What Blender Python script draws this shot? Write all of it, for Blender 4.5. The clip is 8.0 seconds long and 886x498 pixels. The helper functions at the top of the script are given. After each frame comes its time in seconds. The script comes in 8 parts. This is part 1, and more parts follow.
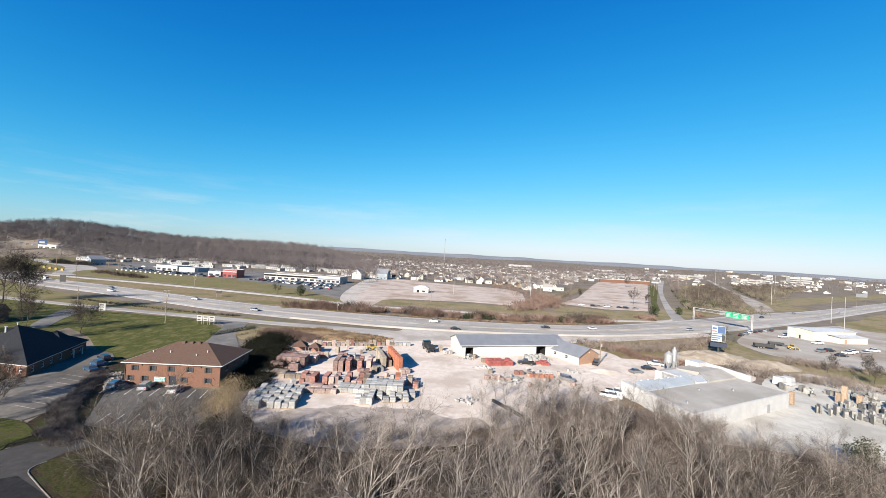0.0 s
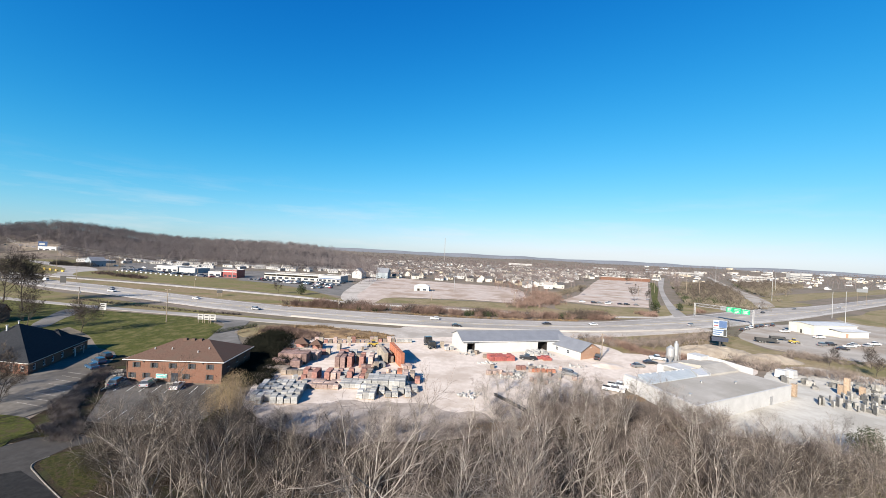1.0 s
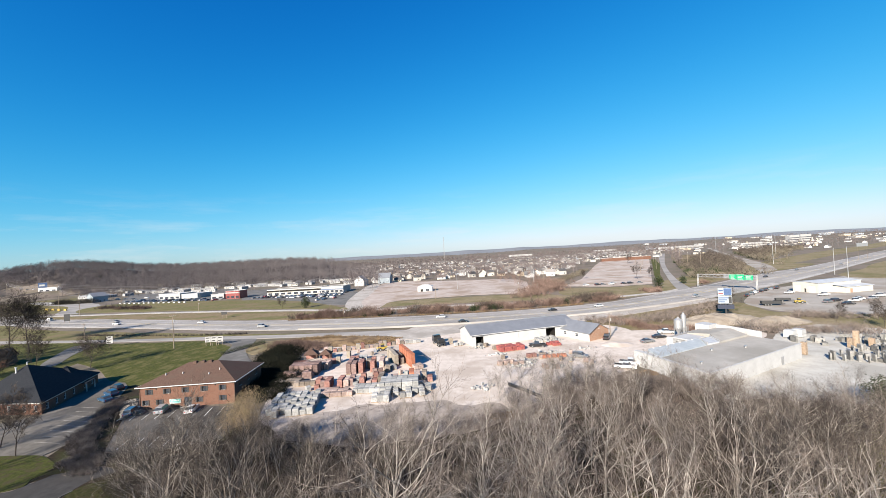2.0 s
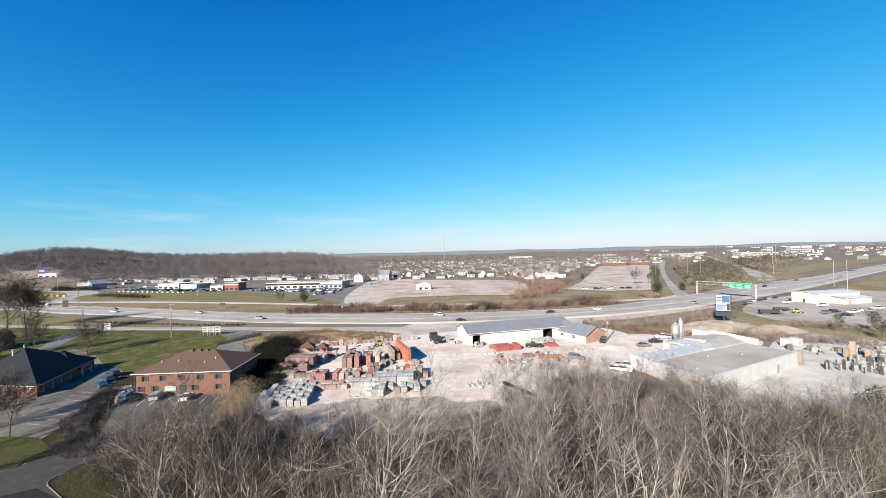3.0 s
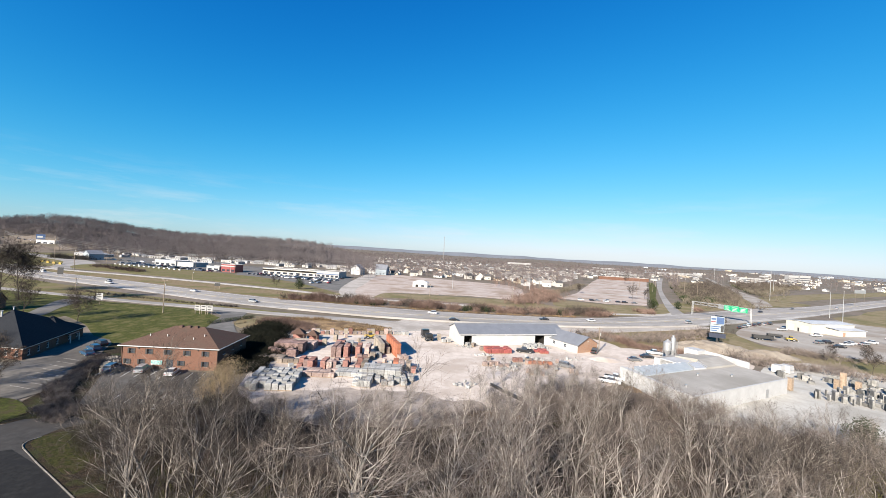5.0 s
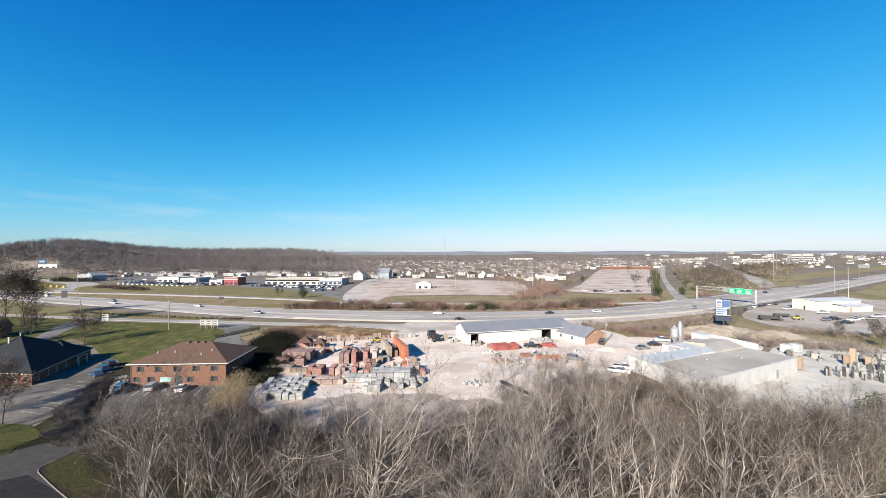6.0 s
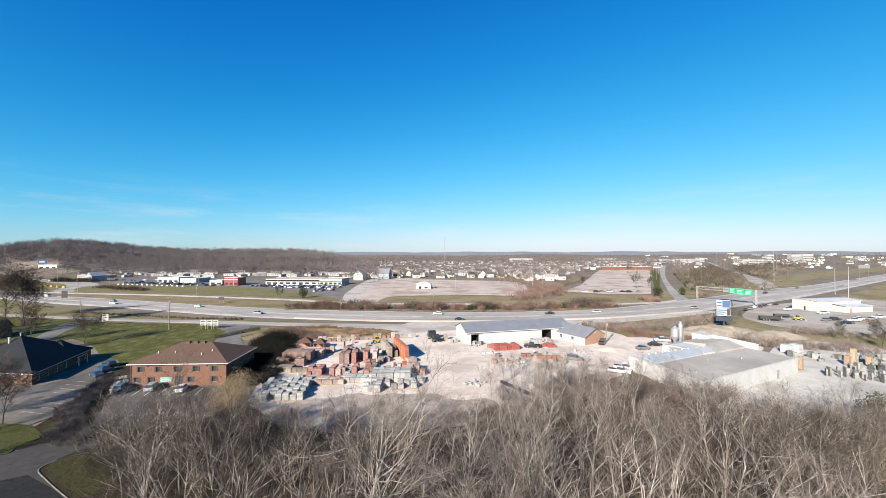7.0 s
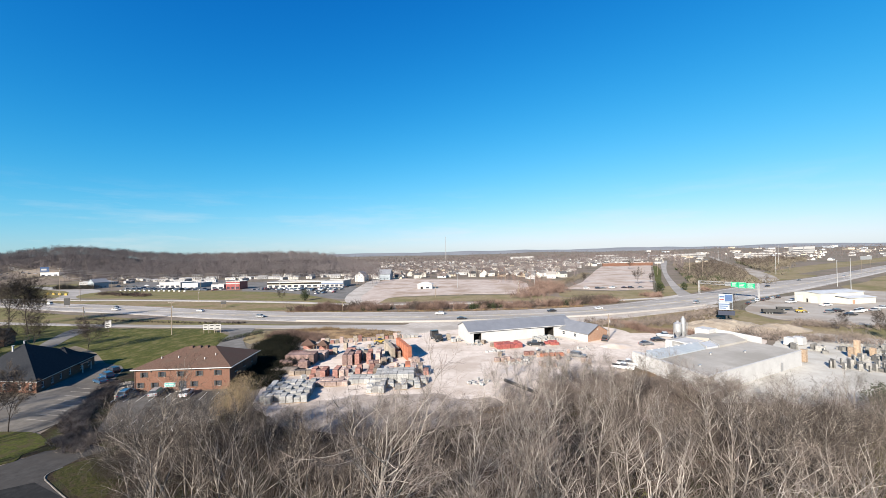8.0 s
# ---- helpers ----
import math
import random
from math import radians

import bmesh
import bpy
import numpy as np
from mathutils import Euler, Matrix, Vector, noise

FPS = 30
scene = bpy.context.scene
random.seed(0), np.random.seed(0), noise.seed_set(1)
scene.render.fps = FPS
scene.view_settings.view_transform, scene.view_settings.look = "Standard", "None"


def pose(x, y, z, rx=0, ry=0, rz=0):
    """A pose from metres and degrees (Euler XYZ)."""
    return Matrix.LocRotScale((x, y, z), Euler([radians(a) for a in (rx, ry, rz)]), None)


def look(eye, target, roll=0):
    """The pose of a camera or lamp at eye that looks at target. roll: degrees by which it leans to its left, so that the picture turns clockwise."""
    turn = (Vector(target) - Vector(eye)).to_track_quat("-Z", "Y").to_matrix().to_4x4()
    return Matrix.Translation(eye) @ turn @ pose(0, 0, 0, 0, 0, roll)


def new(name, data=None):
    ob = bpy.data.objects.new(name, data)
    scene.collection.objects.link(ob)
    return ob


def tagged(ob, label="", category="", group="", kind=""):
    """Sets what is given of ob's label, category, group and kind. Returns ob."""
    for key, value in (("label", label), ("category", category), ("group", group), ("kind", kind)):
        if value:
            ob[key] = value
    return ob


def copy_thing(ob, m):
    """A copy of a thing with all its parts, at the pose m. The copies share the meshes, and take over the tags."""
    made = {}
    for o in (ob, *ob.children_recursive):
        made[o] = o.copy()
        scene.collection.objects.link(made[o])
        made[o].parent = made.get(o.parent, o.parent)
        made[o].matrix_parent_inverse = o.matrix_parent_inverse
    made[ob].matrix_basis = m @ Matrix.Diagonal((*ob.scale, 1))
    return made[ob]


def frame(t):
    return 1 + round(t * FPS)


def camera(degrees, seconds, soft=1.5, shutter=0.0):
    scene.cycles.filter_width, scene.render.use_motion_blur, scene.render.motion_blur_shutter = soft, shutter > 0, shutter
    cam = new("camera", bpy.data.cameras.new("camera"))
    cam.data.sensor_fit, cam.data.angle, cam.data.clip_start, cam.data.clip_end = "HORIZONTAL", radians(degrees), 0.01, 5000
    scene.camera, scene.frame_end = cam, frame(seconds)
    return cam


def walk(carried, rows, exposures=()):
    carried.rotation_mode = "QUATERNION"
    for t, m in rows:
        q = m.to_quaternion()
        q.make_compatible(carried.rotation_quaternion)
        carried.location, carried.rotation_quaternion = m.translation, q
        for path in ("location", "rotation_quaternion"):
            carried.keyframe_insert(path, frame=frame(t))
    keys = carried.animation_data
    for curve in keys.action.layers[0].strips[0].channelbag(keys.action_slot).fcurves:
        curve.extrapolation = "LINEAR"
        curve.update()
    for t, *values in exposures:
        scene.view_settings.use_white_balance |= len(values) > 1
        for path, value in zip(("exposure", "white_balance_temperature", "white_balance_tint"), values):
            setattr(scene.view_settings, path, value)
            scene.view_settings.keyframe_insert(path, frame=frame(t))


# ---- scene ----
# ---------- camera ----------
cam = camera(98.0, 8.0, soft=0.5)
# seconds, x, y, z, turn to the left, tilt up, lean
PATH = [
    (0.0, -0.18, -0.51, 36.89, -0.01, 0.72, 3.27),
    (0.2, -0.23, -0.47, 36.64, 0.01, 0.72, 3.20),
    (0.5, -0.29, -0.41, 36.27, 0.03, 0.72, 2.92),
    (1.0, -0.41, -0.35, 35.57, -0.02, 0.66, 2.80),
    (1.2, -0.40, -0.38, 35.37, -0.08, 0.63, 1.75),
    (1.5, -0.40, -0.42, 35.07, -0.17, 0.60, -1.60),
    (1.7, -0.36, -0.44, 34.93, -0.16, 0.59, -3.05),
    (2.0, -0.30, -0.47, 34.70, -0.15, 0.57, -3.30),
    (2.4, -0.22, -0.51, 34.41, -0.12, 0.54, -2.70),
    (2.8, -0.15, -0.55, 34.11, -0.10, 0.52, -1.85),
    (3.0, -0.11, -0.57, 33.96, -0.09, 0.51, -1.40),
    (3.5, 0.14, -0.38, 33.28, -0.12, 0.54, 1.25),
    (4.0, 0.19, -0.11, 32.99, 0.14, 0.50, 1.36),
    (4.5, 0.29, -0.04, 33.06, -0.19, 0.54, 4.21),
    (4.7, 0.27, -0.04, 33.06, -0.16, 0.54, 4.00),
    (5.0, 0.23, -0.03, 33.07, -0.13, 0.54, 3.40),
    (5.4, 0.17, -0.03, 33.07, -0.08, 0.54, 1.80),
    (5.8, 0.12, -0.02, 33.07, -0.03, 0.54, 0.50),
    (6.0, 0.09, -0.01, 33.08, -0.00, 0.54, -0.11),
    (6.5, 0.03, -0.04, 33.04, 0.08, 0.60, -0.60),
    (7.0, 0.00, 0.00, 33.00, 0.00, 0.60, -0.10),
    (7.5, -0.02, 0.01, 32.96, -0.05, 0.58, -0.52),
    (8.0, -0.03, 0.02, 32.95, 0.11, 0.57, -1.27),
]


def flight(x, y, z, turn, tilt, lean):
    return pose(x, y, z, 0, 0, turn) @ pose(0, 0, 0, 90 + tilt) @ pose(0, 0, 0, 0, 0, lean)


EXPOSURE = 1.5
walk(cam, [(r[0], flight(*r[1:])) for r in PATH], [(0.0, EXPOSURE), (8.0, EXPOSURE)])

# ---------- sky and sun ----------
SUN_EL = 25.0
SUN_AZ = 211.0  # clockwise from the camera's way ahead
world = bpy.data.worlds.new("sky")
scene.world = world
world.use_nodes = True
wn = world.node_tree.nodes
wl = world.node_tree.links
wn.clear()
sky = wn.new("ShaderNodeTexSky")
sky.sky_type = 'NISHITA'
sky.sun_disc = False
sky.sun_elevation = radians(SUN_EL)
sky.sun_rotation = radians(SUN_AZ)
sky.air_density = 1.0
sky.dust_density = 0.25
sky.ozone_density = 2.5
bg = wn.new("ShaderNodeBackground")
bg.inputs["Strength"].default_value = 0.064
wo = wn.new("ShaderNodeOutputWorld")
# A clear, deep winter blue: each channel of the sky's colour is scaled and steepened alike over the whole dome.
LEVEL = 0.185
CLOUD = 4.9
parts = wn.new("ShaderNodeSeparateColor")
whole = wn.new("ShaderNodeCombineColor")
wl.new(sky.outputs[0], parts.inputs[0])
for k, (steep, gain) in enumerate(((4.15, 0.425), (2.06, 0.67), (1.5, 0.9))):
    def step(op, one, two):
        mt = wn.new("ShaderNodeMath")
        mt.operation = op
        for socket, value in zip(mt.inputs, (one, two)):
            if isinstance(value, float):
                socket.default_value = value
            else:
                wl.new(value, socket)
        return mt.outputs[0]

    x = step("MULTIPLY", parts.outputs[k], LEVEL)
    x = step("DIVIDE", step("MULTIPLY", x, 1.6), step("ADD", x, 0.6))
    x = step("MULTIPLY", step("POWER", x, steep), gain / LEVEL)
    wl.new(x, whole.inputs[k])
# faint streaks of high cloud low over the horizon
way = wn.new("ShaderNodeTexCoord")
flat = wn.new("ShaderNodeMapping")
flat.inputs["Scale"].default_value = (2.2, 2.2, 16.0)
wl.new(way.outputs["Generated"], flat.inputs["Vector"])
wisps = wn.new("ShaderNodeTexNoise")
wisps.inputs["Scale"].default_value = 1.6
wisps.inputs["Detail"].default_value = 7
wisps.inputs["Roughness"].default_value = 0.62
wl.new(flat.outputs[0], wisps.inputs["Vector"])
thin = wn.new("ShaderNodeMapRange")
for socket, value in zip(("From Min", "From Max", "To Min", "To Max"), (0.5, 0.72, 0.0, 0.42)):
    thin.inputs[socket].default_value = value
wl.new(wisps.outputs["Fac"], thin.inputs["Value"])
axes = wn.new("ShaderNodeSeparateXYZ")
wl.new(way.outputs["Generated"], axes.inputs[0])
low = wn.new("ShaderNodeMapRange")
for socket, value in zip(("From Min", "From Max", "To Min", "To Max"), (0.04, 0.17, 1.0, 0.0)):
    low.inputs[socket].default_value = value
wl.new(axes.outputs["Z"], low.inputs["Value"])
veil = wn.new("ShaderNodeMix")
veil.data_type = 'RGBA'
wl.new(step("MULTIPLY", thin.outputs[0], low.outputs[0]), veil.inputs["Factor"])
wl.new(whole.outputs[0], veil.inputs[6])
veil.inputs[7].default_value = (CLOUD * 0.93, CLOUD * 0.98, CLOUD, 1)
wl.new(veil.outputs[2], bg.inputs["Color"])
wl.new(bg.outputs[0], wo.inputs["Surface"])

sun = bpy.data.lights.new("sun", 'SUN')
sun.energy = 5.0
sun.angle = radians(0.55)
sun.color = (1.0, 0.91, 0.805)
sun_ob = new("sun", sun)
a, e = radians(SUN_AZ), radians(SUN_EL)
to_sun = Vector((math.sin(a) * math.cos(e), math.cos(a) * math.cos(e), math.sin(e)))
sun_ob.matrix_world = look(to_sun * 300, (0, 0, 0))


# ---------- materials ----------
def material(name, one, two, scale=1.0, rough=0.85, metal=0.0, bump=0.0, fine=None, spread=0.0, stretch=(1, 1, 1), three=None, big=0.08):
    """Two colours mixed by fine grain, a third by large stains; spread varies the value from object to object."""
    m = bpy.data.materials.new(name)
    m.use_nodes = True
    n, l = m.node_tree.nodes, m.node_tree.links
    b = n["Principled BSDF"]
    b.inputs["Roughness"].default_value = rough
    b.inputs["Metallic"].default_value = metal
    if rough >= 0.85:
        b.inputs["Specular IOR Level"].default_value = 0.12
    tc = n.new("ShaderNodeTexCoord")
    mp = n.new("ShaderNodeMapping")
    mp.inputs["Scale"].default_value = stretch
    l.new(tc.outputs["Object"], mp.inputs["Vector"])
    t1 = n.new("ShaderNodeTexNoise")
    t1.inputs["Scale"].default_value = scale
    t1.inputs["Detail"].default_value = 6
    t1.inputs["Roughness"].default_value = 0.65
    l.new(mp.outputs[0], t1.inputs["Vector"])
    ramp = n.new("ShaderNodeValToRGB")
    ramp.color_ramp.elements[0].position = 0.36
    ramp.color_ramp.elements[1].position = 0.66
    ramp.color_ramp.elements[0].color = (*one, 1)
    ramp.color_ramp.elements[1].color = (*two, 1)
    l.new(t1.outputs["Fac"], ramp.inputs["Fac"])
    col = ramp.outputs[0]
    if three:
        t2 = n.new("ShaderNodeTexNoise")
        t2.inputs["Scale"].default_value = scale * big
        t2.inputs["Detail"].default_value = 5
        t2.inputs["Roughness"].default_value = 0.6
        l.new(mp.outputs[0], t2.inputs["Vector"])
        r2 = n.new("ShaderNodeValToRGB")
        r2.color_ramp.elements[0].position = 0.47
        r2.color_ramp.elements[1].position = 0.62
        l.new(t2.outputs["Fac"], r2.inputs["Fac"])
        mx = n.new("ShaderNodeMix")
        mx.data_type = 'RGBA'
        l.new(r2.outputs[0], mx.inputs["Factor"])
        l.new(col, mx.inputs[6])
        mx.inputs[7].default_value = (*three, 1)
        col = mx.outputs[2]
    if spread:
        oi = n.new("ShaderNodeObjectInfo")
        mr = n.new("ShaderNodeMapRange")
        mr.inputs["To Min"].default_value = 1 - spread
        mr.inputs["To Max"].default_value = 1 + spread
        l.new(oi.outputs["Random"], mr.inputs["Value"])
        hv = n.new("ShaderNodeHueSaturation")
        l.new(mr.outputs[0], hv.inputs["Value"])
        l.new(col, hv.inputs["Color"])
        col = hv.outputs[0]
    l.new(col, b.inputs["Base Color"])
    if bump:
        bp = n.new("ShaderNodeBump")
        bp.inputs["Strength"].default_value = 0.6
        bp.inputs["Distance"].default_value = bump
        l.new(t1.outputs["Fac"], bp.inputs["Height"])
        l.new(bp.outputs[0], b.inputs["Normal"])
    return m


def brick_material(name, one, two, mortar, w=0.22, h=0.075):
    m = material(name, one, two, 1.2, 0.9)
    n, l = m.node_tree.nodes, m.node_tree.links
    b = n["Principled BSDF"]
    br = n.new("ShaderNodeTexBrick")
    tc = n.new("ShaderNodeTexCoord")
    mp = n.new("ShaderNodeMapping")
    mp.inputs["Rotation"].default_value = (radians(90), 0, 0)
    l.new(tc.outputs["Object"], mp.inputs["Vector"])
    l.new(mp.outputs[0], br.inputs["Vector"])
    br.inputs["Scale"].default_value = 1.0
    br.inputs["Brick Width"].default_value = w
    br.inputs["Row Height"].default_value = h
    br.inputs["Mortar Size"].default_value = 0.008
    br.inputs["Mortar"].default_value = (*mortar, 1)
    src = b.inputs["Base Color"].links[0].from_socket
    l.new(src, br.inputs["Color1"])
    br.inputs["Color2"].default_value = (*two, 1)
    l.new(br.outputs[0], b.inputs["Base Color"])
    return m


def rib_material(name, one, two, pitch=0.4, rough=0.45, metal=0.3, along=0):
    """Ribbed sheet metal."""
    m = material(name, one, two, 0.35, rough, metal)
    n, l = m.node_tree.nodes, m.node_tree.links
    wv = n.new("ShaderNodeTexWave")
    wv.bands_direction = ('X', 'Y')[along]
    wv.inputs["Scale"].default_value = 1.0 / pitch / 3.2
    tc = n.new("ShaderNodeTexCoord")
    l.new(tc.outputs["Object"], wv.inputs["Vector"])
    bp = n.new("ShaderNodeBump")
    bp.inputs["Strength"].default_value = 0.5
    bp.inputs["Distance"].default_value = 0.012
    l.new(wv.outputs["Fac"], bp.inputs["Height"])
    l.new(bp.outputs[0], n["Principled BSDF"].inputs["Normal"])
    return m


def glass_material(name, tint):
    m = bpy.data.materials.new(name)
    m.use_nodes = True
    b = m.node_tree.nodes["Principled BSDF"]
    b.inputs["Base Color"].default_value = (*tint, 1)
    b.inputs["Roughness"].default_value = 0.06
    b.inputs["Specular IOR Level"].default_value = 0.35
    return m


def paint(name, c, rough=0.3, spread=0.0):
    d = tuple(v * 0.86 for v in c)
    m = material(name, d, c, 2.0, rough, 0.0, spread=spread)
    m.node_tree.nodes["Principled BSDF"].inputs["Coat Weight"].default_value = 0.3 if rough < 0.4 else 0.0
    return m


M_GROUND = material("dry_grass_ground", (0.128, 0.104, 0.082), (0.178, 0.148, 0.12), 0.35, 0.95, three=(0.108, 0.094, 0.066), big=0.06)
# Brown litter, darkened to carry the shade beneath the trees.
M_LITTER = material("shaded_leaf_litter", (0.014, 0.0103, 0.0064), (0.044, 0.0315, 0.0195), 2.4, 0.95, bump=0.25, three=(0.03, 0.032, 0.012), big=0.12)
M_LAWN = material("lawn_grass", (0.035, 0.04, 0.009), (0.07, 0.074, 0.017), 1.7, 0.95, bump=0.08, three=(0.1, 0.09, 0.034), big=0.22, stretch=(1, 0.5, 1))
M_DRYLAWN = material("winter_grass", (0.155, 0.124, 0.07), (0.228, 0.185, 0.113), 0.3, 0.95, three=(0.128, 0.114, 0.052), big=0.15)
M_OLIVEGRASS = material("olive_winter_grass", (0.098, 0.09, 0.034), (0.15, 0.134, 0.06), 0.35, 0.95, three=(0.15, 0.118, 0.066), big=0.15)
M_VERGE = material("brown_winter_verge", (0.148, 0.11, 0.062), (0.21, 0.163, 0.1), 0.4, 0.95, three=(0.118, 0.108, 0.045), big=0.15)
M_STRAW = material("straw_grass", (0.155, 0.104, 0.057), (0.235, 0.166, 0.097), 0.8, 0.95, bump=0.25, three=(0.108, 0.073, 0.045), big=0.3)
M_GRAVEL = material("pale_gravel", (0.42, 0.365, 0.315), (0.53, 0.468, 0.415), 0.5, 0.95, bump=0.02, three=(0.36, 0.305, 0.257), big=0.14)
M_APRON = material("worn_pale_apron", (0.31, 0.282, 0.25), (0.4, 0.366, 0.33), 0.4, 0.95, bump=0.02, three=(0.27, 0.243, 0.213), big=0.14)
M_STONEDUST = material("stone_dust", (0.35, 0.335, 0.3), (0.43, 0.415, 0.375), 0.35, 0.95, bump=0.02, three=(0.3, 0.285, 0.25), big=0.2)
M_DIRT = material("tan_dirt", (0.175, 0.145, 0.112), (0.26, 0.222, 0.178), 0.5, 0.95, bump=0.15, three=(0.23, 0.2, 0.16), big=0.3)
M_PINKLOT = material("worn_pink_concrete", (0.315, 0.262, 0.226), (0.41, 0.35, 0.308), 0.12, 0.95, three=(0.26, 0.2, 0.155), big=0.35)
M_TANLOT = material("worn_tan_paving", (0.25, 0.228, 0.2), (0.32, 0.297, 0.266), 0.1, 0.95, three=(0.22, 0.185, 0.15), big=0.35)
M_ASPHALT = material("grey_asphalt", (0.075, 0.07, 0.064), (0.108, 0.102, 0.093), 0.7, 0.9, three=(0.063, 0.059, 0.054), big=0.15)
M_OLDASPHALT = material("weathered_asphalt", (0.145, 0.132, 0.115), (0.1, 0.09, 0.078), 0.5, 0.9, three=(0.083, 0.075, 0.065), big=0.12)
M_HIGHWAY = material("worn_highway_concrete", (0.24, 0.223, 0.206), (0.308, 0.288, 0.266), 0.25, 0.9, three=(0.2, 0.187, 0.172), big=0.2, stretch=(0.25, 1, 1))
M_SHOULDER = material("pale_highway_shoulder", (0.31, 0.288, 0.262), (0.395, 0.37, 0.339), 0.4, 0.9, three=(0.235, 0.219, 0.199), big=0.2)
M_CONCRETE = material("pale_concrete", (0.328, 0.304, 0.273), (0.421, 0.398, 0.367), 0.6, 0.9, three=(0.289, 0.265, 0.234), big=0.2)
M_BLACKTOP = material("fresh_blacktop", (0.013, 0.013, 0.013), (0.024, 0.024, 0.0235), 1.2, 0.9, three=(0.015, 0.015, 0.0155), big=0.2)
M_DRIVE = material("dark_driveway_asphalt", (0.036, 0.034, 0.032), (0.055, 0.052, 0.049), 0.8, 0.9, three=(0.045, 0.042, 0.039), big=0.15)
M_WHITELINE = material("white_road_paint", (0.468, 0.468, 0.452), (0.585, 0.585, 0.569), 1.5, 0.8)
M_YELLOWLINE = material("yellow_road_paint", (0.468, 0.328, 0.0468), (0.546, 0.39, 0.078), 1.5, 0.8)
M_BRICK = brick_material("red_brown_brick", (0.09, 0.041, 0.027), (0.133, 0.063, 0.043), (0.13, 0.095, 0.074))
M_BRICK2 = brick_material("orange_brown_brick", (0.235, 0.128, 0.08), (0.3, 0.175, 0.115), (0.281, 0.234, 0.187))
M_SHINGLE = material("brown_shingles", (0.0663, 0.0406, 0.0312), (0.0975, 0.0624, 0.0484), 3.0, 0.9, bump=0.03, three=(0.078, 0.053, 0.0413), big=0.1)
M_DARKSHINGLE = material("charcoal_shingles", (0.0112, 0.0127, 0.0152), (0.0228, 0.0243, 0.0279), 3.0, 0.85, bump=0.03)
M_WHITEWALL = rib_material("white_sheet_metal", (0.33, 0.328, 0.32), (0.39, 0.387, 0.378), 0.5, 0.5, 0.0)
M_GREYROOF = rib_material("grey_metal_roof", (0.16, 0.167, 0.18), (0.195, 0.203, 0.216), 0.6, 0.5, 0.25)
M_BLUEROOF = rib_material("pale_blue_metal_roof", (0.25, 0.28, 0.3), (0.31, 0.34, 0.36), 0.6, 0.9, 0.0)
M_PALEROOF = rib_material("pale_grey_metal_roof", (0.33, 0.34, 0.35), (0.41, 0.42, 0.43), 0.6, 0.65, 0.0)
M_FLATROOF = material("grey_membrane_roof", (0.27, 0.253, 0.226), (0.325, 0.307, 0.276), 0.2, 0.9, three=(0.24, 0.225, 0.197), big=0.3)
M_WHITE = material("white_paint", (0.335, 0.33, 0.32), (0.4, 0.394, 0.383), 0.4, 0.6)
M_CREAM = material("cream_wall_panels", (0.365, 0.348, 0.302), (0.425, 0.408, 0.357), 0.3, 0.6)
M_TRIM = material("white_trim", (0.4, 0.394, 0.38), (0.47, 0.463, 0.45), 2.0, 0.6)
M_DARK = material("dark_opening", (0.012, 0.011, 0.01), (0.022, 0.02, 0.018), 1.0, 0.9)
M_SHUTTER = material("black_shutters", (0.018, 0.018, 0.018), (0.0234, 0.0234, 0.0234), 4.0, 0.6)
M_GLASS = glass_material("window_glass", (0.03, 0.035, 0.045))
M_TYRE = material("tyre_rubber", (0.015, 0.015, 0.015), (0.025, 0.025, 0.025), 8.0, 0.9)
M_LAMPGLASS = material("lamp_lens", (0.468, 0.468, 0.452), (0.546, 0.546, 0.53), 5.0, 0.2)
M_REDLENS = material("red_lens", (0.273, 0.0156, 0.0156), (0.351, 0.0234, 0.0234), 5.0, 0.25)
M_STEEL = material("galvanised_steel", (0.328, 0.328, 0.328), (0.429, 0.429, 0.421), 2.0, 0.45, 0.6)
M_POLE = material("weathered_pole_wood", (0.156, 0.125, 0.0936), (0.234, 0.195, 0.156), 1.5, 0.9, stretch=(1, 1, 0.1))
M_WIRE = material("dark_cable", (0.16, 0.155, 0.15), (0.22, 0.215, 0.21), 4.0, 0.6)
M_BARK = material("grey_bark", (0.05, 0.043, 0.037), (0.275, 0.245, 0.213), 1.6, 0.95, bump=0.03, stretch=(1, 1, 0.3), spread=0.3)
M_PALEBARK = material("pale_sycamore_bark", (0.105, 0.092, 0.08), (0.345, 0.316, 0.282), 1.6, 0.95, bump=0.03, stretch=(1, 1, 0.3), spread=0.25)
# Twigs are coloured darker than bark, so crowns seem shadowed between bright limbs.
M_TWIG = material("shaded_grey_brown_twigs", (0.023, 0.0185, 0.015), (0.122, 0.1, 0.084), 0.5, 0.95, spread=0.35)
M_DARKTWIG = material("dark_grey_twigs", (0.02, 0.0165, 0.0135), (0.085, 0.07, 0.06), 0.5, 0.95, spread=0.25)
M_BRUSH = material("brown_brush_twigs", (0.032, 0.026, 0.022), (0.178, 0.147, 0.128), 0.5, 0.95, spread=0.35)
# Distance haze is mixed into both far twig colours: paler, greyer, towards lilac.
M_FARTWIG = material("hazy_distant_twigs", (0.115, 0.098, 0.096), (0.165, 0.145, 0.142), 0.05, 0.95)
M_TOWNTWIG = material("hazy_grey_brown_town_twigs", (0.078, 0.064, 0.061), (0.16, 0.135, 0.13), 0.05, 0.95)
M_SCRUB = material("olive_brown_scrub", (0.058, 0.05, 0.036), (0.15, 0.128, 0.1), 0.05, 0.95)
# The blue-grey is the haze of distance, painted as ridge colour.
M_FARHILL = material("haze_blue_grey_ridges", (0.15, 0.158, 0.17), (0.185, 0.193, 0.205), 0.004, 1.0)
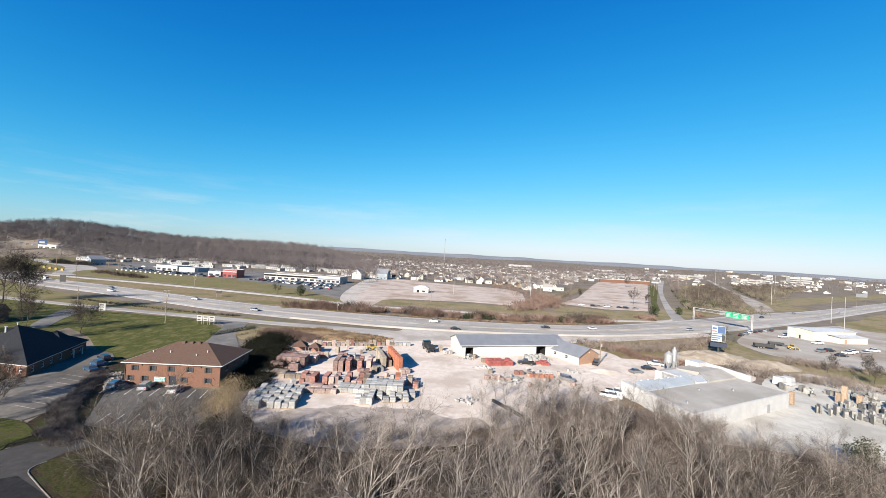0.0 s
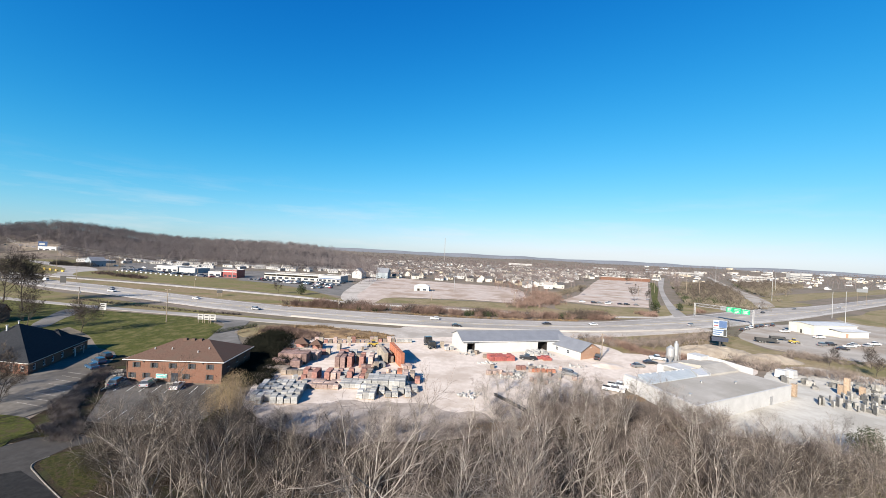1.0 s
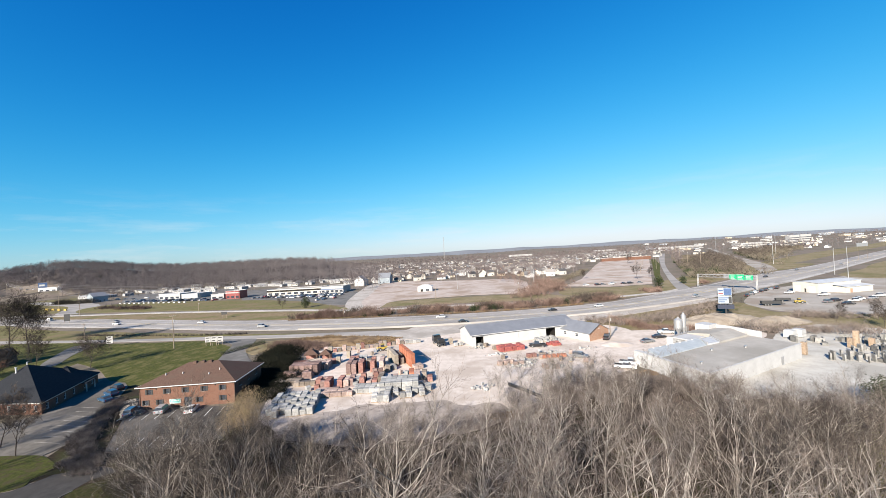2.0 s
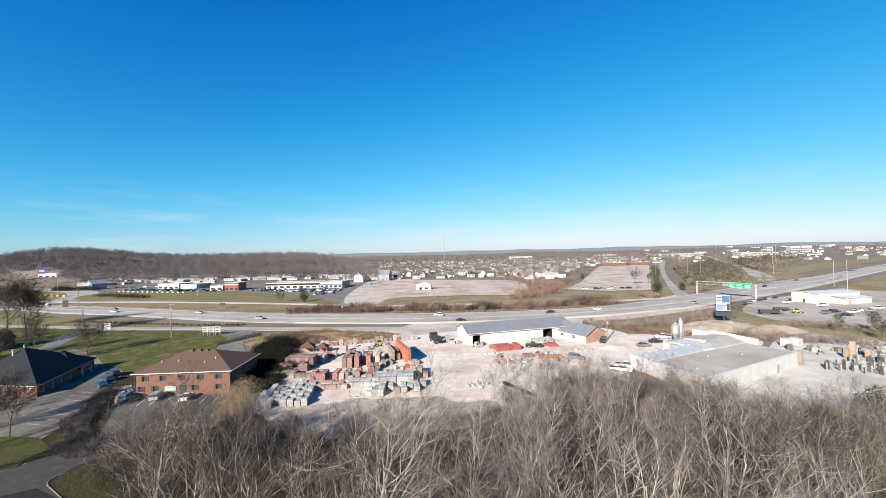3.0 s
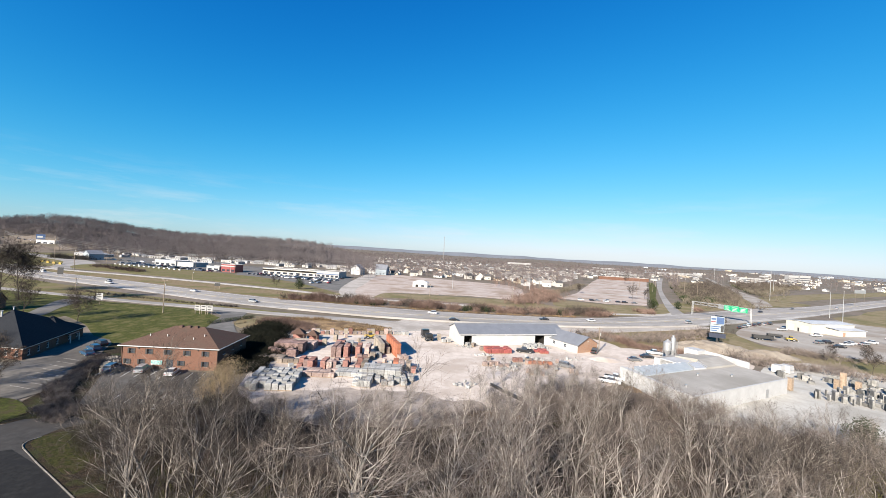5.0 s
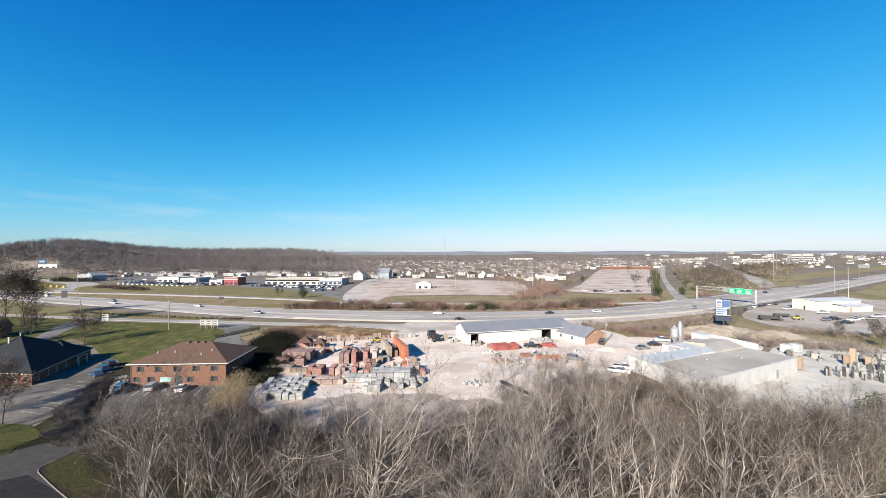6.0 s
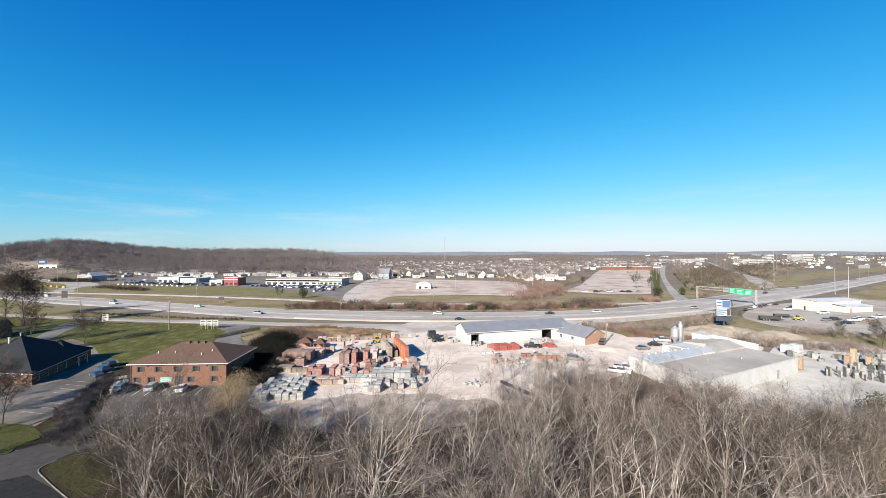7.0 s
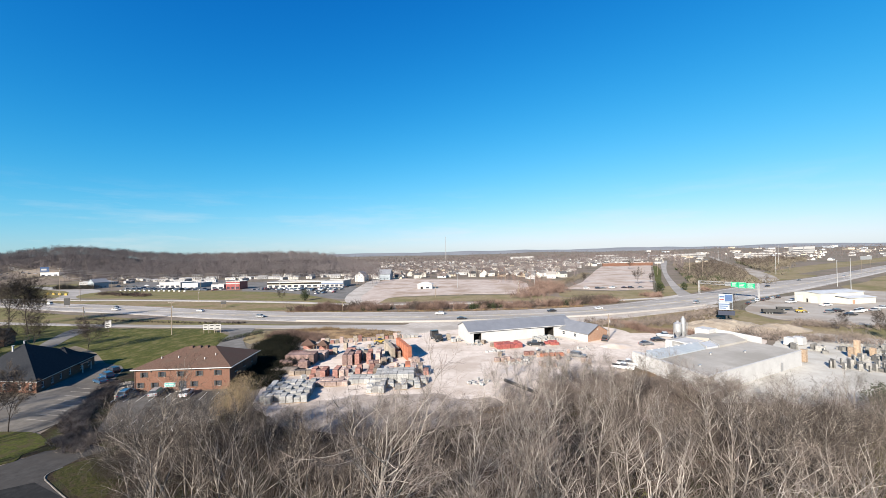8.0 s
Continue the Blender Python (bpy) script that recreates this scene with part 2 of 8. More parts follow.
# Near-black evergreen: the office's shadow is put into its colour.
M_SHADEDIVY = material("shade_darkened_evergreen_ivy", (0.006, 0.007, 0.004), (0.016, 0.016, 0.01), 1.0, 0.95)
M_OFFWHITE = material("weathered_white_paint", (0.24, 0.236, 0.23), (0.3, 0.296, 0.288), 0.4, 0.7)
M_HILLFLOOR = material("brown_hill_litter", (0.046, 0.039, 0.034), (0.08, 0.068, 0.061), 0.1, 0.95)
M_PALEASPHALT = material("pale_worn_asphalt", (0.118, 0.112, 0.104), (0.162, 0.155, 0.145), 0.5, 0.9, three=(0.1, 0.094, 0.087), big=0.15)
M_DIRTSLOPE = material("grey_brown_dirt", (0.235, 0.2, 0.172), (0.34, 0.297, 0.26), 0.6, 0.95, bump=0.1, three=(0.19, 0.16, 0.135), big=0.2)
M_ISLANDLAWN = material("leafy_green_grass", (0.028, 0.034, 0.008), (0.062, 0.066, 0.015), 2.0, 0.95, bump=0.1, three=(0.05, 0.042, 0.02), big=0.3)
# Leafy grass in a darker tone than M_LAWN, which holds the brush's shade.
M_DARKLAWN = material("shaded_leaf_strewn_grass", (0.016, 0.0175, 0.0045), (0.046, 0.046, 0.012), 2.2, 0.95, bump=0.2, three=(0.04, 0.031, 0.017), big=0.5)
M_HEDGE = material("red_brown_hedge_twigs", (0.07, 0.046, 0.037), (0.205, 0.143, 0.116), 0.2, 0.95)
M_EVERGREEN = material("dark_evergreen", (0.015, 0.021, 0.01), (0.042, 0.052, 0.025), 1.0, 0.9)
M_OLIVELEAF = material("olive_undergrowth", (0.05, 0.05, 0.014), (0.12, 0.115, 0.035), 0.8, 0.9, three=(0.09, 0.08, 0.03), big=0.3)
M_OCHRELEAF = material("withered_leaves", (0.14, 0.1, 0.06), (0.24, 0.185, 0.12), 0.8, 0.9, three=(0.12, 0.105, 0.05), big=0.3)
M_PALLETWOOD = material("pallet_wood", (0.234, 0.164, 0.101), (0.351, 0.265, 0.179), 2.0, 0.9)
M_REDBRICKS = material("stacked_red_bricks", (0.155, 0.074, 0.06), (0.26, 0.148, 0.126), 1.6, 0.9, spread=0.35)
M_MAUVEBRICKS = material("stacked_mauve_bricks", (0.125, 0.083, 0.074), (0.225, 0.158, 0.142), 1.6, 0.9, spread=0.3)
M_SCARLET = material("bright_red_blocks", (0.18, 0.042, 0.036), (0.29, 0.085, 0.073), 1.4, 0.8, spread=0.2)
M_PINKBRICKS = material("stacked_pale_bricks", (0.22, 0.16, 0.137), (0.34, 0.267, 0.238), 1.6, 0.9, spread=0.3)
M_ORANGE = material("orange_brick_stack", (0.245, 0.088, 0.05), (0.345, 0.145, 0.092), 1.0, 0.85, spread=0.2)
M_TANSTACK = material("tan_wrapped_stacks", (0.185, 0.155, 0.12), (0.275, 0.238, 0.193), 1.0, 0.8, spread=0.2)
M_TANSTONE = material("tan_cut_stone", (0.2, 0.145, 0.1), (0.3, 0.235, 0.175), 1.2, 0.9, spread=0.2)
M_GREYBLOCK = material("grey_concrete_blocks", (0.2, 0.199, 0.192), (0.31, 0.307, 0.296), 1.4, 0.9, spread=0.25)
M_BROWNBLOCK = material("brown_grey_blocks", (0.133, 0.109, 0.0897), (0.226, 0.191, 0.16), 1.4, 0.9, spread=0.3)
M_STONE = material("cut_limestone", (0.13, 0.126, 0.116), (0.25, 0.243, 0.228), 1.0, 0.9, bump=0.03, spread=0.4)
M_GREENSIGN = material("green_sign_sheet", (0, 0.234, 0.101), (0, 0.281, 0.125), 1.0, 0.5)
M_TEAL = material("teal_sign", (0.039, 0.281, 0.257), (0.0624, 0.343, 0.312), 2.0, 0.5)
M_BLUE = material("navy_sign", (0.0234, 0.0546, 0.125), (0.039, 0.078, 0.172), 2.0, 0.5)
M_REDPAINT = material("red_paint", (0.135, 0.018, 0.017), (0.195, 0.04, 0.037), 1.0, 0.5)
M_YELLOWPAINT = material("machine_yellow", (0.28, 0.19, 0.03), (0.36, 0.25, 0.045), 1.5, 0.5)
M_RUBBLE = material("pale_rubble", (0.11, 0.1, 0.087), (0.2, 0.185, 0.163), 2.0, 0.95, bump=0.05, spread=0.2)


# ---------- building helpers ----------
class Geo:
    """Vertices and faces gathered for one mesh."""

    def __init__(self):
        self.v, self.f = [], []

    def quadface(self, *ps):
        n = len(self.v)
        self.v += [tuple(p) for p in ps]
        self.f.append(tuple(range(n, n + len(ps))))
        return self

    def box(self, x0, y0, z0, x1, y1, z1, taper=0.0):
        n = len(self.v)
        t = taper
        self.v += [(x0, y0, z0), (x1, y0, z0), (x1, y1, z0), (x0, y1, z0),
                   (x0 + t, y0 + t, z1), (x1 - t, y0 + t, z1), (x1 - t, y1 - t, z1), (x0 + t, y1 - t, z1)]
        self.f += [tuple(n + i for i in q) for q in ((3, 2, 1, 0), (4, 5, 6, 7), (0, 1, 5, 4), (1, 2, 6, 5), (2, 3, 7, 6), (3, 0, 4, 7))]
        return self

    def turned(self, x, y, z, sx, sy, sz, deg=0.0, lean=0.0, taper=0.0):
        """A box with its base centred at x, y, z, turned about z and leaning."""
        n = len(self.v)
        self.box(-sx / 2, -sy / 2, 0, sx / 2, sy / 2, sz, taper)
        m = pose(x, y, z, lean, 0, deg)
        self.v[n:] = [tuple(m @ Vector(p)) for p in self.v[n:]]
        return self

    def prism(self, ps, z0, z1):
        n, k = len(self.v), len(ps)
        self.v += [(x, y, z0) for x, y in ps] + [(x, y, z1) for x, y in ps]
        self.f.append(tuple(n + k + i for i in range(k)))
        self.f.append(tuple(n + k - 1 - i for i in range(k)))
        self.f += [(n + i, n + (i + 1) % k, n + k + (i + 1) % k, n + k + i) for i in range(k)]
        return self

    def side(self, ps, y0, y1, narrow=0.0):
        """A profile in x and z drawn out along y."""
        n, k = len(self.v), len(ps)
        self.v += [(x, y0, z) for x, z in ps] + [(x, y1, z) for x, z in ps]
        self.f.append(tuple(n + i for i in range(k)))
        self.f.append(tuple(n + 2 * k - 1 - i for i in range(k)))
        self.f += [(n + (i + 1) % k, n + i, n + k + i, n + k + (i + 1) % k) for i in range(k)]
        return self

    def tube(self, pts, rads, sides=6):
        n = len(self.v)
        pts = [Vector(p) for p in pts]
        for i, p in enumerate(pts):
            d = (pts[min(i + 1, len(pts) - 1)] - pts[max(i - 1, 0)])
            if d.length < 1e-6:
                d = Vector((0, 0, 1))
            d.normalize()
            s = d.orthogonal().normalized()
            t = d.cross(s)
            for k in range(sides):
                w = 2 * math.pi * k / sides
                self.v.append(tuple(p + (s * math.cos(w) + t * math.sin(w)) * rads[i]))
        for i in range(len(pts) - 1):
            for k in range(sides):
                a0, b0 = n + i * sides + k, n + i * sides + (k + 1) % sides
                self.f.append((a0, b0, b0 + sides, a0 + sides))
        self.f.append(tuple(n + sides - 1 - k for k in range(sides)))
        self.f.append(tuple(n + (len(pts) - 1) * sides + k for k in range(sides)))
        return self

    def spike(self, p, q, r):
        """A thin three-sided twig from p to the point q."""
        n = len(self.v)
        p, q = Vector(p), Vector(q)
        d = (q - p).normalized()
        s = d.orthogonal().normalized() * r
        t = d.cross(s)
        self.v += [tuple(p + s), tuple(p - s * 0.5 + t * 0.87), tuple(p - s * 0.5 - t * 0.87), tuple(q)]
        self.f += [(n, n + 1, n + 3), (n + 1, n + 2, n + 3), (n + 2, n, n + 3)]
        return self

    def mesh(self, name, mat):
        me = bpy.data.meshes.new(name)
        me.from_pydata(self.v, [], self.f)
        me.materials.append(mat)
        me.update()
        return me


def part(name, geo, mat, parent, label=""):
    ob = new(name, geo if isinstance(geo, bpy.types.Mesh) else geo.mesh(name, mat))
    ob.parent = parent
    return tagged(ob, label)


def thing(name, m, label, category, group=""):
    ob = new(name)
    ob.empty_display_size = 0.5
    ob.matrix_world = m
    return tagged(ob, label, category, group)


def structure(name, geo, mat, label, category="ground", kind="structure"):
    return tagged(new(name, geo.mesh(name, mat)), label, category, "", kind)


def spline(ps, steps=6):
    """A smooth line through plan points."""
    ps = [Vector((*p, 0.0)) for p in ps]
    out = []
    for i in range(len(ps) - 1):
        p0, p1, p2, p3 = ps[max(i - 1, 0)], ps[i], ps[i + 1], ps[min(i + 2, len(ps) - 1)]
        for k in range(steps):
            t = k / steps
            out.append(0.5 * (2 * p1 + (p2 - p0) * t + (2 * p0 - 5 * p1 + 4 * p2 - p3) * t * t + (3 * p1 - p0 - 3 * p2 + p3) * t ** 3))
    out.append(ps[-1])
    return out


def ribbon(geo, left, right, z, thick=0.25):
    """A road bed between two lines of equal length."""
    for i in range(len(left) - 1):
        n = len(geo.v)
        for p in (left[i], right[i], right[i + 1], left[i + 1]):
            geo.v.append((p.x, p.y, z))
        geo.f.append((n, n + 1, n + 2, n + 3))
        for p, q in ((left[i + 1], left[i]), (right[i], right[i + 1])):
            geo.quadface((p.x, p.y, z), (q.x, q.y, z), (q.x, q.y, z - thick), (p.x, p.y, z - thick))
    return geo


# ---------- ground and roads ----------
def smooth(a0, b0, x):
    t = min(max((x - a0) / (b0 - a0), 0.0), 1.0)
    return t * t * (3 - 2 * t)


def height(x, y):
    """The lie of the land: flat round the yard, a wooded hill behind the shops, low ridges at the horizon."""
    h = 0.0
    if y > 560 and x < -60:
        h += 25 * smooth(580, 760, y) * smooth(-150, -300, x) * smooth(1250, 900, y)
        h += 21 * math.exp(-((x + 745) / 120) ** 2 - ((y - 760) / 120) ** 2)
    r = math.hypot(x, y)
    if r > 1800:
        n1 = noise.noise((x / 900, y / 900, 0.3)) + 0.5 * noise.noise((x / 300, y / 300, 1.7))
        h += (14 + 14 * n1) * smooth(1800, 3600, r)
    return h


g = Geo()
RINGS = [0.0] + [12 * 1.085 ** k for k in range(74)]
SPOKES = 144
for ri, r in enumerate(RINGS):
    for k in range(SPOKES):
        w = 2 * math.pi * k / SPOKES
        x, y = r * math.sin(w), r * math.cos(w)
        g.v.append((x, y, height(x, y)))
for ri in range(len(RINGS) - 1):
    for k in range(SPOKES):
        a0, b0 = ri * SPOKES + k, ri * SPOKES + (k + 1) % SPOKES
        g.f.append((a0, a0 + SPOKES, b0 + SPOKES, b0))
# low ridges that close the view, with aerial haze put into their blue-grey
gh = Geo()
for k in range(361):
    w = radians(k)
    n1 = noise.noise((math.sin(w) * 7, math.cos(w) * 7, 3.1)) + 0.5 * noise.noise((math.sin(w) * 21, math.cos(w) * 21, 7.7))
    top = 41 + 15 * n1
    for r, z in ((3300, -5.0), (3900, top * 0.75), (4300, top), (4700, top * 0.8)):
        gh.v.append((r * math.sin(w), r * math.cos(w), z))
for k in range(360):
    for j in range(3):
        gh.f.append((k * 4 + j, k * 4 + j + 1, k * 4 + j + 5, k * 4 + j + 4))
structure("backdrop_hills", gh, M_FARHILL, "low wooded ridges along the horizon, coloured blue-grey for haze", "hills")
gf = Geo()
for j in range(30):
    for k in range(60):
        x, y = -1150 + 1050 * k / 59, 592 + 290 * j / 29
        gf.v.append((x, y, height(x, y) + 0.6))
for j in range(29):
    for k in range(59):
        if gf.v[j * 60 + k][0] > -0.17 * gf.v[j * 60 + k][1]:
            continue
        gf.f.append((j * 60 + k, j * 60 + k + 1, j * 60 + k + 61, j * 60 + k + 60))
structure("ground_hill_floor", gf, M_HILLFLOOR, "brown leaf litter under the woods on the hill", "ground")
ground = structure("ground", g, M_GROUND, "dry winter grass and brown soil reaching the horizon")


def loop(ps, steps=4, rough=0.0):
    """A closed smooth outline through plan points, with ragged edges."""
    k = len(ps)
    out = []
    for i in range(k):
        p0, p1, p2, p3 = (Vector(ps[(i + j) % k]) for j in (-1, 0, 1, 2))
        for s in range(steps):
            t = s / steps
            q = 0.5 * (2 * p1 + (p2 - p0) * t + (2 * p0 - 5 * p1 + 4 * p2 - p3) * t * t + (3 * p1 - p0 - 3 * p2 + p3) * t ** 3)
            if rough:
                q += Vector((noise.noise((q.x / 6, q.y / 6, 2)), noise.noise((q.x / 6, q.y / 6, 5)))) * rough
            out.append((q.x, q.y))
    return out


def patch(name, ps, z, mat, label, category="ground", steps=4, rough=0.0, thick=0.3):
    outline = loop(ps, steps, rough) if steps else ps
    area = sum(outline[i - 1][0] * outline[i][1] - outline[i][0] * outline[i - 1][1] for i in range(len(outline)))
    if area < 0:
        outline = outline[::-1]
    return structure(name, Geo().prism(outline, z - thick, z), mat, label, category)


patch("ground_woods", [(-62, 4), (130, 4), (135, 60), (110, 62), (86, 70), (66, 80), (57, 88), (46, 93), (30, 86), (14, 79), (0, 75), (-25, 75), (-41, 82), (-47, 82), (-47, 76), (-54, 72), (-56, 66), (-56, 58)], 0.03, M_LITTER, "brown leaf litter under the bare trees, darkened for their shade", rough=1.5)
patch("ground_lawn", [(-230, 193), (-190, 189), (-164, 186.5), (-135, 182.5), (-112, 179), (-97, 168), (-89, 157), (-84, 134), (-79, 112), (-100, 112), (-110, 124), (-131, 142), (-160, 158)], 0.05, M_LAWN, "mown green lawn with dry patches", "lawn", rough=0.8)
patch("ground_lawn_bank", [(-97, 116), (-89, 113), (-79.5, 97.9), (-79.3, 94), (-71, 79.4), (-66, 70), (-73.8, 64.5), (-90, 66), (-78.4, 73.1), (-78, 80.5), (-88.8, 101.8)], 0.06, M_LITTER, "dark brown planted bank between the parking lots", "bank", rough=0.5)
patch("ground_lawn_verge", [(-330, 284), (-269, 252), (-191, 222), (-109, 194), (-60, 182), (-107, 188), (-170, 197), (-220, 206), (-260, 216)], 0.05, M_OLIVEGRASS, "dry grass strip beside the highway", "verge", rough=0.8)
patch("ground_lawn_houses", [(-230, 195), (-207, 197), (-180, 194), (-150, 165), (-140, 140), (-120, 128), (-125, 112), (-160, 100)], 0.045, M_LAWN, "shaded lawn round the houses", "lawn", rough=0.8)
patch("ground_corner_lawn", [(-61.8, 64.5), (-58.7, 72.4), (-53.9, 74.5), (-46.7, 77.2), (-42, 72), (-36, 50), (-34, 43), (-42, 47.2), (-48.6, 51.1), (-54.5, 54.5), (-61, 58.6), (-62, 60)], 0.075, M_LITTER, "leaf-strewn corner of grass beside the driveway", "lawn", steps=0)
patch("ground_roadside_island", [(-83, 158), (-82, 168), (-75, 172), (-60, 168), (-45, 163), (-24, 161), (-20, 154), (-39, 158), (-51, 154), (-58, 149), (-71, 153), (-75, 147)], 0.09, M_DRYLAWN, "dry olive grass island above the brick yard", "verge", rough=0.6)
patch("ground_ivy", [(-54, 100), (-47, 100), (-47, 110), (-51, 124), (-56, 141), (-62, 152), (-68, 148), (-65, 134), (-63, 120), (-59, 108)], 0.055, M_SHADEDIVY, "ground ivy between the office and the yard, darkened for the office's shade", "ground cover", rough=0.8)
patch("ground_yard", [(-42, 84), (-46, 96), (-47, 109), (-57, 142), (-43, 156), (-23, 161), (-14, 170), (0, 176), (14, 172), (30, 165), (63, 166), (72, 150), (62, 130), (55, 113), (50, 105), (29, 91), (13, 82), (7, 78), (-6, 74), (-25, 74)], 0.08, M_GRAVEL, "pale compacted gravel of the brick yard", "yard", rough=1.2)
patch("ground_stone_yard", [(60, 84), (67, 81), (81, 76), (88, 70), (100, 62), (150, 62), (150, 112), (150, 128), (138, 143), (118, 136), (108, 128), (97, 112)], 0.07, M_STONEDUST, "pale stone dust of the stone yard", "yard", rough=1.2)
patch("ground_back_yard", [(62, 118), (58, 132), (66, 148), (80, 150), (95, 145), (112, 138), (98, 124)], 0.085, M_GRAVEL, "pale gravel behind the warehouse", "yard", rough=1.0)
patch("ground_apron", [(-27, 165.0), (-18, 179), (-12, 183.4), (30, 184.6), (72, 190), (104, 199.6), (146, 216.5), (150, 212), (110, 193.5), (72, 178), (40, 170), (10, 166), (-16, 157)], 0.15, M_APRON, "pale gravel apron beside the highway", "yard", rough=0.4)
patch("ground_hill_foot", [(-560, 400), (-440, 352), (-345, 352), (-362, 396), (-400, 440), (-500, 525), (-580, 586), (-800, 586), (-800, 460)], 0.05, M_OLIVEGRASS, "olive winter grass round the junction", "lawn", rough=3.0)
patch("junction_road", [(-323, 345), (-386, 430), (-525, 505), (-533, 496), (-474, 455), (-398, 408), (-343, 339)], 0.09, M_HIGHWAY, "pale junction road below the hill", "road", rough=1.0)
patch("parking_lot_office", [(-79.9, 95.2), (-52.5, 95.4), (-46.8, 81), (-46.5, 77.5), (-53.9, 74.8), (-58.8, 72.7), (-67.6, 74.4)], 0.1, M_ASPHALT, "grey asphalt parking lot with white bays", "parking lot", steps=0)
patch("parking_lot_clinic", [(-102, 96.4), (-112, 124.5), (-101, 119.9), (-96.6, 115.5), (-89.6, 102.7), (-78.6, 81.1), (-79.5, 74), (-100, 68), (-125, 80)], 0.1, M_OLDASPHALT, "pale worn parking lot beside the clinic", "parking lot", steps=0)
patch("ground_lawn_island", [(-100, 76), (-92, 75), (-84, 75), (-78.9, 74), (-73.7, 71.1), (-72, 69), (-72.7, 66), (-73.1, 63), (-90, 58), (-105, 62)], 0.13, M_ISLANDLAWN, "mown island of grass between lot and driveway", "lawn", rough=0.3)
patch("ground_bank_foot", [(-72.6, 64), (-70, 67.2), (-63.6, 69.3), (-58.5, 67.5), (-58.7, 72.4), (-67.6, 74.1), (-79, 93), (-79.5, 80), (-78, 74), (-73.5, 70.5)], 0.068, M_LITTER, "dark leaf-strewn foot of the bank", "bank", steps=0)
patch("ground_grass_corner", [(-61.3, 62.5), (-57, 65), (-52, 62), (-49, 57), (-48, 52.4), (-52.5, 54.2), (-57, 57), (-61, 59.6)], 0.086, M_DARKLAWN, "leaf-strewn grass behind the kerb, darkened for the brush's shade", "lawn", rough=0.3)
patch("driveway", [(-90, 57), (-72.5, 62.5), (-69.9, 67), (-63.6, 69), (-58.5, 67.2), (-61.3, 64.5), (-61.9, 61), (-62.3, 59.6), (-61.2, 58.3), (-54.5, 54.3), (-48.6, 50.9), (-42, 47), (-33.8, 42.3), (-40, 20), (-70, 25), (-95, 45)], 0.1, M_DRIVE, "weathered asphalt driveway", "driveway", steps=0)
patch("driveway_blacktop", [(-75, 50), (-61.8, 57.6), (-54.6, 54.2), (-48.7, 50.8), (-42, 46.9), (-34, 42.2), (-40, 25), (-75, 35)], 0.112, M_BLACKTOP, "dark newer asphalt of the driveway", "driveway", steps=0)
patch("access_road", [(-108, 182), (-90, 181), (-82, 157), (-75, 144), (-66, 130), (-66, 118), (-74, 122), (-81.3, 134), (-89, 153), (-94, 168)], 0.115, M_PALEASPHALT, "grey asphalt access road", "road")
patch("parking_lot_depot", [(156, 201), (190, 233), (229, 253), (287, 283), (345, 302), (395, 317), (330, 240), (215, 152), (190, 152), (168, 156), (157, 163), (151, 170), (149, 180)], 0.08, M_TANLOT, "pale paved lot round the depot", "parking lot", rough=0.6)
patch("ground_depot_bank", [(151, 194), (146, 175), (149, 168), (160, 160), (190, 155), (225, 155), (225, 130), (170, 118), (150, 118), (122, 118), (122, 135), (122, 151), (133, 175)], 0.06, M_DRYLAWN, "dry grass bank below the depot lot", "verge", rough=1.0)
patch("parking_lot_old", [(-63, 266), (-73, 351), (-74, 522), (-19, 482), (77, 442), (77, 354), (60, 299), (28, 305), (6, 302), (-38, 295), (-47, 251)], 0.1, M_PINKLOT, "large empty worn paved lot", "parking lot", rough=3.0)
patch("parking_lot_pink", [(103, 331), (139, 390), (245, 622), (302, 740), (397, 741), (168, 311), (133, 309)], 0.1, M_PINKLOT, "large pinkish paved lot", "parking lot", steps=0)
for k, (y, x0, x1) in enumerate(((690, 290, 372), (560, 222, 303), (470, 185, 252), (395, 150, 212))):
    patch("trim_lot_strip", [(x0, y), (x1, y - 4), (x1, y + 3), (x0, y + 7)], 0.13, M_CONCRETE, "pale strip across the pinkish lot", "paving", steps=0)
patch("ground_grass_lot_front", [(97, 313), (129, 301), (161, 303), (142, 267), (115, 259), (84, 271)], 0.1, M_DRYLAWN, "olive grass in front of the lot", "lawn", rough=1.5)
patch("ground_grass_shops", [(-330, 345), (-357, 391), (-333, 415), (-201, 374), (-129, 335), (-74, 275), (-70, 258), (-110, 283), (-196, 308), (-257, 324)], 0.1, M_OLIVEGRASS, "olive grass in front of the shops", "lawn", rough=2.0)
patch("ground_grass_middle", [(-86, 258), (-37, 291), (57, 291), (83, 268), (78, 250), (24, 260), (-34, 264)], 0.06, M_DRYLAWN, "rough grass strip in front of the empty lot", "verge", rough=2.0)
patch("parking_lot_shops", [(-265, 507), (-194, 516), (-107, 436), (-79, 369), (-75, 287), (-117, 313), (-195, 370)], 0.08, M_PALEASPHALT, "asphalt parking lot of the shops", "parking lot", steps=0)
patch("parking_lot_dealer", [(-359, 427), (-479, 591), (-301, 560), (-209, 399), (-259, 387)], 0.08, M_PALEASPHALT, "asphalt lot crowded with vehicles", "parking lot", steps=0)
patch("ground_field_right", [(278, 352), (375, 420), (536, 530), (791, 693), (1721, 1290), (2400, 1900), (1049, 916), (626, 644), (389, 472)], 0.1, M_DRYLAWN, "wide dry grass field beside the highway", "field", rough=4.0)
patch("ground_field_near", [(300, 292), (360, 330), (447, 391), (708, 530), (560, 380), (325, 262)], 0.1, M_DRYLAWN, "tan grass verge beside the highway", "field", rough=2.0)

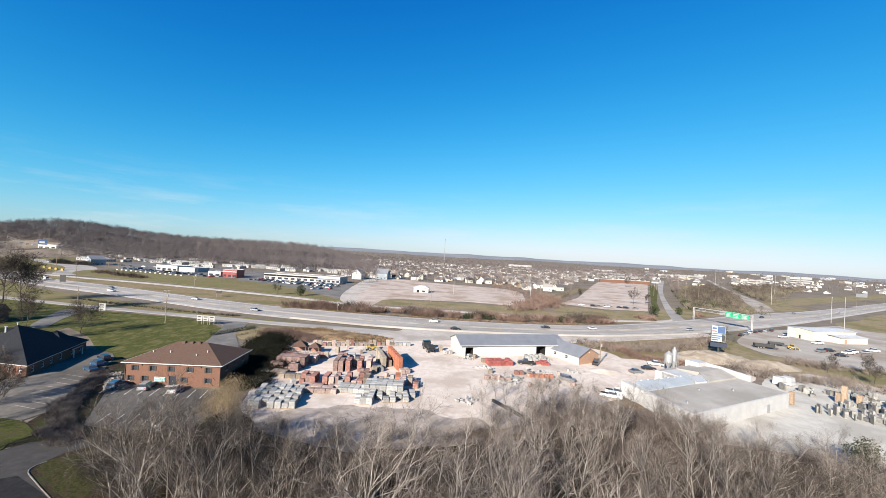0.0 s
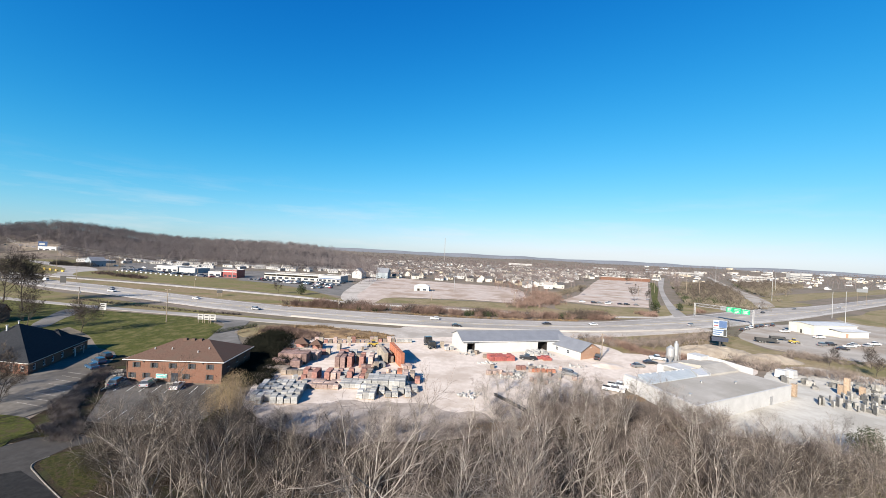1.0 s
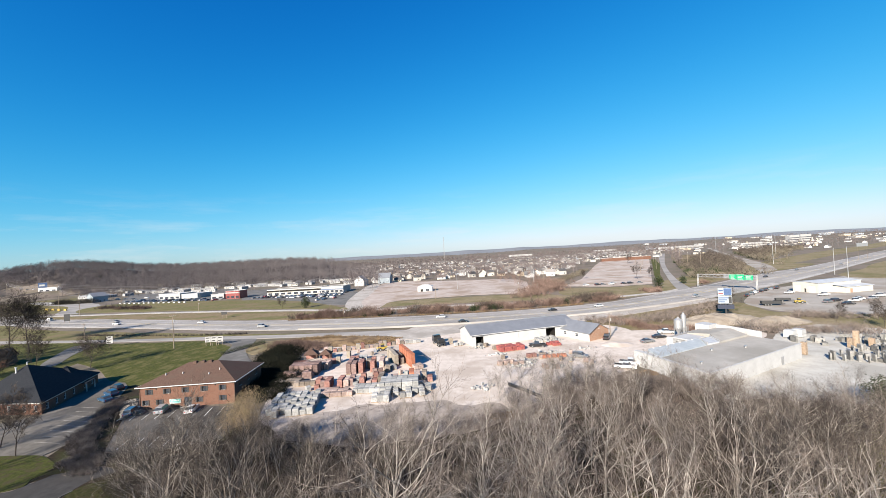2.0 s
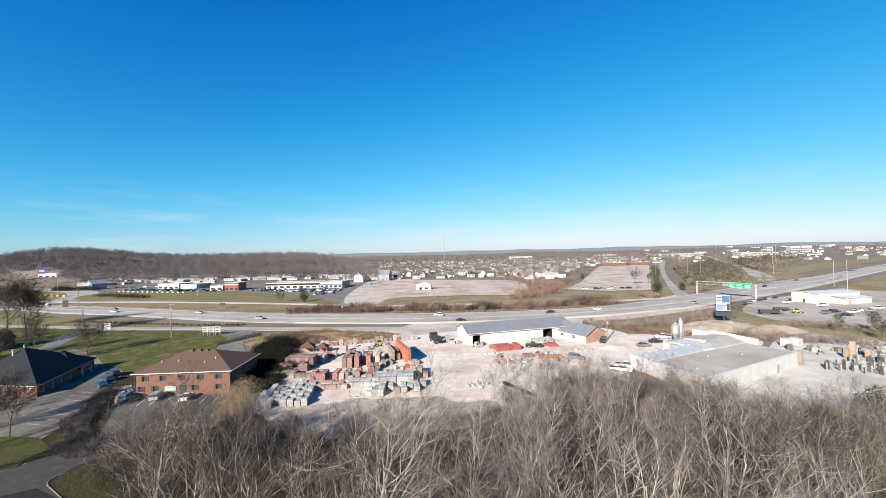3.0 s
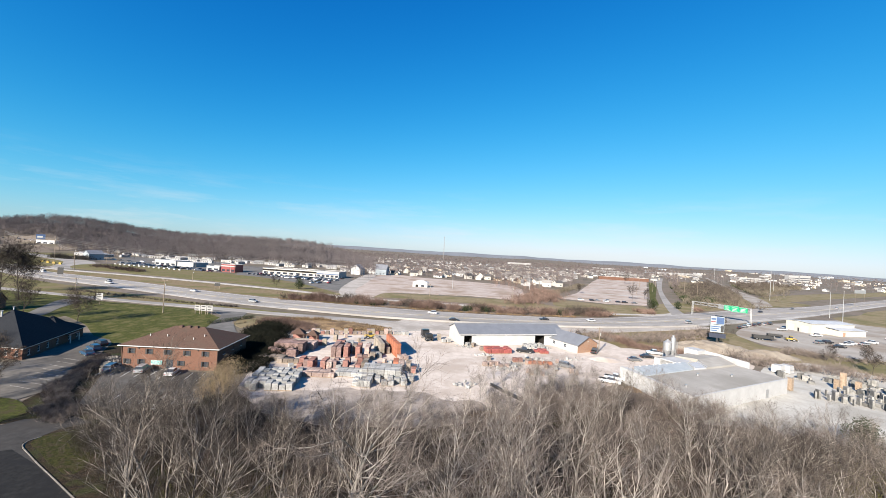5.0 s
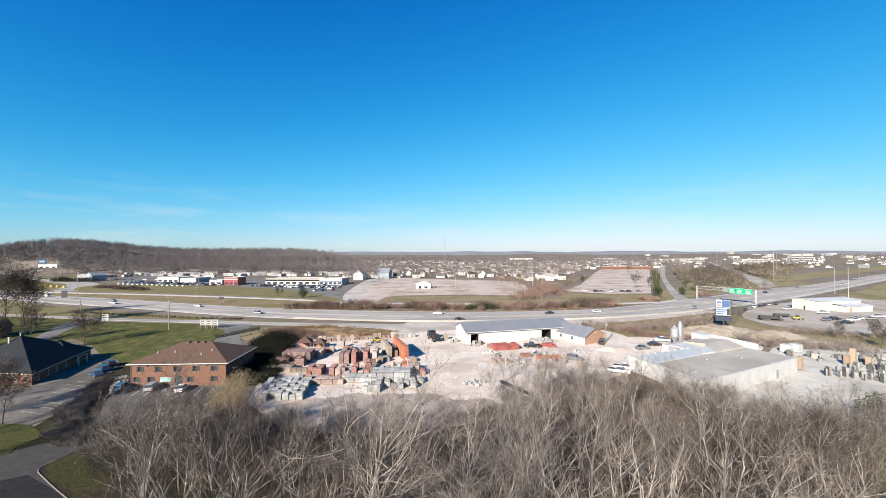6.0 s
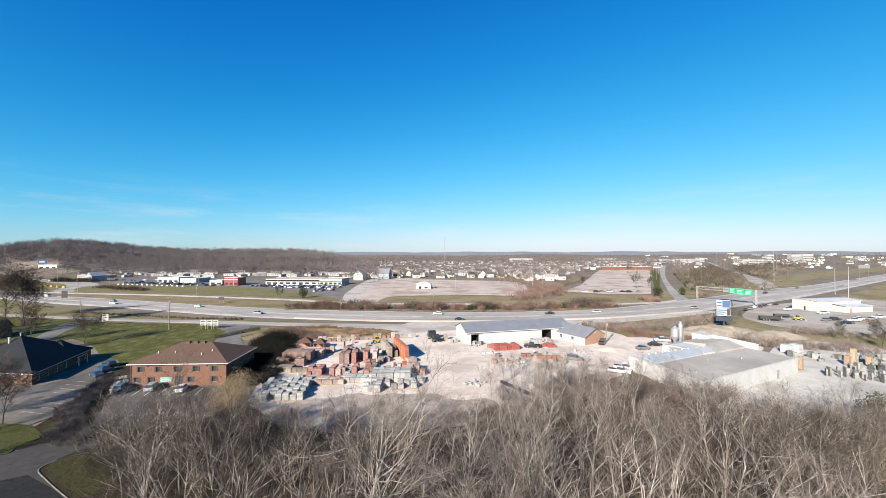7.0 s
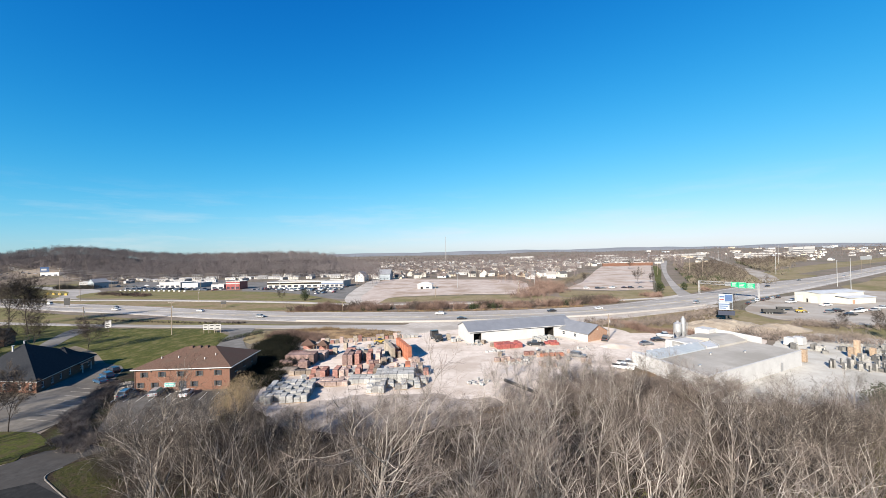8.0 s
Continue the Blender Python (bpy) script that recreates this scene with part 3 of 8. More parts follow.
patch("ground_median_verge", [(-330, 309), (-241, 283), (-136, 243.5), (-80, 228), (-50, 226), (-52, 247), (-107, 267), (-190, 291), (-250, 305), (-295, 313), (-325, 319)], 0.06, M_VERGE, "brown winter grass between the highway and the service road", "verge", rough=0.8)
patch("lot_drive", [(-66, 262), (-57, 268), (-65, 300), (-70, 370), (-80, 480), (-92, 480), (-86, 372), (-77, 299)], 0.118, M_APRON, "pale worn drive beside the empty lot", "drive", rough=0.8)
patch("ground_lot_strip", [(174, 314), (212, 388), (302, 556), (387, 716), (394, 714), (313, 556), (218, 388), (196, 345), (182, 318)], 0.112, M_LAWN, "green grass strip beside the pinkish lot", "lawn", steps=0)
patch("house_drive", [(-157, 148), (-151, 148), (-160, 164), (-170, 184), (-179, 184), (-168, 164)], 0.118, M_PALEASPHALT, "pale drive running down to the houses", "driveway")
patch("ground_highway_bank", [(80, 229), (129, 250), (189, 285), (278, 342), (384, 400), (395, 432), (320, 440), (245, 372), (190, 330), (165, 296), (120, 262), (95, 250)], 0.07, M_DRYLAWN, "tan grass bank beyond the highway", "verge", rough=2.0)
patch("ground_yard_bank", [(64, 152), (84, 152), (104, 148), (124, 150), (140, 172), (152, 203), (112, 198), (76, 184), (62, 172)], 0.055, M_VERGE, "brown winter grass bank behind the yard", "verge", rough=1.5)

# Highway: one bed between its two edges.
NEAR = [(-420.5, 322.5), (-269.5, 259.4), (-205.7, 238.4), (-116.7, 205.0), (-52.1, 188.9), (-10.3, 183.8), (30.2, 184.9), (73.1, 190.7), (106.2, 200.6), (147.2, 217.6), (204.3, 248.3), (291.5, 300.6), (499.3, 436.8), (782.1, 619.0), (1300, 950)]
FAR = [(-491.1, 376.7), (-317.0, 305.2), (-241.4, 280.0), (-136.5, 240.0), (-75, 224), (-12.0, 215.5), (35.3, 214.9), (85.5, 222.8), (129.4, 244.0), (189.4, 279.7), (278.1, 337.5), (383.8, 395.5), (650.9, 569.2), (968.5, 766.3), (1500, 1110)]
near_line, far_line = spline(NEAR, 10), spline(FAR, 10)
structure("highway", ribbon(Geo(), near_line, far_line, 0.22, 0.6), M_HIGHWAY, "pale worn four-lane highway curving past the yard", "highway")


def between(t):
    return [p.lerp(q, t) for p, q in zip(near_line, far_line)]


def stripe(name, t, width, mat, label, dash=0.0, z=0.226):
    line = between(t)
    g = Geo()
    s = 0.0
    for i in range(len(line) - 1):
        d = line[i + 1] - line[i]
        if dash and int(s / dash) % 2:
            s += d.length
            continue
        s += d.length
        n = Vector((-d.y, d.x, 0)).normalized() * width / 2
        p, q = line[i], line[i + 1]
        g.quadface(*[(v.x, v.y, z) for v in (p - n, q - n, q + n, p + n)])
    return structure(name, g, mat, label, "road marking")


for name, t0, t1 in (("trim_shoulder_near", 0.0, 0.15), ("trim_median", 0.43, 0.53), ("trim_shoulder_far", 0.955, 1.0)):
    structure(name, ribbon(Geo(), between(t0), between(t1), 0.224, 0.02), M_SHOULDER, "paler concrete strip of the highway", "road")
stripe("trim_edge_line_near", 0.06, 0.22, M_WHITELINE, "white edge line")
stripe("trim_lane_line_near", 0.24, 0.16, M_WHITELINE, "broken white lane line", 7.0)
stripe("trim_yellow_line_near", 0.42, 0.2, M_YELLOWLINE, "yellow median line")
stripe("trim_yellow_line_far", 0.54, 0.2, M_YELLOWLINE, "yellow median line")
stripe("trim_lane_line_far", 0.72, 0.16, M_WHITELINE, "broken white lane line", 7.0)
stripe("trim_edge_line_far", 0.94, 0.22, M_WHITELINE, "white edge line")

# Low barrier of cast concrete along the near edge.
line = [p for p in between(-0.02) if -75 < p.x < 150]
g = Geo()
for i in range(len(line) - 1):
    p, q = line[i], line[i + 1]
    d = (q - p).normalized()
    n = Vector((-d.y, d.x, 0))
    for s0, z0, s1, z1 in ((-0.4, 0.22, -0.14, 0.65), (-0.14, 0.65, -0.1, 1.05), (-0.1, 1.05, 0.1, 1.05), (0.1, 1.05, 0.14, 0.65), (0.14, 0.65, 0.4, 0.22)):
        g.quadface(*[(v.x, v.y, z) for v, z in ((p + n * s0, z0), (q + n * s0, z0), (q + n * s1, z1), (p + n * s1, z1))])
structure("trim_edge_barrier", g, M_HIGHWAY, "low pale concrete barrier along the highway", "barrier")

# Frontage road and its kerb.
FN = [(-400, 245), (-285.4, 218.9), (-236.7, 204.5), (-164.1, 190.1), (-102.7, 180.4), (-73.8, 176.0), (-46.0, 173.0), (-28.0, 165.5), (-14, 158)]
FF = [(-400, 256), (-297.0, 227.7), (-245.6, 212.3), (-169.8, 196.7), (-107.0, 187.9), (-77.4, 183.4), (-49.7, 181.0), (-23.1, 178.2), (-6, 176)]
structure("frontage_road", ribbon(Geo(), spline(FN, 6), spline(FF, 6), 0.13, 0.4), M_HIGHWAY, "weathered grey frontage road", "road")
SL = [(152, 249), (158.8, 262), (198.5, 340.7), (311.6, 551.7), (554.7, 991.1)]
SR = [(164, 253), (170.5, 266), (216, 362), (329, 571), (570, 986)]
structure("side_road", ribbon(Geo(), spline(SR, 8), spline(SL, 8), 0.145, 0.4), M_HIGHWAY, "straight grey side road running to the distance", "road")
RL = [(285, 346), (350, 440), (497.1, 673.7), (877.1, 1276.2)]
RR = [(318, 366), (385, 462), (545, 730), (915, 1320)]
structure("slip_road", ribbon(Geo(), spline(RR, 8), spline(RL, 8), 0.13, 0.4), M_TANLOT, "pale slip road cut through the scrub", "road")
MN = [(-420, 345), (-295.5, 315.7), (-250.2, 308), (-190.8, 294), (-107.1, 270), (-54.7, 250.7), (4.6, 247), (75.3, 240), (140, 252), (166, 268)]
MF = [(x + 1.5, y + 6) for x, y in MN]
structure("service_road", ribbon(Geo(), spline(MN, 6), spline(MF, 6), 0.12, 0.4), M_CONCRETE, "narrow pale service road behind the highway", "road")

# Driveway kerb along the woods, one cast profile.
g = Geo()
ks = spline([(-61.5, 61.6), (-62.0, 60.0), (-61.3, 58.6), (-58.5, 56.8), (-54.7, 54.5), (-48.8, 51.1), (-42.1, 47.2), (-34.0, 42.5)], 5)
for i, p in enumerate(ks):
    d = (ks[min(i + 1, len(ks) - 1)] - ks[max(i - 1, 0)]).normalized()
    n = Vector((-d.y, d.x, 0))
    for o, z in ((-0.08, 0.02), (-0.07, 0.16), (0.05, 0.17), (0.08, 0.02)):
        g.v.append((p.x + n.x * o, p.y + n.y * o, z))
for i in range(len(ks) - 1):
    for j in range(3):
        g.f.append((i * 4 + j, i * 4 + j + 1, i * 4 + j + 5, i * 4 + j + 4))
structure("kerb", g, M_RUBBLE, "pale concrete kerb along the driveway", "kerb")


def bays(name, x, y, dx, dy, count, length, turn, label, wide=0.12):
    """Painted parking bay lines."""
    g = Geo()
    for k in range(count):
        g.turned(x + dx * k, y + dy * k, 0.1, wide, length, 0.008, turn)
    return structure(name, g, M_CONCRETE if wide < 0.1 else M_WHITELINE, label, "road marking")


bays("trim_bays_office_front", -78.5, 91.8, 2.9, 0.03, 9, 5.2, 13, "white parking bay lines before the office")
bays("trim_bays_office_back", -66.3, 77.2, 2.9, 0.2, 6, 4.6, 13, "white parking bay lines at the back of the lot")
bays("trim_bays_clinic", -84.5, 80, -1.15, 2.75, 8, 7.0, 78, "faded white parking bay lines beside the clinic", 0.07)


# ---------- buildings ----------
def hip_roof(w, d, z0, z1, over, thick=0.25, ridge=None):
    """A hipped roof over a plan from 0,0 to w,d; the ridge runs along the longer side."""
    x0, y0, x1, y1 = -over, -over, w + over, d + over
    W, D = x1 - x0, y1 - y0
    inset = (min(W, D) / 2) if ridge is None else ridge
    if W >= D:
        r0, r1 = (x0 + inset, (y0 + y1) / 2, z1), (x1 - inset, (y0 + y1) / 2, z1)
    else:
        r0, r1 = ((x0 + x1) / 2, y0 + inset, z1), ((x0 + x1) / 2, y1 - inset, z1)
    c = [(x0, y0, z0), (x1, y0, z0), (x1, y1, z0), (x0, y1, z0)]
    g = Geo()
    if W >= D:
        g.quadface(c[0], c[1], r1, r0).quadface(c[2], c[3], r0, r1).quadface(c[1], c[2], r1).quadface(c[3], c[0], r0)
    else:
        g.quadface(c[1], c[2], r1, r0).quadface(c[3], c[0], r0, r1).quadface(c[0], c[1], r0).quadface(c[2], c[3], r1)
    for i in range(4):
        p, q = c[i], c[(i + 1) % 4]
        g.quadface((p[0], p[1], z0 - thick), (q[0], q[1], z0 - thick), q, p)
    g.quadface(*[(p[0], p[1], z0 - thick) for p in reversed(c)])
    return g


def gable_roof(w, d, z0, z1, over, thick=0.2):
    """Two slabs meeting at a ridge along x."""
    x0, x1 = -over, w + over
    s = (z1 - z0) / (d / 2)
    ya, yb, za = -over, d + over, z0 - s * over
    g = Geo()
    prof = [(ya, za), (d / 2, z1), (yb, za), (yb, za + thick), (d / 2, z1 + thick), (ya, za + thick)]
    n = len(g.v)
    g.v += [(x0, y, z) for y, z in prof] + [(x1, y, z) for y, z in prof]
    k = len(prof)
    g.f.append((n, n + 5, n + 4, n + 1))
    g.f.append((n + 1, n + 4, n + 3, n + 2))
    g.f.append((n + k, n + k + 1, n + k + 4, n + k + 5))
    g.f.append((n + k + 1, n + k + 2, n + k + 3, n + k + 4))
    g.f += [(n + i, n + (i + 1) % k, n + k + (i + 1) % k, n + k + i) for i in range(k)]
    return g


def wall_with_holes(g, w, h, holes, thick=0.3):
    """A wall in the xz plane, its face at y 0, with openings x0, z0, x1, z1 cut through."""
    xs = sorted({0.0, w, *[v for o in holes for v in (o[0], o[2])]})
    zs = sorted({0.0, h, *[v for o in holes for v in (o[1], o[3])]})
    for i in range(len(xs) - 1):
        for j in range(len(zs) - 1):
            cx, cz = (xs[i] + xs[i + 1]) / 2, (zs[j] + zs[j + 1]) / 2
            if not any(o[0] < cx < o[2] and o[1] < cz < o[3] for o in holes):
                g.quadface((xs[i], 0, zs[j]), (xs[i + 1], 0, zs[j]), (xs[i + 1], 0, zs[j + 1]), (xs[i], 0, zs[j + 1]))
    for x0, z0, x1, z1 in holes:
        g.quadface((x0, 0, z0), (x0, 0, z1), (x0, thick, z1), (x0, thick, z0))
        g.quadface((x1, 0, z1), (x1, 0, z0), (x1, thick, z0), (x1, thick, z1))
        g.quadface((x0, 0, z1), (x1, 0, z1), (x1, thick, z1), (x0, thick, z1))
        g.quadface((x1, 0, z0), (x0, 0, z0), (x0, thick, z0), (x1, thick, z0))
    return g


def placed(g, m, start=0):
    g.v[start:] = [tuple(m @ Vector(p)) for p in g.v[start:]]
    return g


def window(parent, m, w, h, shutters=False, frame_mat=None):
    """A sash window: pane set back, frame with a mid rail, sill, and shutters where there are any."""
    f = 0.09
    fr = Geo().box(0, -0.04, 0, f, 0.1, h).box(w - f, -0.04, 0, w, 0.1, h).box(f, -0.04, h - f, w - f, 0.1, h).box(f, -0.04, 0, w - f, 0.1, f).box(f, -0.03, h / 2 - 0.04, w - f, 0.08, h / 2 + 0.04)
    win = part("window", placed(fr, m), frame_mat or M_TRIM, parent)
    part("pane", placed(Geo().box(f, 0.1, f, w - f, 0.13, h - f), m), M_GLASS, win)
    part("sill", placed(Geo().box(-0.08, -0.12, -0.1, w + 0.08, 0.05, 0.0), m), M_CONCRETE, win)
    if shutters:
        for x in (-0.42, w + 0.04):
            sh = Geo().box(x, -0.19, 0.0, x + 0.38, -0.123, h)
            for k in range(5):
                sh.box(x + 0.04, -0.21, 0.1 + k * h / 5, x + 0.34, -0.19, 0.02 + (k + 0.75) * h / 5)
            part("shutter", placed(sh, m), M_SHUTTER, win)
    return win


def brick_office():
    W, D, H = 23.2, 15.5, 5.6
    b = thing("office_building", pose(-77.6, 96.0, 0, 0, 0, 2.5), "two-storey red-brick office building with a brown hipped roof", "building")
    tops = [2.3, 6.6, 11.1, 15.7, 20.2]
    lows = [1.35, 4.8, 14.4, 20.2]
    ww, wh = 1.0, 1.25
    holes = [(x - ww / 2, 3.55, x + ww / 2, 3.55 + wh) for x in tops] + [(x - ww / 2, 0.95, x + ww / 2, 0.95 + wh) for x in lows] + [(10.7, 0.1, 12.5, 2.4)]
    g = wall_with_holes(Geo(), W, H, holes)
    g.quadface((0, 0, 0), (0, 0, H), (0, D, H), (0, D, 0)).quadface((W, 0, 0), (W, D, 0), (W, D, H), (W, 0, H)).quadface((W, D, 0), (0, D, 0), (0, D, H), (W, D, H))
    part("wall", g, M_BRICK, b)
    for x in tops:
        window(b, pose(x - ww / 2, 0.12, 3.55), ww, wh, True, M_SHUTTER)
    for x in lows:
        window(b, pose(x - ww / 2, 0.12, 0.95), ww, wh, True, M_SHUTTER)
    for y in (3.0, 7.5, 12.0):
        for z in (0.95, 3.55):
            window(b, pose(W + 0.02, y - 0.5, z, 0, 0, 90), ww, wh, False, M_SHUTTER)
    door = part("door", Geo().box(10.7, 0.12, 0.1, 10.78, 0.24, 2.4).box(12.42, 0.12, 0.1, 12.5, 0.24, 2.4).box(10.78, 0.12, 2.3, 12.42, 0.24, 2.4).box(11.56, 0.12, 0.1, 11.64, 0.24, 2.3), M_SHUTTER, b)
    for x in (10.78, 11.64):
        part("pane", Geo().box(x, 0.16, 0.1, x + 0.78, 0.19, 2.3), M_GLASS, door)
    part("handle", Geo().box(11.5, 0.06, 0.95, 11.54, 0.12, 1.35), M_STEEL, door, "steel pull handle")
    part("step", Geo().box(10.3, -1.0, 0, 12.9, 0, 0.1), M_CONCRETE, b)
    sg = part("sign", Geo().box(7.2, -0.14, 1.0, 9.9, -0.003, 2.1), M_WHITE, b, "white and teal office sign")
    part("sign_panel", Geo().box(7.3, -0.16, 1.35, 9.8, -0.14, 2.0), M_TEAL, sg)
    for k, (x, w) in enumerate(((7.5, 0.7), (8.3, 0.5), (8.9, 0.75))):
        part("lettering", Geo().box(x, -0.18, 1.55, x + w, -0.16, 1.82), M_WHITE, sg)
    part("lettering", Geo().box(7.5, -0.16, 1.12, 9.6, -0.14, 1.24), M_TEAL, sg)
    part("fascia", Geo().box(-0.7, -0.72, H - 0.16, W + 0.7, -0.62, H + 0.02).box(-0.72, -0.62, H - 0.16, -0.62, D + 0.7, H + 0.02).box(W + 0.62, -0.62, H - 0.16, W + 0.72, D + 0.7, H + 0.02), M_TRIM, b, "white eaves board")
    part("roof", hip_roof(W, D, H + 0.02, 9.2, 0.62, 0.2), M_SHINGLE, b)
    for x, y in ((4.4, 3.3), (8.6, 3.4), (15.6, 2.6), (17.6, 4.0)):
        z = H + 0.02 + (9.2 - H) * (y + 0.62) / (D / 2 + 0.62)
        part("vent", Geo().tube([(x, y, z - 0.1), (x, y, z + 0.35), (x, y, z + 0.5)], [0.12, 0.12, 0.07], 8), M_WHITE, b)
    for x in (9.6, 11.7, 13.6):
        part("roof_vent", Geo().box(x - 0.5, D / 2 - 0.9, 8.6, x + 0.5, D / 2 + 0.1, 9.45, 0.1), M_SHINGLE, b)
    for x in (3.9, 18.3):
        part("lamp", Geo().box(x, -0.2, 4.85, x + 0.25, -0.003, 5.05), M_SHUTTER, b)
    for x in (-0.02, W - 0.1):
        part("downpipe", Geo().box(x, -0.14, 0, x + 0.12, -0.01, H - 0.2), M_SHINGLE, b)
    return b


brick_office()


def inset(ps, d):
    """A plan outline drawn in by d."""
    out = []
    k = len(ps)
    for i in range(k):
        p0, p1, p2 = Vector(ps[i - 1]), Vector(ps[i]), Vector(ps[(i + 1) % k])
        e0, e1 = (p1 - p0).normalized(), (p2 - p1).normalized()
        n0, n1 = Vector((-e0.y, e0.x)), Vector((-e1.y, e1.x))
        q = p1 + (n0 + n1) * d / max(0.3, 1 + n0.dot(n1))
        out.append((q.x, q.y))
    return out


def clinic():
    """A low brick block under a steep pyramid roof; its end wall stands at a blunt angle to the lit one."""
    L, H, TOP = 26.8, 3.0, 10.1
    b = thing("clinic_building", pose(-103.0, 96.8, 0, 0, 0, 108.5), "low dark-roofed brick building with white sash windows", "building")
    # local x runs along the lit wall away from the corner, y to the inside
    plan = [(0.0, 0.0), (L, 0.0), (L + 1.0, 21.0), (9.4, 19.9)]
    xs = [2.4, 6.2, 9.8, 14.0, 19.5, 23.5]
    g = Geo()
    wall_with_holes(g, L, H, [(x - 0.5, 0.7, x + 0.5, 2.2) for x in xs])
    for p, q in ((plan[1], plan[2]), (plan[2], plan[3])):
        g.quadface((*p, 0), (*q, 0), (*q, H), (*p, H))
    n = len(g.v)
    end = pose(9.4, 19.9, 0, 0, 0, -115.3)
    fx = [3.5, 8.0, 12.5, 17.0, 20.3]
    wall_with_holes(g, 22.0, H, [(x - 0.5, 0.7, x + 0.5, 2.2) for x in fx])
    placed(g, end, n)
    part("wall", g, M_BRICK, b)
    for x in xs:
        window(b, pose(x - 0.5, 0.1, 0.7), 1.0, 1.5)
    for x in fx:
        window(b, end @ pose(x - 0.5, 0.1, 0.7), 1.0, 1.5)
    eaves = inset(plan, -0.5)
    part("fascia", Geo().prism(inset(plan, -0.42), H - 0.2, H - 0.004), M_TRIM, b, "white eaves board")
    apex = (15.9, 11.1, TOP)
    roof = Geo()
    for k in range(4):
        p, q = eaves[k], eaves[(k + 1) % 4]
        roof.quadface((*p, H + 0.12), (*q, H + 0.12), apex)
        roof.quadface((*p, H), (*q, H), (*q, H + 0.12), (*p, H + 0.12))
    roof.quadface(*[(*p, H) for p in reversed(eaves)])
    roof = part("roof", roof, M_DARKSHINGLE, b)
    top = (21.6, 5.2, 7.4)
    side = Geo()
    ring = [(18.0, 1.6, 3.6), (25.4, 1.4, 3.6), (25.2, 9.0, 3.6), (18.2, 9.2, 5.0)]
    for k in range(4):
        side.quadface(ring[k], ring[(k + 1) % 4], top)
    part("side_hip", side, M_DARKSHINGLE, roof)
    part("finial_vent", Geo().tube([(15.9, 11.1, TOP - 0.4), (15.9, 11.1, TOP + 0.5), (15.9, 11.1, TOP + 0.7)], [0.14, 0.14, 0.28], 8), M_TRIM, roof)
    part("vent", Geo().tube([(14.0, 12.5, 8.0), (14.0, 12.5, 9.8), (14.0, 12.5, 10.0)], [0.2, 0.2, 0.36], 8), M_TRIM, roof)
    part("porch_roof", Geo().box(16.5, -1.8, 2.5, 21.5, -0.6, 2.7), M_DARKSHINGLE, b)
    for x in (16.8, 21.2):
        part("porch_post", Geo().box(x - 0.1, -1.7, 0, x + 0.1, -1.5, 2.5), M_TRIM, b)
    return b


clinic()


def yard_shed():
    W, D, H, R = 42.5, 14.0, 4.2, 6.6
    b = thing("storage_shed", pose(8.6, 139.6, 0, 0, 0, 14.5), "long white sheet-metal shed with a grey metal roof", "shed")
    doors = [(1.6, 0.0, 4.6, 3.4), (30.0, 0.0, 34.0, 3.6)]
    g = wall_with_holes(Geo(), W, H, doors)
    g.quadface((W, D, 0), (0, D, 0), (0, D, H), (W, D, H))
    for x, flip in ((0.0, True), (W, False)):
        q = [(x, 0, 0), (x, D, 0), (x, D, H), (x, D / 2, R), (x, 0, H)]
        g.quadface(*(reversed(q) if flip else q))
    part("wall", g, M_WHITEWALL, b)
    for x0, z0, x1, z1 in doors:
        part("door_opening", Geo().quadface((x0 - 0.1, 3.5, 0), (x1 + 0.1, 3.5, 0), (x1 + 0.1, 3.5, z1 + 0.2), (x0 - 0.1, 3.5, z1 + 0.2)).quadface((x0, 0.3, 0), (x0, 3.5, 0), (x0, 3.5, z1), (x0, 0.3, z1)).quadface((x1, 0.3, z1), (x1, 3.5, z1), (x1, 3.5, 0), (x1, 0.3, 0)).quadface((x0, 0.3, z1), (x1, 0.3, z1), (x1, 3.5, z1), (x0, 3.5, z1)), M_DARK, b)
        part("door_track", Geo().box(x0 - 1.5, -0.12, z1, x1 + 1.5, -0.003, z1 + 0.18), M_STEEL, b)
    roof = part("roof", gable_roof(W, D, H, R, 0.5, 0.14), M_GREYROOF, b)
    part("ridge_cap", Geo().box(-0.5, D / 2 - 0.3, R + 0.1, W + 0.5, D / 2 + 0.3, R + 0.2), M_STEEL, roof)
    part("roof_seam", Geo().turned(W * 0.49, D / 4, (H + R) / 2 + 0.13, 0.16, 0.1, 0.1), M_STEEL, roof)
    part("gutter", Geo().box(-0.4, -0.66, H - 0.18, W + 0.4, -0.52, H - 0.02), M_TRIM, b)
    part("downpipe", Geo().box(18.2, -0.12, 0, 18.35, -0.003, H - 0.2), M_TRIM, b)
    return b


yard_shed()


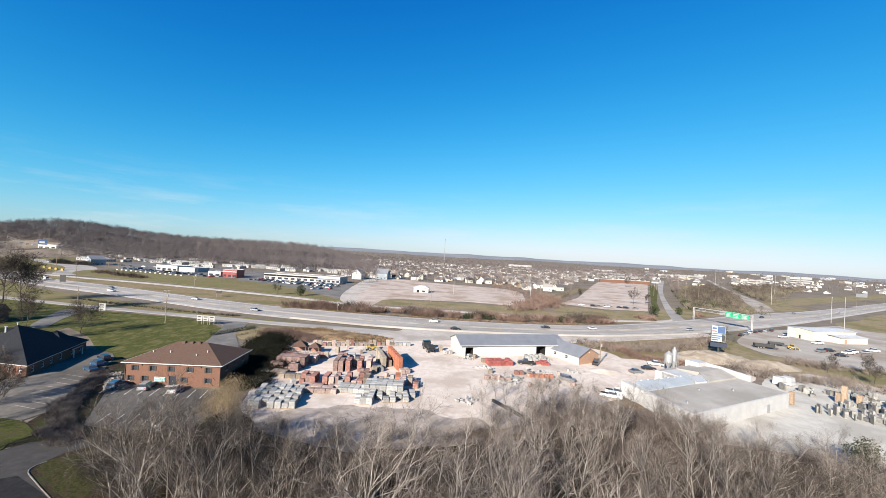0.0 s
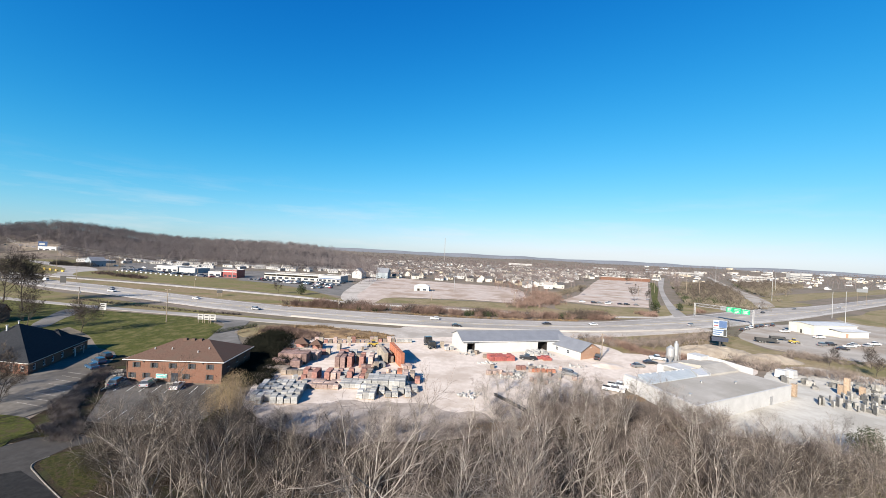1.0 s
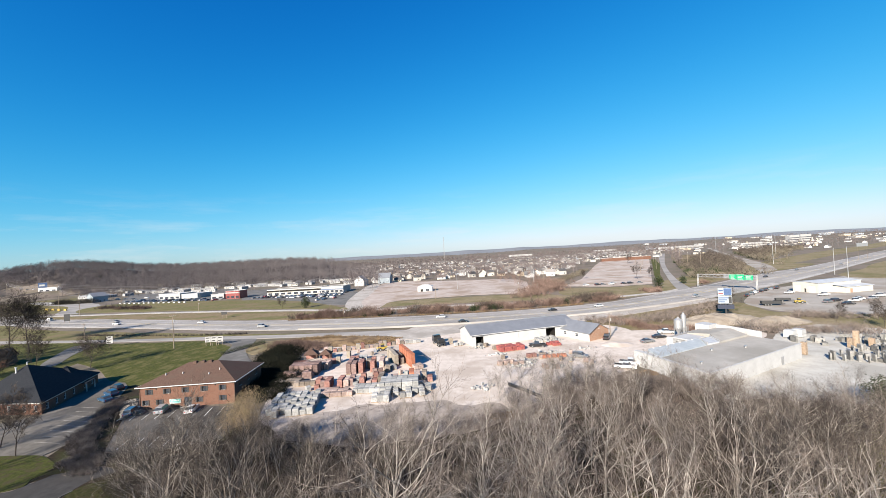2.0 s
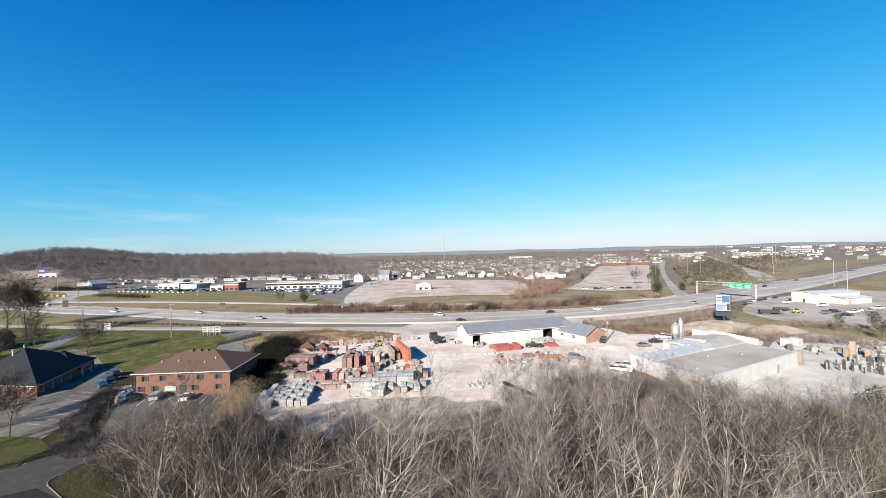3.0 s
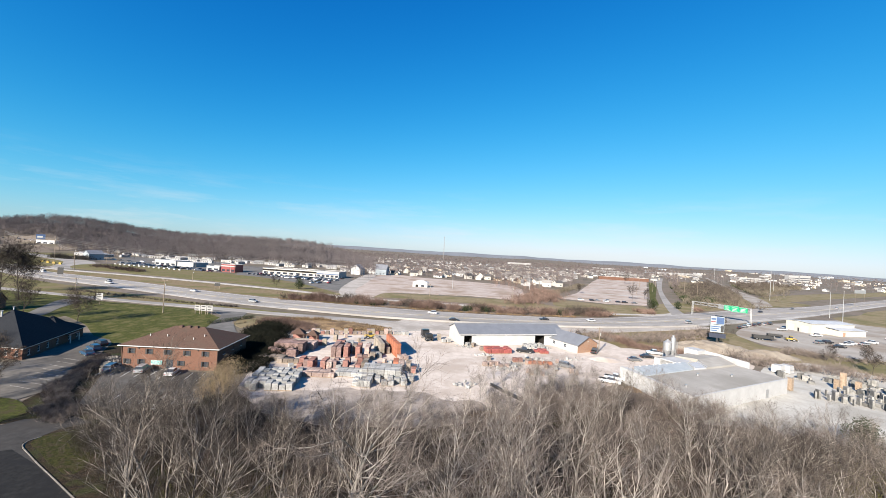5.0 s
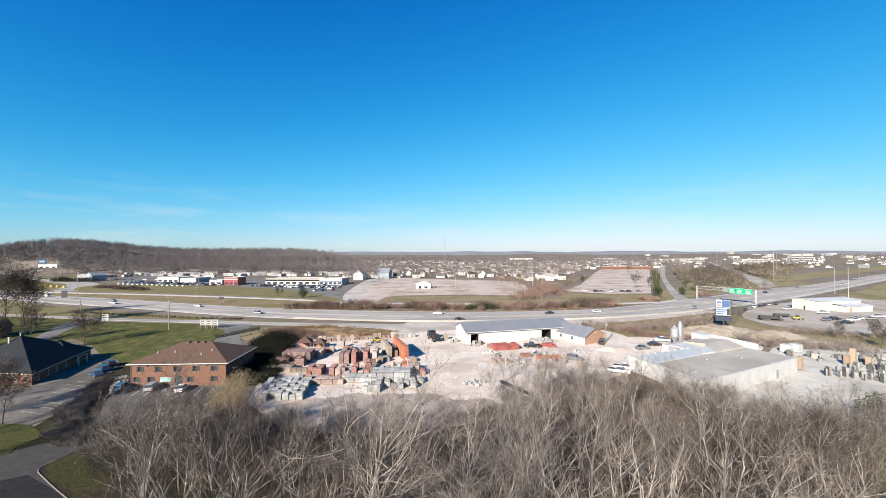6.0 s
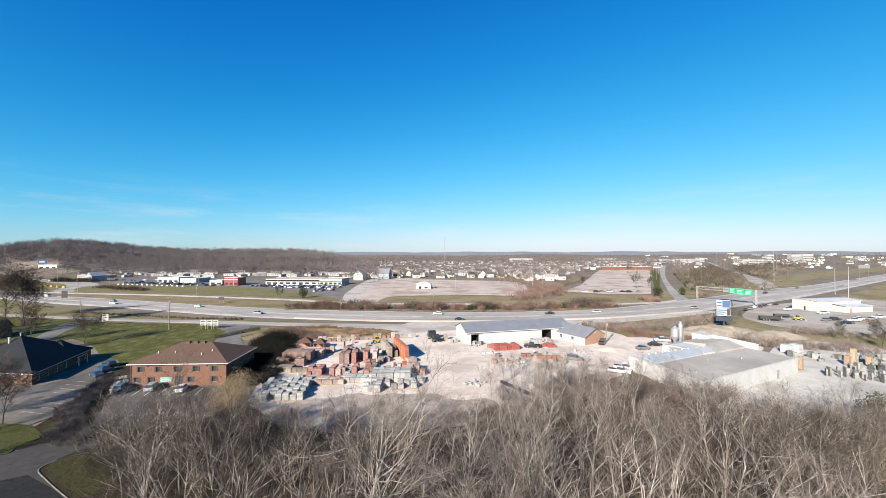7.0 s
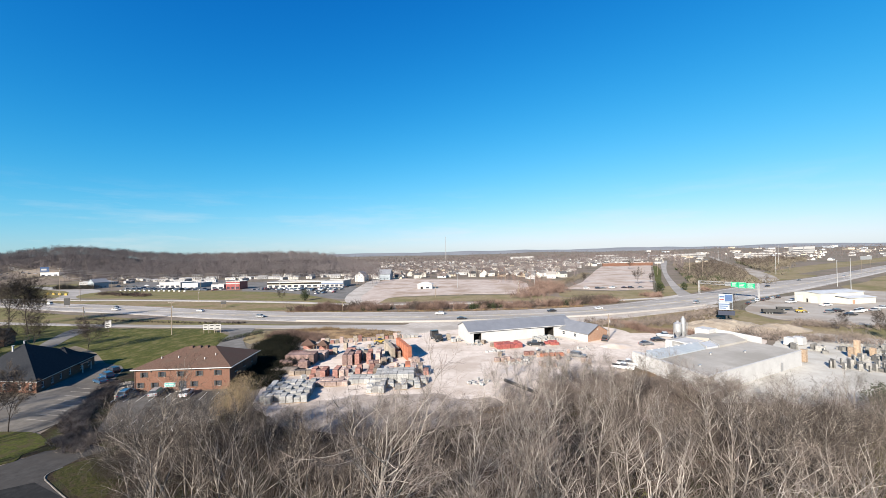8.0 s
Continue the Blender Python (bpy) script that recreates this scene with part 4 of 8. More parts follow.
def yard_office():
    W, D, H, R = 15.0, 10.5, 3.0, 5.6
    b = thing("yard_office", pose(59.6, 142.6, 0, 0, 0, 120), "small yard office with a brick gable and grey metal roof", "building")
    # local x runs back towards the shed, y towards the road side on the far flank
    g = Geo()
    placed(wall_with_holes(g, W, H, [(3.0, 0.9, 4.4, 2.2), (8.5, 0.9, 9.9, 2.2)]), pose(W, D, 0, 0, 0, 180))
    n = len(g.v)
    wall_with_holes(g, W, H, [(2.2, 0.0, 4.4, 2.3), (7.0, 0.8, 8.6, 2.1), (11.0, 0.8, 12.6, 2.1)])
    g.quadface((W, 0, 0), (W, D, 0), (W, D, H), (W, D / 2, R), (W, 0, H))
    part("wall", g, M_WHITEWALL, b)
    gab = Geo().quadface((-0.02, D, 0), (-0.02, 0, 0), (-0.02, 0, H), (-0.02, D / 2, R), (-0.02, D, H))
    part("gable_wall", gab, M_BRICK2, b, "orange-brown brick gable")
    part("door", Geo().box(2.2, 0.1, 0, 4.4, 0.18, 2.3), M_GLASS, b)
    for x in (7.0, 11.0):
        window(b, pose(x, 0.1, 0.8), 1.6, 1.3)
    for x in (3.0, 8.5):
        window(b, pose(W - x, D - 0.1, 0.9, 0, 0, 180), 1.4, 1.3)
    part("roof", gable_roof(W, D, H, R, 0.5, 0.14), M_GREYROOF, b)
    part("gable_lamp", Geo().box(-0.2, D / 2 - 0.15, 3.9, -0.03, D / 2 + 0.15, 4.2), M_TRIM, b)
    return b


yard_office()


def warehouse():
    """Low block with a flat membrane roof, a metal-roofed strip along one flank and white parapets behind."""
    H = 4.0
    b = thing("warehouse", pose(58.1, 86.3, 0, 0, 0, 26.5), "white block warehouse with a flat grey membrane roof", "warehouse")
    plan = [(0, 0), (43.5, 0), (45.6, 27), (26, 27), (26, 19.2), (6.2, 19.2), (5.2, 22.5), (4.6, 22.5)]
    part("wall", Geo().prism(plan, 0, H), M_WHITE, b)
    part("roof", Geo().prism(inset(plan, 0.3), H - 0.2, H + 0.05), M_FLATROOF, b)
    part("parapet", Geo().box(0.0, -0.06, H, 43.56, 0.3, H + 0.18), M_WHITE, b)
    part("door", Geo().box(9.0, -0.08, 0, 12.5, -0.004, 3.0), M_WHITEWALL, b, "white roller door")
    part("door", Geo().box(32.0, -0.08, 0, 33.4, -0.004, 2.3), M_STEEL, b)
    # white-painted edge between the flank wall and the metal roof, then the low sloping metal strip
    part("roof_edge", Geo().prism([(0.2, 0.4), (1.4, 3.0), (4.0, 14.2), (6.2, 19.2), (5.2, 22.3), (4.6, 22.3)], H + 0.06, H + 0.16), M_WHITE, b, "white-painted roof edge")
    metal = part("metal_roof", Geo().quadface((3.6, 13.9, H + 0.3), (23.8, 13.7, H + 0.3), (27.4, 17.8, H + 0.95), (6.0, 19.2, H + 0.95)).quadface((3.6, 13.9, H), (23.8, 13.7, H), (23.8, 13.7, H + 0.3), (3.6, 13.9, H + 0.3)).quadface((6.0, 19.2, H), (3.6, 13.9, H), (3.6, 13.9, H + 0.3), (6.0, 19.2, H + 0.95)).quadface((23.8, 13.7, H), (27.4, 17.8, H), (27.4, 17.8, H + 0.95), (23.8, 13.7, H + 0.3)).quadface((27.4, 17.8, H), (6.0, 19.2, H), (6.0, 19.2, H + 0.95), (27.4, 17.8, H + 0.95)), M_BLUEROOF, b, "pale blue ribbed metal roof strip")
    for k in range(7):
        part("skylight", Geo().box(7.6 + k * 2.7, 18.55 - k * 0.16, H + 0.8, 8.1 + k * 2.7, 18.95 - k * 0.16, H + 1.15, 0.08), M_WHITE, metal)
    part("lower_metal_roof", Geo().prism([(24.3, 13.7), (29.0, 13.2), (33.2, 18.0), (28.0, 18.0)], H + 0.06, H + 0.5), M_PALEROOF, b, "pale grey ribbed metal roof")
    part("flashing", Geo().prism([(23.85, 13.6), (24.25, 13.6), (27.9, 18.2), (27.45, 18.2)], H + 0.06, H + 1.0), M_WHITE, b)
    part("flashing", Geo().prism([(29.1, 13.1), (29.5, 13.1), (33.8, 18.2), (33.3, 18.2)], H + 0.06, H + 0.75), M_WHITE, b)
    # raised rear roof: a low gable behind a shallow step
    part("rear_roof", Geo().quadface((29.5, 13.0, H + 0.55), (43.0, 12.6, H + 0.55), (46.0, 18.6, H + 1.15), (34.0, 18.4, H + 1.15)).quadface((34.0, 18.4, H + 1.15), (46.0, 18.6, H + 1.15), (45.2, 26.6, H + 0.5), (33.5, 25.0, H + 0.5)).quadface((29.5, 13.0, H), (43.0, 12.6, H), (43.0, 12.6, H + 0.55), (29.5, 13.0, H + 0.55)).quadface((34.0, 18.4, H), (29.5, 13.0, H), (29.5, 13.0, H + 0.55), (34.0, 18.4, H + 1.15)).quadface((33.5, 25.0, H), (34.0, 18.4, H), (34.0, 18.4, H + 1.15), (33.5, 25.0, H + 0.5)), M_FLATROOF, b, "grey membrane roof, raised by a step")
    part("rear_block", Geo().box(26.0, 19.4, 0, 33.4, 25.0, H + 0.25), M_WHITE, b, "white block behind the metal roof")
    part("rear_parapet", Geo().prism([(44.2, 9.5), (44.6, 9.5), (46.6, 19.0), (46.6, 23.0), (46.2, 23.0), (46.2, 19.0)], 0, H + 1.75), M_WHITE, b)
    part("rear_parapet", Geo().box(42.0, 23.0, 0, 46.6, 27.4, H + 2.0), M_WHITE, b)
    for x, y in ((6.0, 5.0), (19.5, 10.0), (29.0, 6.5), (36.0, 14.0)):
        part("roof_vent", Geo().tube([(x, y, H), (x, y, H + 0.5), (x, y, H + 0.62)], [0.2, 0.2, 0.34], 8), M_STEEL, b)
    return b


warehouse()


def silo():
    s = thing("cement_silo", pose(80.5, 132.5, 0), "tall pale grey steel cement silo on legs", "silo")
    for k, (x, y) in enumerate(((-0.9, 0), (1.15, 0.3))):
        r, h = (1.3, 6.9) if k == 0 else (0.75, 8.3)
        body = part("tank", Geo().tube([(x, y, 2.2), (x, y, 4.2), (x, y, h), (x, y, h + 0.7)], [0.35, r, r, r * 0.35], 18), M_STEEL, s)
        part("hatch", Geo().tube([(x, y, h + 0.6), (x, y, h + 1.0)], [0.35, 0.35], 10), M_STEEL, body)
        for dx in (-1, 1):
            for dy in (-1, 1):
                part("leg", Geo().box(x + dx * r * 0.72 - 0.1, y + dy * r * 0.72 - 0.1, 0, x + dx * r * 0.72 + 0.1, y + dy * r * 0.72 + 0.1, 4.6), M_STEEL, s)
    lad = Geo().box(2.3, -0.3, 0, 2.36, -0.24, 7.4).box(2.3, 0.24, 0, 2.36, 0.3, 7.4)
    for k in range(17):
        lad.box(2.3, -0.24, 0.4 + 0.4 * k, 2.35, 0.24, 0.45 + 0.4 * k)
    part("ladder", lad, M_STEEL, s)
    return s


silo()


def depot():
    """Cream metal building with a lower wing, seen across the highway lot."""
    b = thing("depot_building", pose(208.5, 214.5, 0, 0, 0, 10.0), "long cream metal depot building with a pale roof", "building")
    W, D, H = 30.0, 13.5, 5.6
    g = Geo()
    doors = [(1.5, 0, 5.0, 4.0), (8.5, 0, 12.0, 4.0)]
    n = len(g.v)
    wall_with_holes(g, D, H, [(1.2, 0, 4.6, 4.0), (6.2, 0, 7.2, 2.2), (8.6, 0, 12.0, 4.0)])
    placed(g, pose(0, D, 0, 0, 0, -90), n)
    g.quadface((0, 0, 0), (W, 0, 0), (W, 0, H), (0, 0, H)).quadface((W, 0, 0), (W, D, 0), (W, D, H), (W, 0, H)).quadface((W, D, 0), (0, D, 0), (0, D, H), (W, D, H))
    part("wall", g, M_CREAM, b)
    for y0, y1, h in ((1.2, 4.6, 4.0), (8.6, 12.0, 4.0)):
        part("door", Geo().box(0.15, D - y1, 0, 0.25, D - y0, h), M_TRIM, b, "white roller door")
    part("side_door", Geo().box(0.1, D - 7.2, 0, 0.2, D - 6.2, 2.2), M_SHUTTER, b)
    for x, flip in ((0.0, False), (W, True)):
        tri = [(x, 0, H), (x, D / 2, H + 0.6), (x, D, H)]
        part("gable", Geo().quadface(*(tri if flip else tri[::-1])), M_CREAM, b)
    part("roof", gable_roof(W, D, H, H + 0.6, 0.4, 0.12), M_PALEROOF, b)
    wing = part("wing", Geo().box(10.0, -6.0, 0, W - 1, 0.02, 3.4), M_CREAM, b)
    part("wing_roof", Geo().quadface((9.6, -6.5, 3.45), (W - 0.6, -6.5, 3.45), (W - 0.6, 0, 4.1), (9.6, 0, 4.1)).quadface((9.6, -6.5, 3.3), (9.6, 0, 3.95), (W - 0.6, 0, 3.95), (W - 0.6, -6.5, 3.3)).quadface((9.6, -6.5, 3.3), (W - 0.6, -6.5, 3.3), (W - 0.6, -6.5, 3.45), (9.6, -6.5, 3.45)), M_PALEROOF, b)
    part("wing_door", Geo().box(13.0, -6.08, 0, 14.6, -6.003, 2.3), M_BRICK2, b)
    for x in (17.5, 21.5, 26):
        window(b, pose(x, -6.05, 1.0), 1.2, 1.1)
    return b


depot()


def simple_block(name, x, y, turn, w, d, h, wall, roof, label, category="building", bands=(), windows=0, door=True):
    """A flat-roofed commercial building with a parapet, shopfront glazing and colour bands."""
    b = thing(name, pose(x, y, height(x, y), 0, 0, turn), label, category)
    holes = []
    if windows:
        step = w / windows
        holes = [(k * step + step * 0.18, 0.7, (k + 1) * step - step * 0.18, min(2.8, h - 0.8)) for k in range(windows)]
    g = wall_with_holes(Geo(), w, h, holes)
    g.quadface((0, d, 0), (0, 0, 0), (0, 0, h), (0, d, h)).quadface((w, 0, 0), (w, d, 0), (w, d, h), (w, 0, h)).quadface((w, d, 0), (0, d, 0), (0, d, h), (w, d, h))
    part("wall", g, wall, b)
    part("roof", Geo().box(0.2, 0.2, h - 0.5, w - 0.2, d - 0.2, h - 0.15), roof, b)
    part("parapet", Geo().box(-0.1, -0.1, h, w + 0.1, 0.2, h + 0.25).box(-0.1, d - 0.2, h, w + 0.1, d + 0.1, h + 0.25).box(-0.1, 0.2, h, 0.2, d - 0.2, h + 0.25).box(w - 0.2, 0.2, h, w + 0.1, d - 0.2, h + 0.25), M_TRIM, b)
    for x0, z0, x1, z1 in holes:
        part("window", Geo().box(x0, 0.15, z0, x1, 0.2, z1), M_GLASS, b)
    for z0, z1, mat in bands:
        part("band", Geo().box(-0.12, -0.12, z0, w + 0.12, -0.003, z1), mat, b)
    return b


M_PALESIDING = material("pale_siding", (0.36, 0.34, 0.3), (0.43, 0.41, 0.37), 1.0, 0.8)
simple_block("shop_building", -186, 404, -4, 62, 22, 6.0, M_PALESIDING, M_FLATROOF, "long low white strip of shops", "shop", [(3.6, 5.4, M_DARK)], 9)
simple_block("shop_building", -128, 399, -6, 24, 22, 6.4, M_OFFWHITE, M_FLATROOF, "white shop with a dark glazed front", "shop", [(3.4, 4.2, M_BLUE)], 5)
simple_block("workshop_building", -326, 440, -14, 30, 18, 6.0, M_OFFWHITE, M_OFFWHITE, "white flat-roofed workshop with dark openings", "building", [], 4)
simple_block("workshop_building", -296, 434, -8, 20, 22, 5.0, M_OFFWHITE, M_OFFWHITE, "white workshop with a low wide front", "building", [], 0)
simple_block("store_building", -226, 398, -10, 16, 12, 8.0, M_REDPAINT, M_FLATROOF, "red-painted roadside store with glazed front", "shop", [(5.6, 6.6, M_OFFWHITE)], 3)
simple_block("store_building", -243, 401, -10, 15, 10, 5.0, M_OFFWHITE, M_FLATROOF, "small white roadside store", "shop", [], 2)


simple_block("roadside_building", -662, 630, 10, 26, 14, 6.0, M_TRIM, M_OFFWHITE, "white roadside building below the wooded hill", "building", [], 3)


def lot_house():
    b = thing("lot_building", pose(-25.0, 356, 0, 0, 0, -4) @ Matrix.Diagonal((0.78, 0.8, 0.7, 1)), "small white derelict building with a shallow hipped roof", "building")
    g = wall_with_holes(Geo(), 17.5, 6.2, [(3.5, 0, 6.5, 3.2), (10.0, 0.6, 14.0, 3.0)])
    g.quadface((0, 11, 0), (0, 0, 0), (0, 0, 6.2), (0, 11, 6.2)).quadface((17.5, 0, 0), (17.5, 11, 0), (17.5, 11, 6.2), (17.5, 0, 6.2)).quadface((17.5, 11, 0), (0, 11, 0), (0, 11, 6.2), (17.5, 11, 6.2))
    part("wall", g, M_WHITE, b)
    part("door", Geo().box(3.5, 0.3, 0, 6.5, 0.4, 3.2), M_DARK, b)
    part("window", Geo().box(10, 0.3, 0.6, 14, 0.4, 3.0), M_GLASS, b)
    part("roof", hip_roof(17.5, 11, 6.2, 9.0, 0.6), M_WHITE, b)


lot_house()


def grey_house(x, y, turn, w, d, h, r, wall, roof, label):
    b = thing("house", pose(x, y, height(x, y), 0, 0, turn), label, "house", "houses")
    g = wall_with_holes(Geo(), w, h, [(w * 0.15, 1.0, w * 0.15 + 1.2, 2.3), (w * 0.45, 0.0, w * 0.45 + 1.1, 2.1), (w * 0.72, 1.0, w * 0.72 + 1.2, 2.3)])
    g.quadface((w, d, 0), (0, d, 0), (0, d, h), (w, d, h))
    g.quadface((0, d, 0), (0, 0, 0), (0, 0, h), (0, d / 2, r), (0, d, h)).quadface((w, 0, 0), (w, d, 0), (w, d, h), (w, d / 2, r), (w, 0, h))
    part("wall", g, wall, b)
    part("window", Geo().box(w * 0.15, 0.12, 1.0, w * 0.15 + 1.2, 0.18, 2.3), M_GLASS, b)
    part("window", Geo().box(w * 0.72, 0.12, 1.0, w * 0.72 + 1.2, 0.18, 2.3), M_GLASS, b)
    part("door", Geo().box(w * 0.45, 0.12, 0, w * 0.45 + 1.1, 0.18, 2.1), M_SHUTTER, b)
    part("roof", gable_roof(w, d, h, r, 0.5, 0.18), roof, b)
    return b


M_GREYSIDING = material("grey_siding", (0.2, 0.23, 0.25), (0.26, 0.29, 0.31), 1.0, 0.8, stretch=(0.1, 0.1, 3))
grey_house(-412, 452, 60, 14, 17, 7.0, 11.0, M_GREYSIDING, M_GREYROOF, "grey-sided barn-like house beside the highway")
grey_house(-186, 142, 30, 16, 10, 3.4, 6.6, M_BRICK, M_DARKSHINGLE, "dark brick house with white windows")
grey_house(-98, 470, 78, 14, 12, 7, 12, M_WHITE, M_GREYROOF, "large white frame house with its gable to the lot")
grey_house(-84, 492, -6, 15, 13, 7.5, 13, M_GREYSIDING, M_GREYROOF, "tall grey frame house beside the empty lot")


# ---------- trees ----------
def bare_tree(rng, tall, stems=1, spread=1.0, fine=True, twig=0.0095, thick=0.0, fork_at=0.0, calm=1.0, more=0):
    """Trunk and ascending limbs in one mesh, fine twigs in another. The trunk divides, limbs curve upwards, twigs fan out."""
    wood, twigs = Geo(), Geo()
    wobble = [w * calm for w in (0.06, 0.16, 0.21, 0.2)]
    rise = (0.02, 0.07, 0.06, 0.03)

    def along(pts, rads, t):
        f = t * (len(pts) - 1)
        i = min(int(f), len(pts) - 2)
        return pts[i].lerp(pts[i + 1], f - i), (pts[i + 1] - pts[i]).normalized(), rads[i] + (rads[i + 1] - rads[i]) * (f - i)

    def fork(d, angle):
        """A direction that leaves d by that slope, to a random side."""
        turn = rng.random() * 6.283
        side = d.orthogonal().normalized()
        side = side * math.cos(turn) + d.cross(side).normalized() * math.sin(turn)
        return (d + side * angle).normalized()

    def grow(p, d, length, radius, level):
        segs = ((7, 6, 4, 2) if fine else (4, 3, 2, 1))[level]
        pts, rads = [Vector(p)], [radius]
        w = Vector(d)
        for k in range(segs):
            wob = wobble[level]
            w = (w + Vector((rng.gauss(0, wob), rng.gauss(0, wob), rng.gauss(rise[level], wob * 0.6)))).normalized()
            pts.append(pts[-1] + w * (length / segs))
            rads.append(radius * (1 - 0.78 * (k + 1) / segs) + 0.004)
        if level < 3:
            wood.tube(pts, rads, (7, 5, 3)[level] if fine else 4)
            low = (fork_at or 0.24, 0.18, 0.1)[level]
            count = (9, 7, 6)[level] + (more if level < 2 else 0) + rng.randint(-1, 1)
            for k in range(count):
                t = low + (1 - low) * (k + rng.random()) / count
                o, dd, rr = along(pts, rads, min(t, 0.98))
                nd = fork(dd, rng.uniform(0.45, 1.1) * spread)
                share = (0.5 - 0.08 * t if fork_at else 0.8 - 0.34 * t, 0.58 - 0.2 * t, 0.5)[level]
                nl = length * share * rng.uniform(0.75, 1.2)
                nr = max(rr * rng.uniform(0.5, 0.72), (0.039, 0.021, 0.0105)[level] + thick)
                grow(o, nd, nl, nr, level + 1)
            for k in range(2 if level else 0):
                grow(pts[-1], fork(w, 0.35), length * 0.24, max(rads[-1], 0.0095 + thick), 3)
        else:
            middle = pts[len(pts) // 2]
            twigs.spike(pts[0], middle + (middle - pts[0]) * 0.15, rads[0] * 1.1)
            twigs.spike(pts[0].lerp(middle, 0.8), pts[-1], rads[0] * 0.8)
            for k in range(2 if not thick else 6):
                o, dd, rr = along(pts, rads, rng.uniform(0.15, 1.0))
                twigs.spike(o, o + fork(dd, rng.uniform(0.4, 0.9)) * length * rng.uniform(0.45, 0.95), twig)

    for k in range(stems):
        if stems == 1:
            grow((0, 0, -0.2), Vector((rng.gauss(0, 0.07 * calm), rng.gauss(0, 0.07 * calm), 1)).normalized(), tall * (0.8 if fork_at else 0.7), tall * (0.0125 if fork_at else 0.0098), 0)
        else:
            w = rng.random() * 6.283
            lean = rng.uniform(0.1, 0.5) * spread
            grow((math.cos(w) * 0.3, math.sin(w) * 0.3, -0.1), Vector((math.cos(w) * lean, math.sin(w) * lean, 1)).normalized(), tall * 0.75, tall * 0.008, 1)
    return wood, twigs


M_PALETWIG = material("pale_grey_twigs", (0.05, 0.04, 0.035), (0.205, 0.173, 0.153), 0.5, 0.95, spread=0.25)
rng = random.Random(11)
TREES = []
for k in range(12):
    wood, twigs = bare_tree(rng, 18.0, 1, (0.8, 1.1, 0.95)[k % 3], fork_at=0.0 if k < 9 else 0.55)
    TREES.append((wood.mesh("trunk", M_BARK), twigs.mesh("crown", M_TWIG)))
PALETREES = []
for trunk_, crown_ in TREES:
    trunk_, crown_ = trunk_.copy(), crown_.copy()
    trunk_.materials[0] = M_PALEBARK
    crown_.materials[0] = M_PALETWIG
    PALETREES.append((trunk_, crown_))
MIDTREES = []
for k in range(5):
    wood, twigs = bare_tree(rng, 18.0, 1, (1.0, 1.2)[k % 2], True, 0.034, 0.014)
    MIDTREES.append((wood.mesh("trunk", M_DARKTWIG), twigs.mesh("crown", M_DARKTWIG)))
LAWNTREES = []
calm_rng = random.Random(53)
for k in range(3):
    wood, twigs = bare_tree(calm_rng, 18.0, 1, (1.55, 1.6, 1.8)[k], True, 0.022, 0.012, 0.0, 0.45, 4)
    top = max(v[2] for v in twigs.v)
    LAWNTREES.append((wood.mesh("trunk", M_DARKTWIG), twigs.mesh("crown", M_DARKTWIG), top))
SHRUBS = []
for k in range(6):
    wood, twigs = bare_tree(rng, 6.0, 6, 1.1)
    SHRUBS.append((wood.mesh("stem", M_BRUSH), twigs.mesh("crown", M_BRUSH)))


def plant(kind, variants, k, x, y, scale, label, group, turn, thin=1.0):
    z = height(x, y)
    t = thing(kind, pose(x, y, z, 0, 0, turn), label, "tree" if kind == "bare_tree" else "shrub", group)
    for name, me in zip(("trunk" if kind == "bare_tree" else "stem", "crown"), variants[k % len(variants)]):
        ob = new(name, me)
        ob.parent = t
        ob.scale = (scale * thin, scale * thin, scale)
    return t


WOODS = "bare trees in front of the yard"
# the tallest trees, standing where their trunks show
for k, (x, y, s, v) in enumerate(((-9.2, 33.8, 1.28, 9), (-37.6, 48.6, 0.98, 10), (-30.6, 39.6, 0.86, 11), (-39.6, 51.5, 0.8, 9), (17.5, 33, 1.03, 0), (3.5, 31, 0.98, 3), (27, 38, 1.0, 5), (12, 43, 0.98, 6), (36, 36, 0.88, 7), (20, 52, 0.9, 8), (-20, 33, 0.93, 5), (47, 45, 0.82, 2), (-3, 47, 0.85, 7), (-43, 52, 0.78, 6))):
    plant("bare_tree", TREES if k and (x < 0 or x > 25) else PALETREES, v, x, y, s, "tall bare deciduous tree with pale grey bark", WOODS, 67 * k)
spots = []
tries = 0
while len(spots) < 120 and tries < 6000:
    tries += 1
    x, y = rng.uniform(-47, 100), rng.uniform(27, 92)
    edge = 76 if x < 5 else 82 if x < 24 else 92 if x < 56 else 80 - (x - 60) * 0.35
    if y > edge - 3 or x < -0.72 * y or abs(x) > 18 + y * 1.35:
        continue
    if x < -38 and y > 66 or -30 < x < 8 and y > 64 and rng.random() < 0.7:
        continue
    if min([math.hypot(x - a0, y - b0) for a0, b0, _ in spots] + [99]) < 3.3:
        continue
    if y < 46:
        s = rng.uniform(0.78, 1.0)
    elif y < 60:
        s = rng.uniform(0.55, 0.8)
    else:
        s = rng.uniform(0.42, 0.66)
    if -34 < x < 8 and y > 48 or x > 52 and y > 60:
        s *= 0.72
    spots.append((x, y, s))
for k, (x, y, s) in enumerate(spots):
    lab = "tall bare deciduous tree in winter" if s > 0.75 else "slender bare tree at the wood's edge" if s < 0.55 else "bare deciduous tree among the brush"
    plant("bare_tree", PALETREES if rng.random() < (0.25 if x < 0 else 0.9 if y > 58 else 0.15 if x > 42 else 0.75) else TREES, rng.randint(0, 8), x, y, s, lab, WOODS, rng.uniform(0, 360))
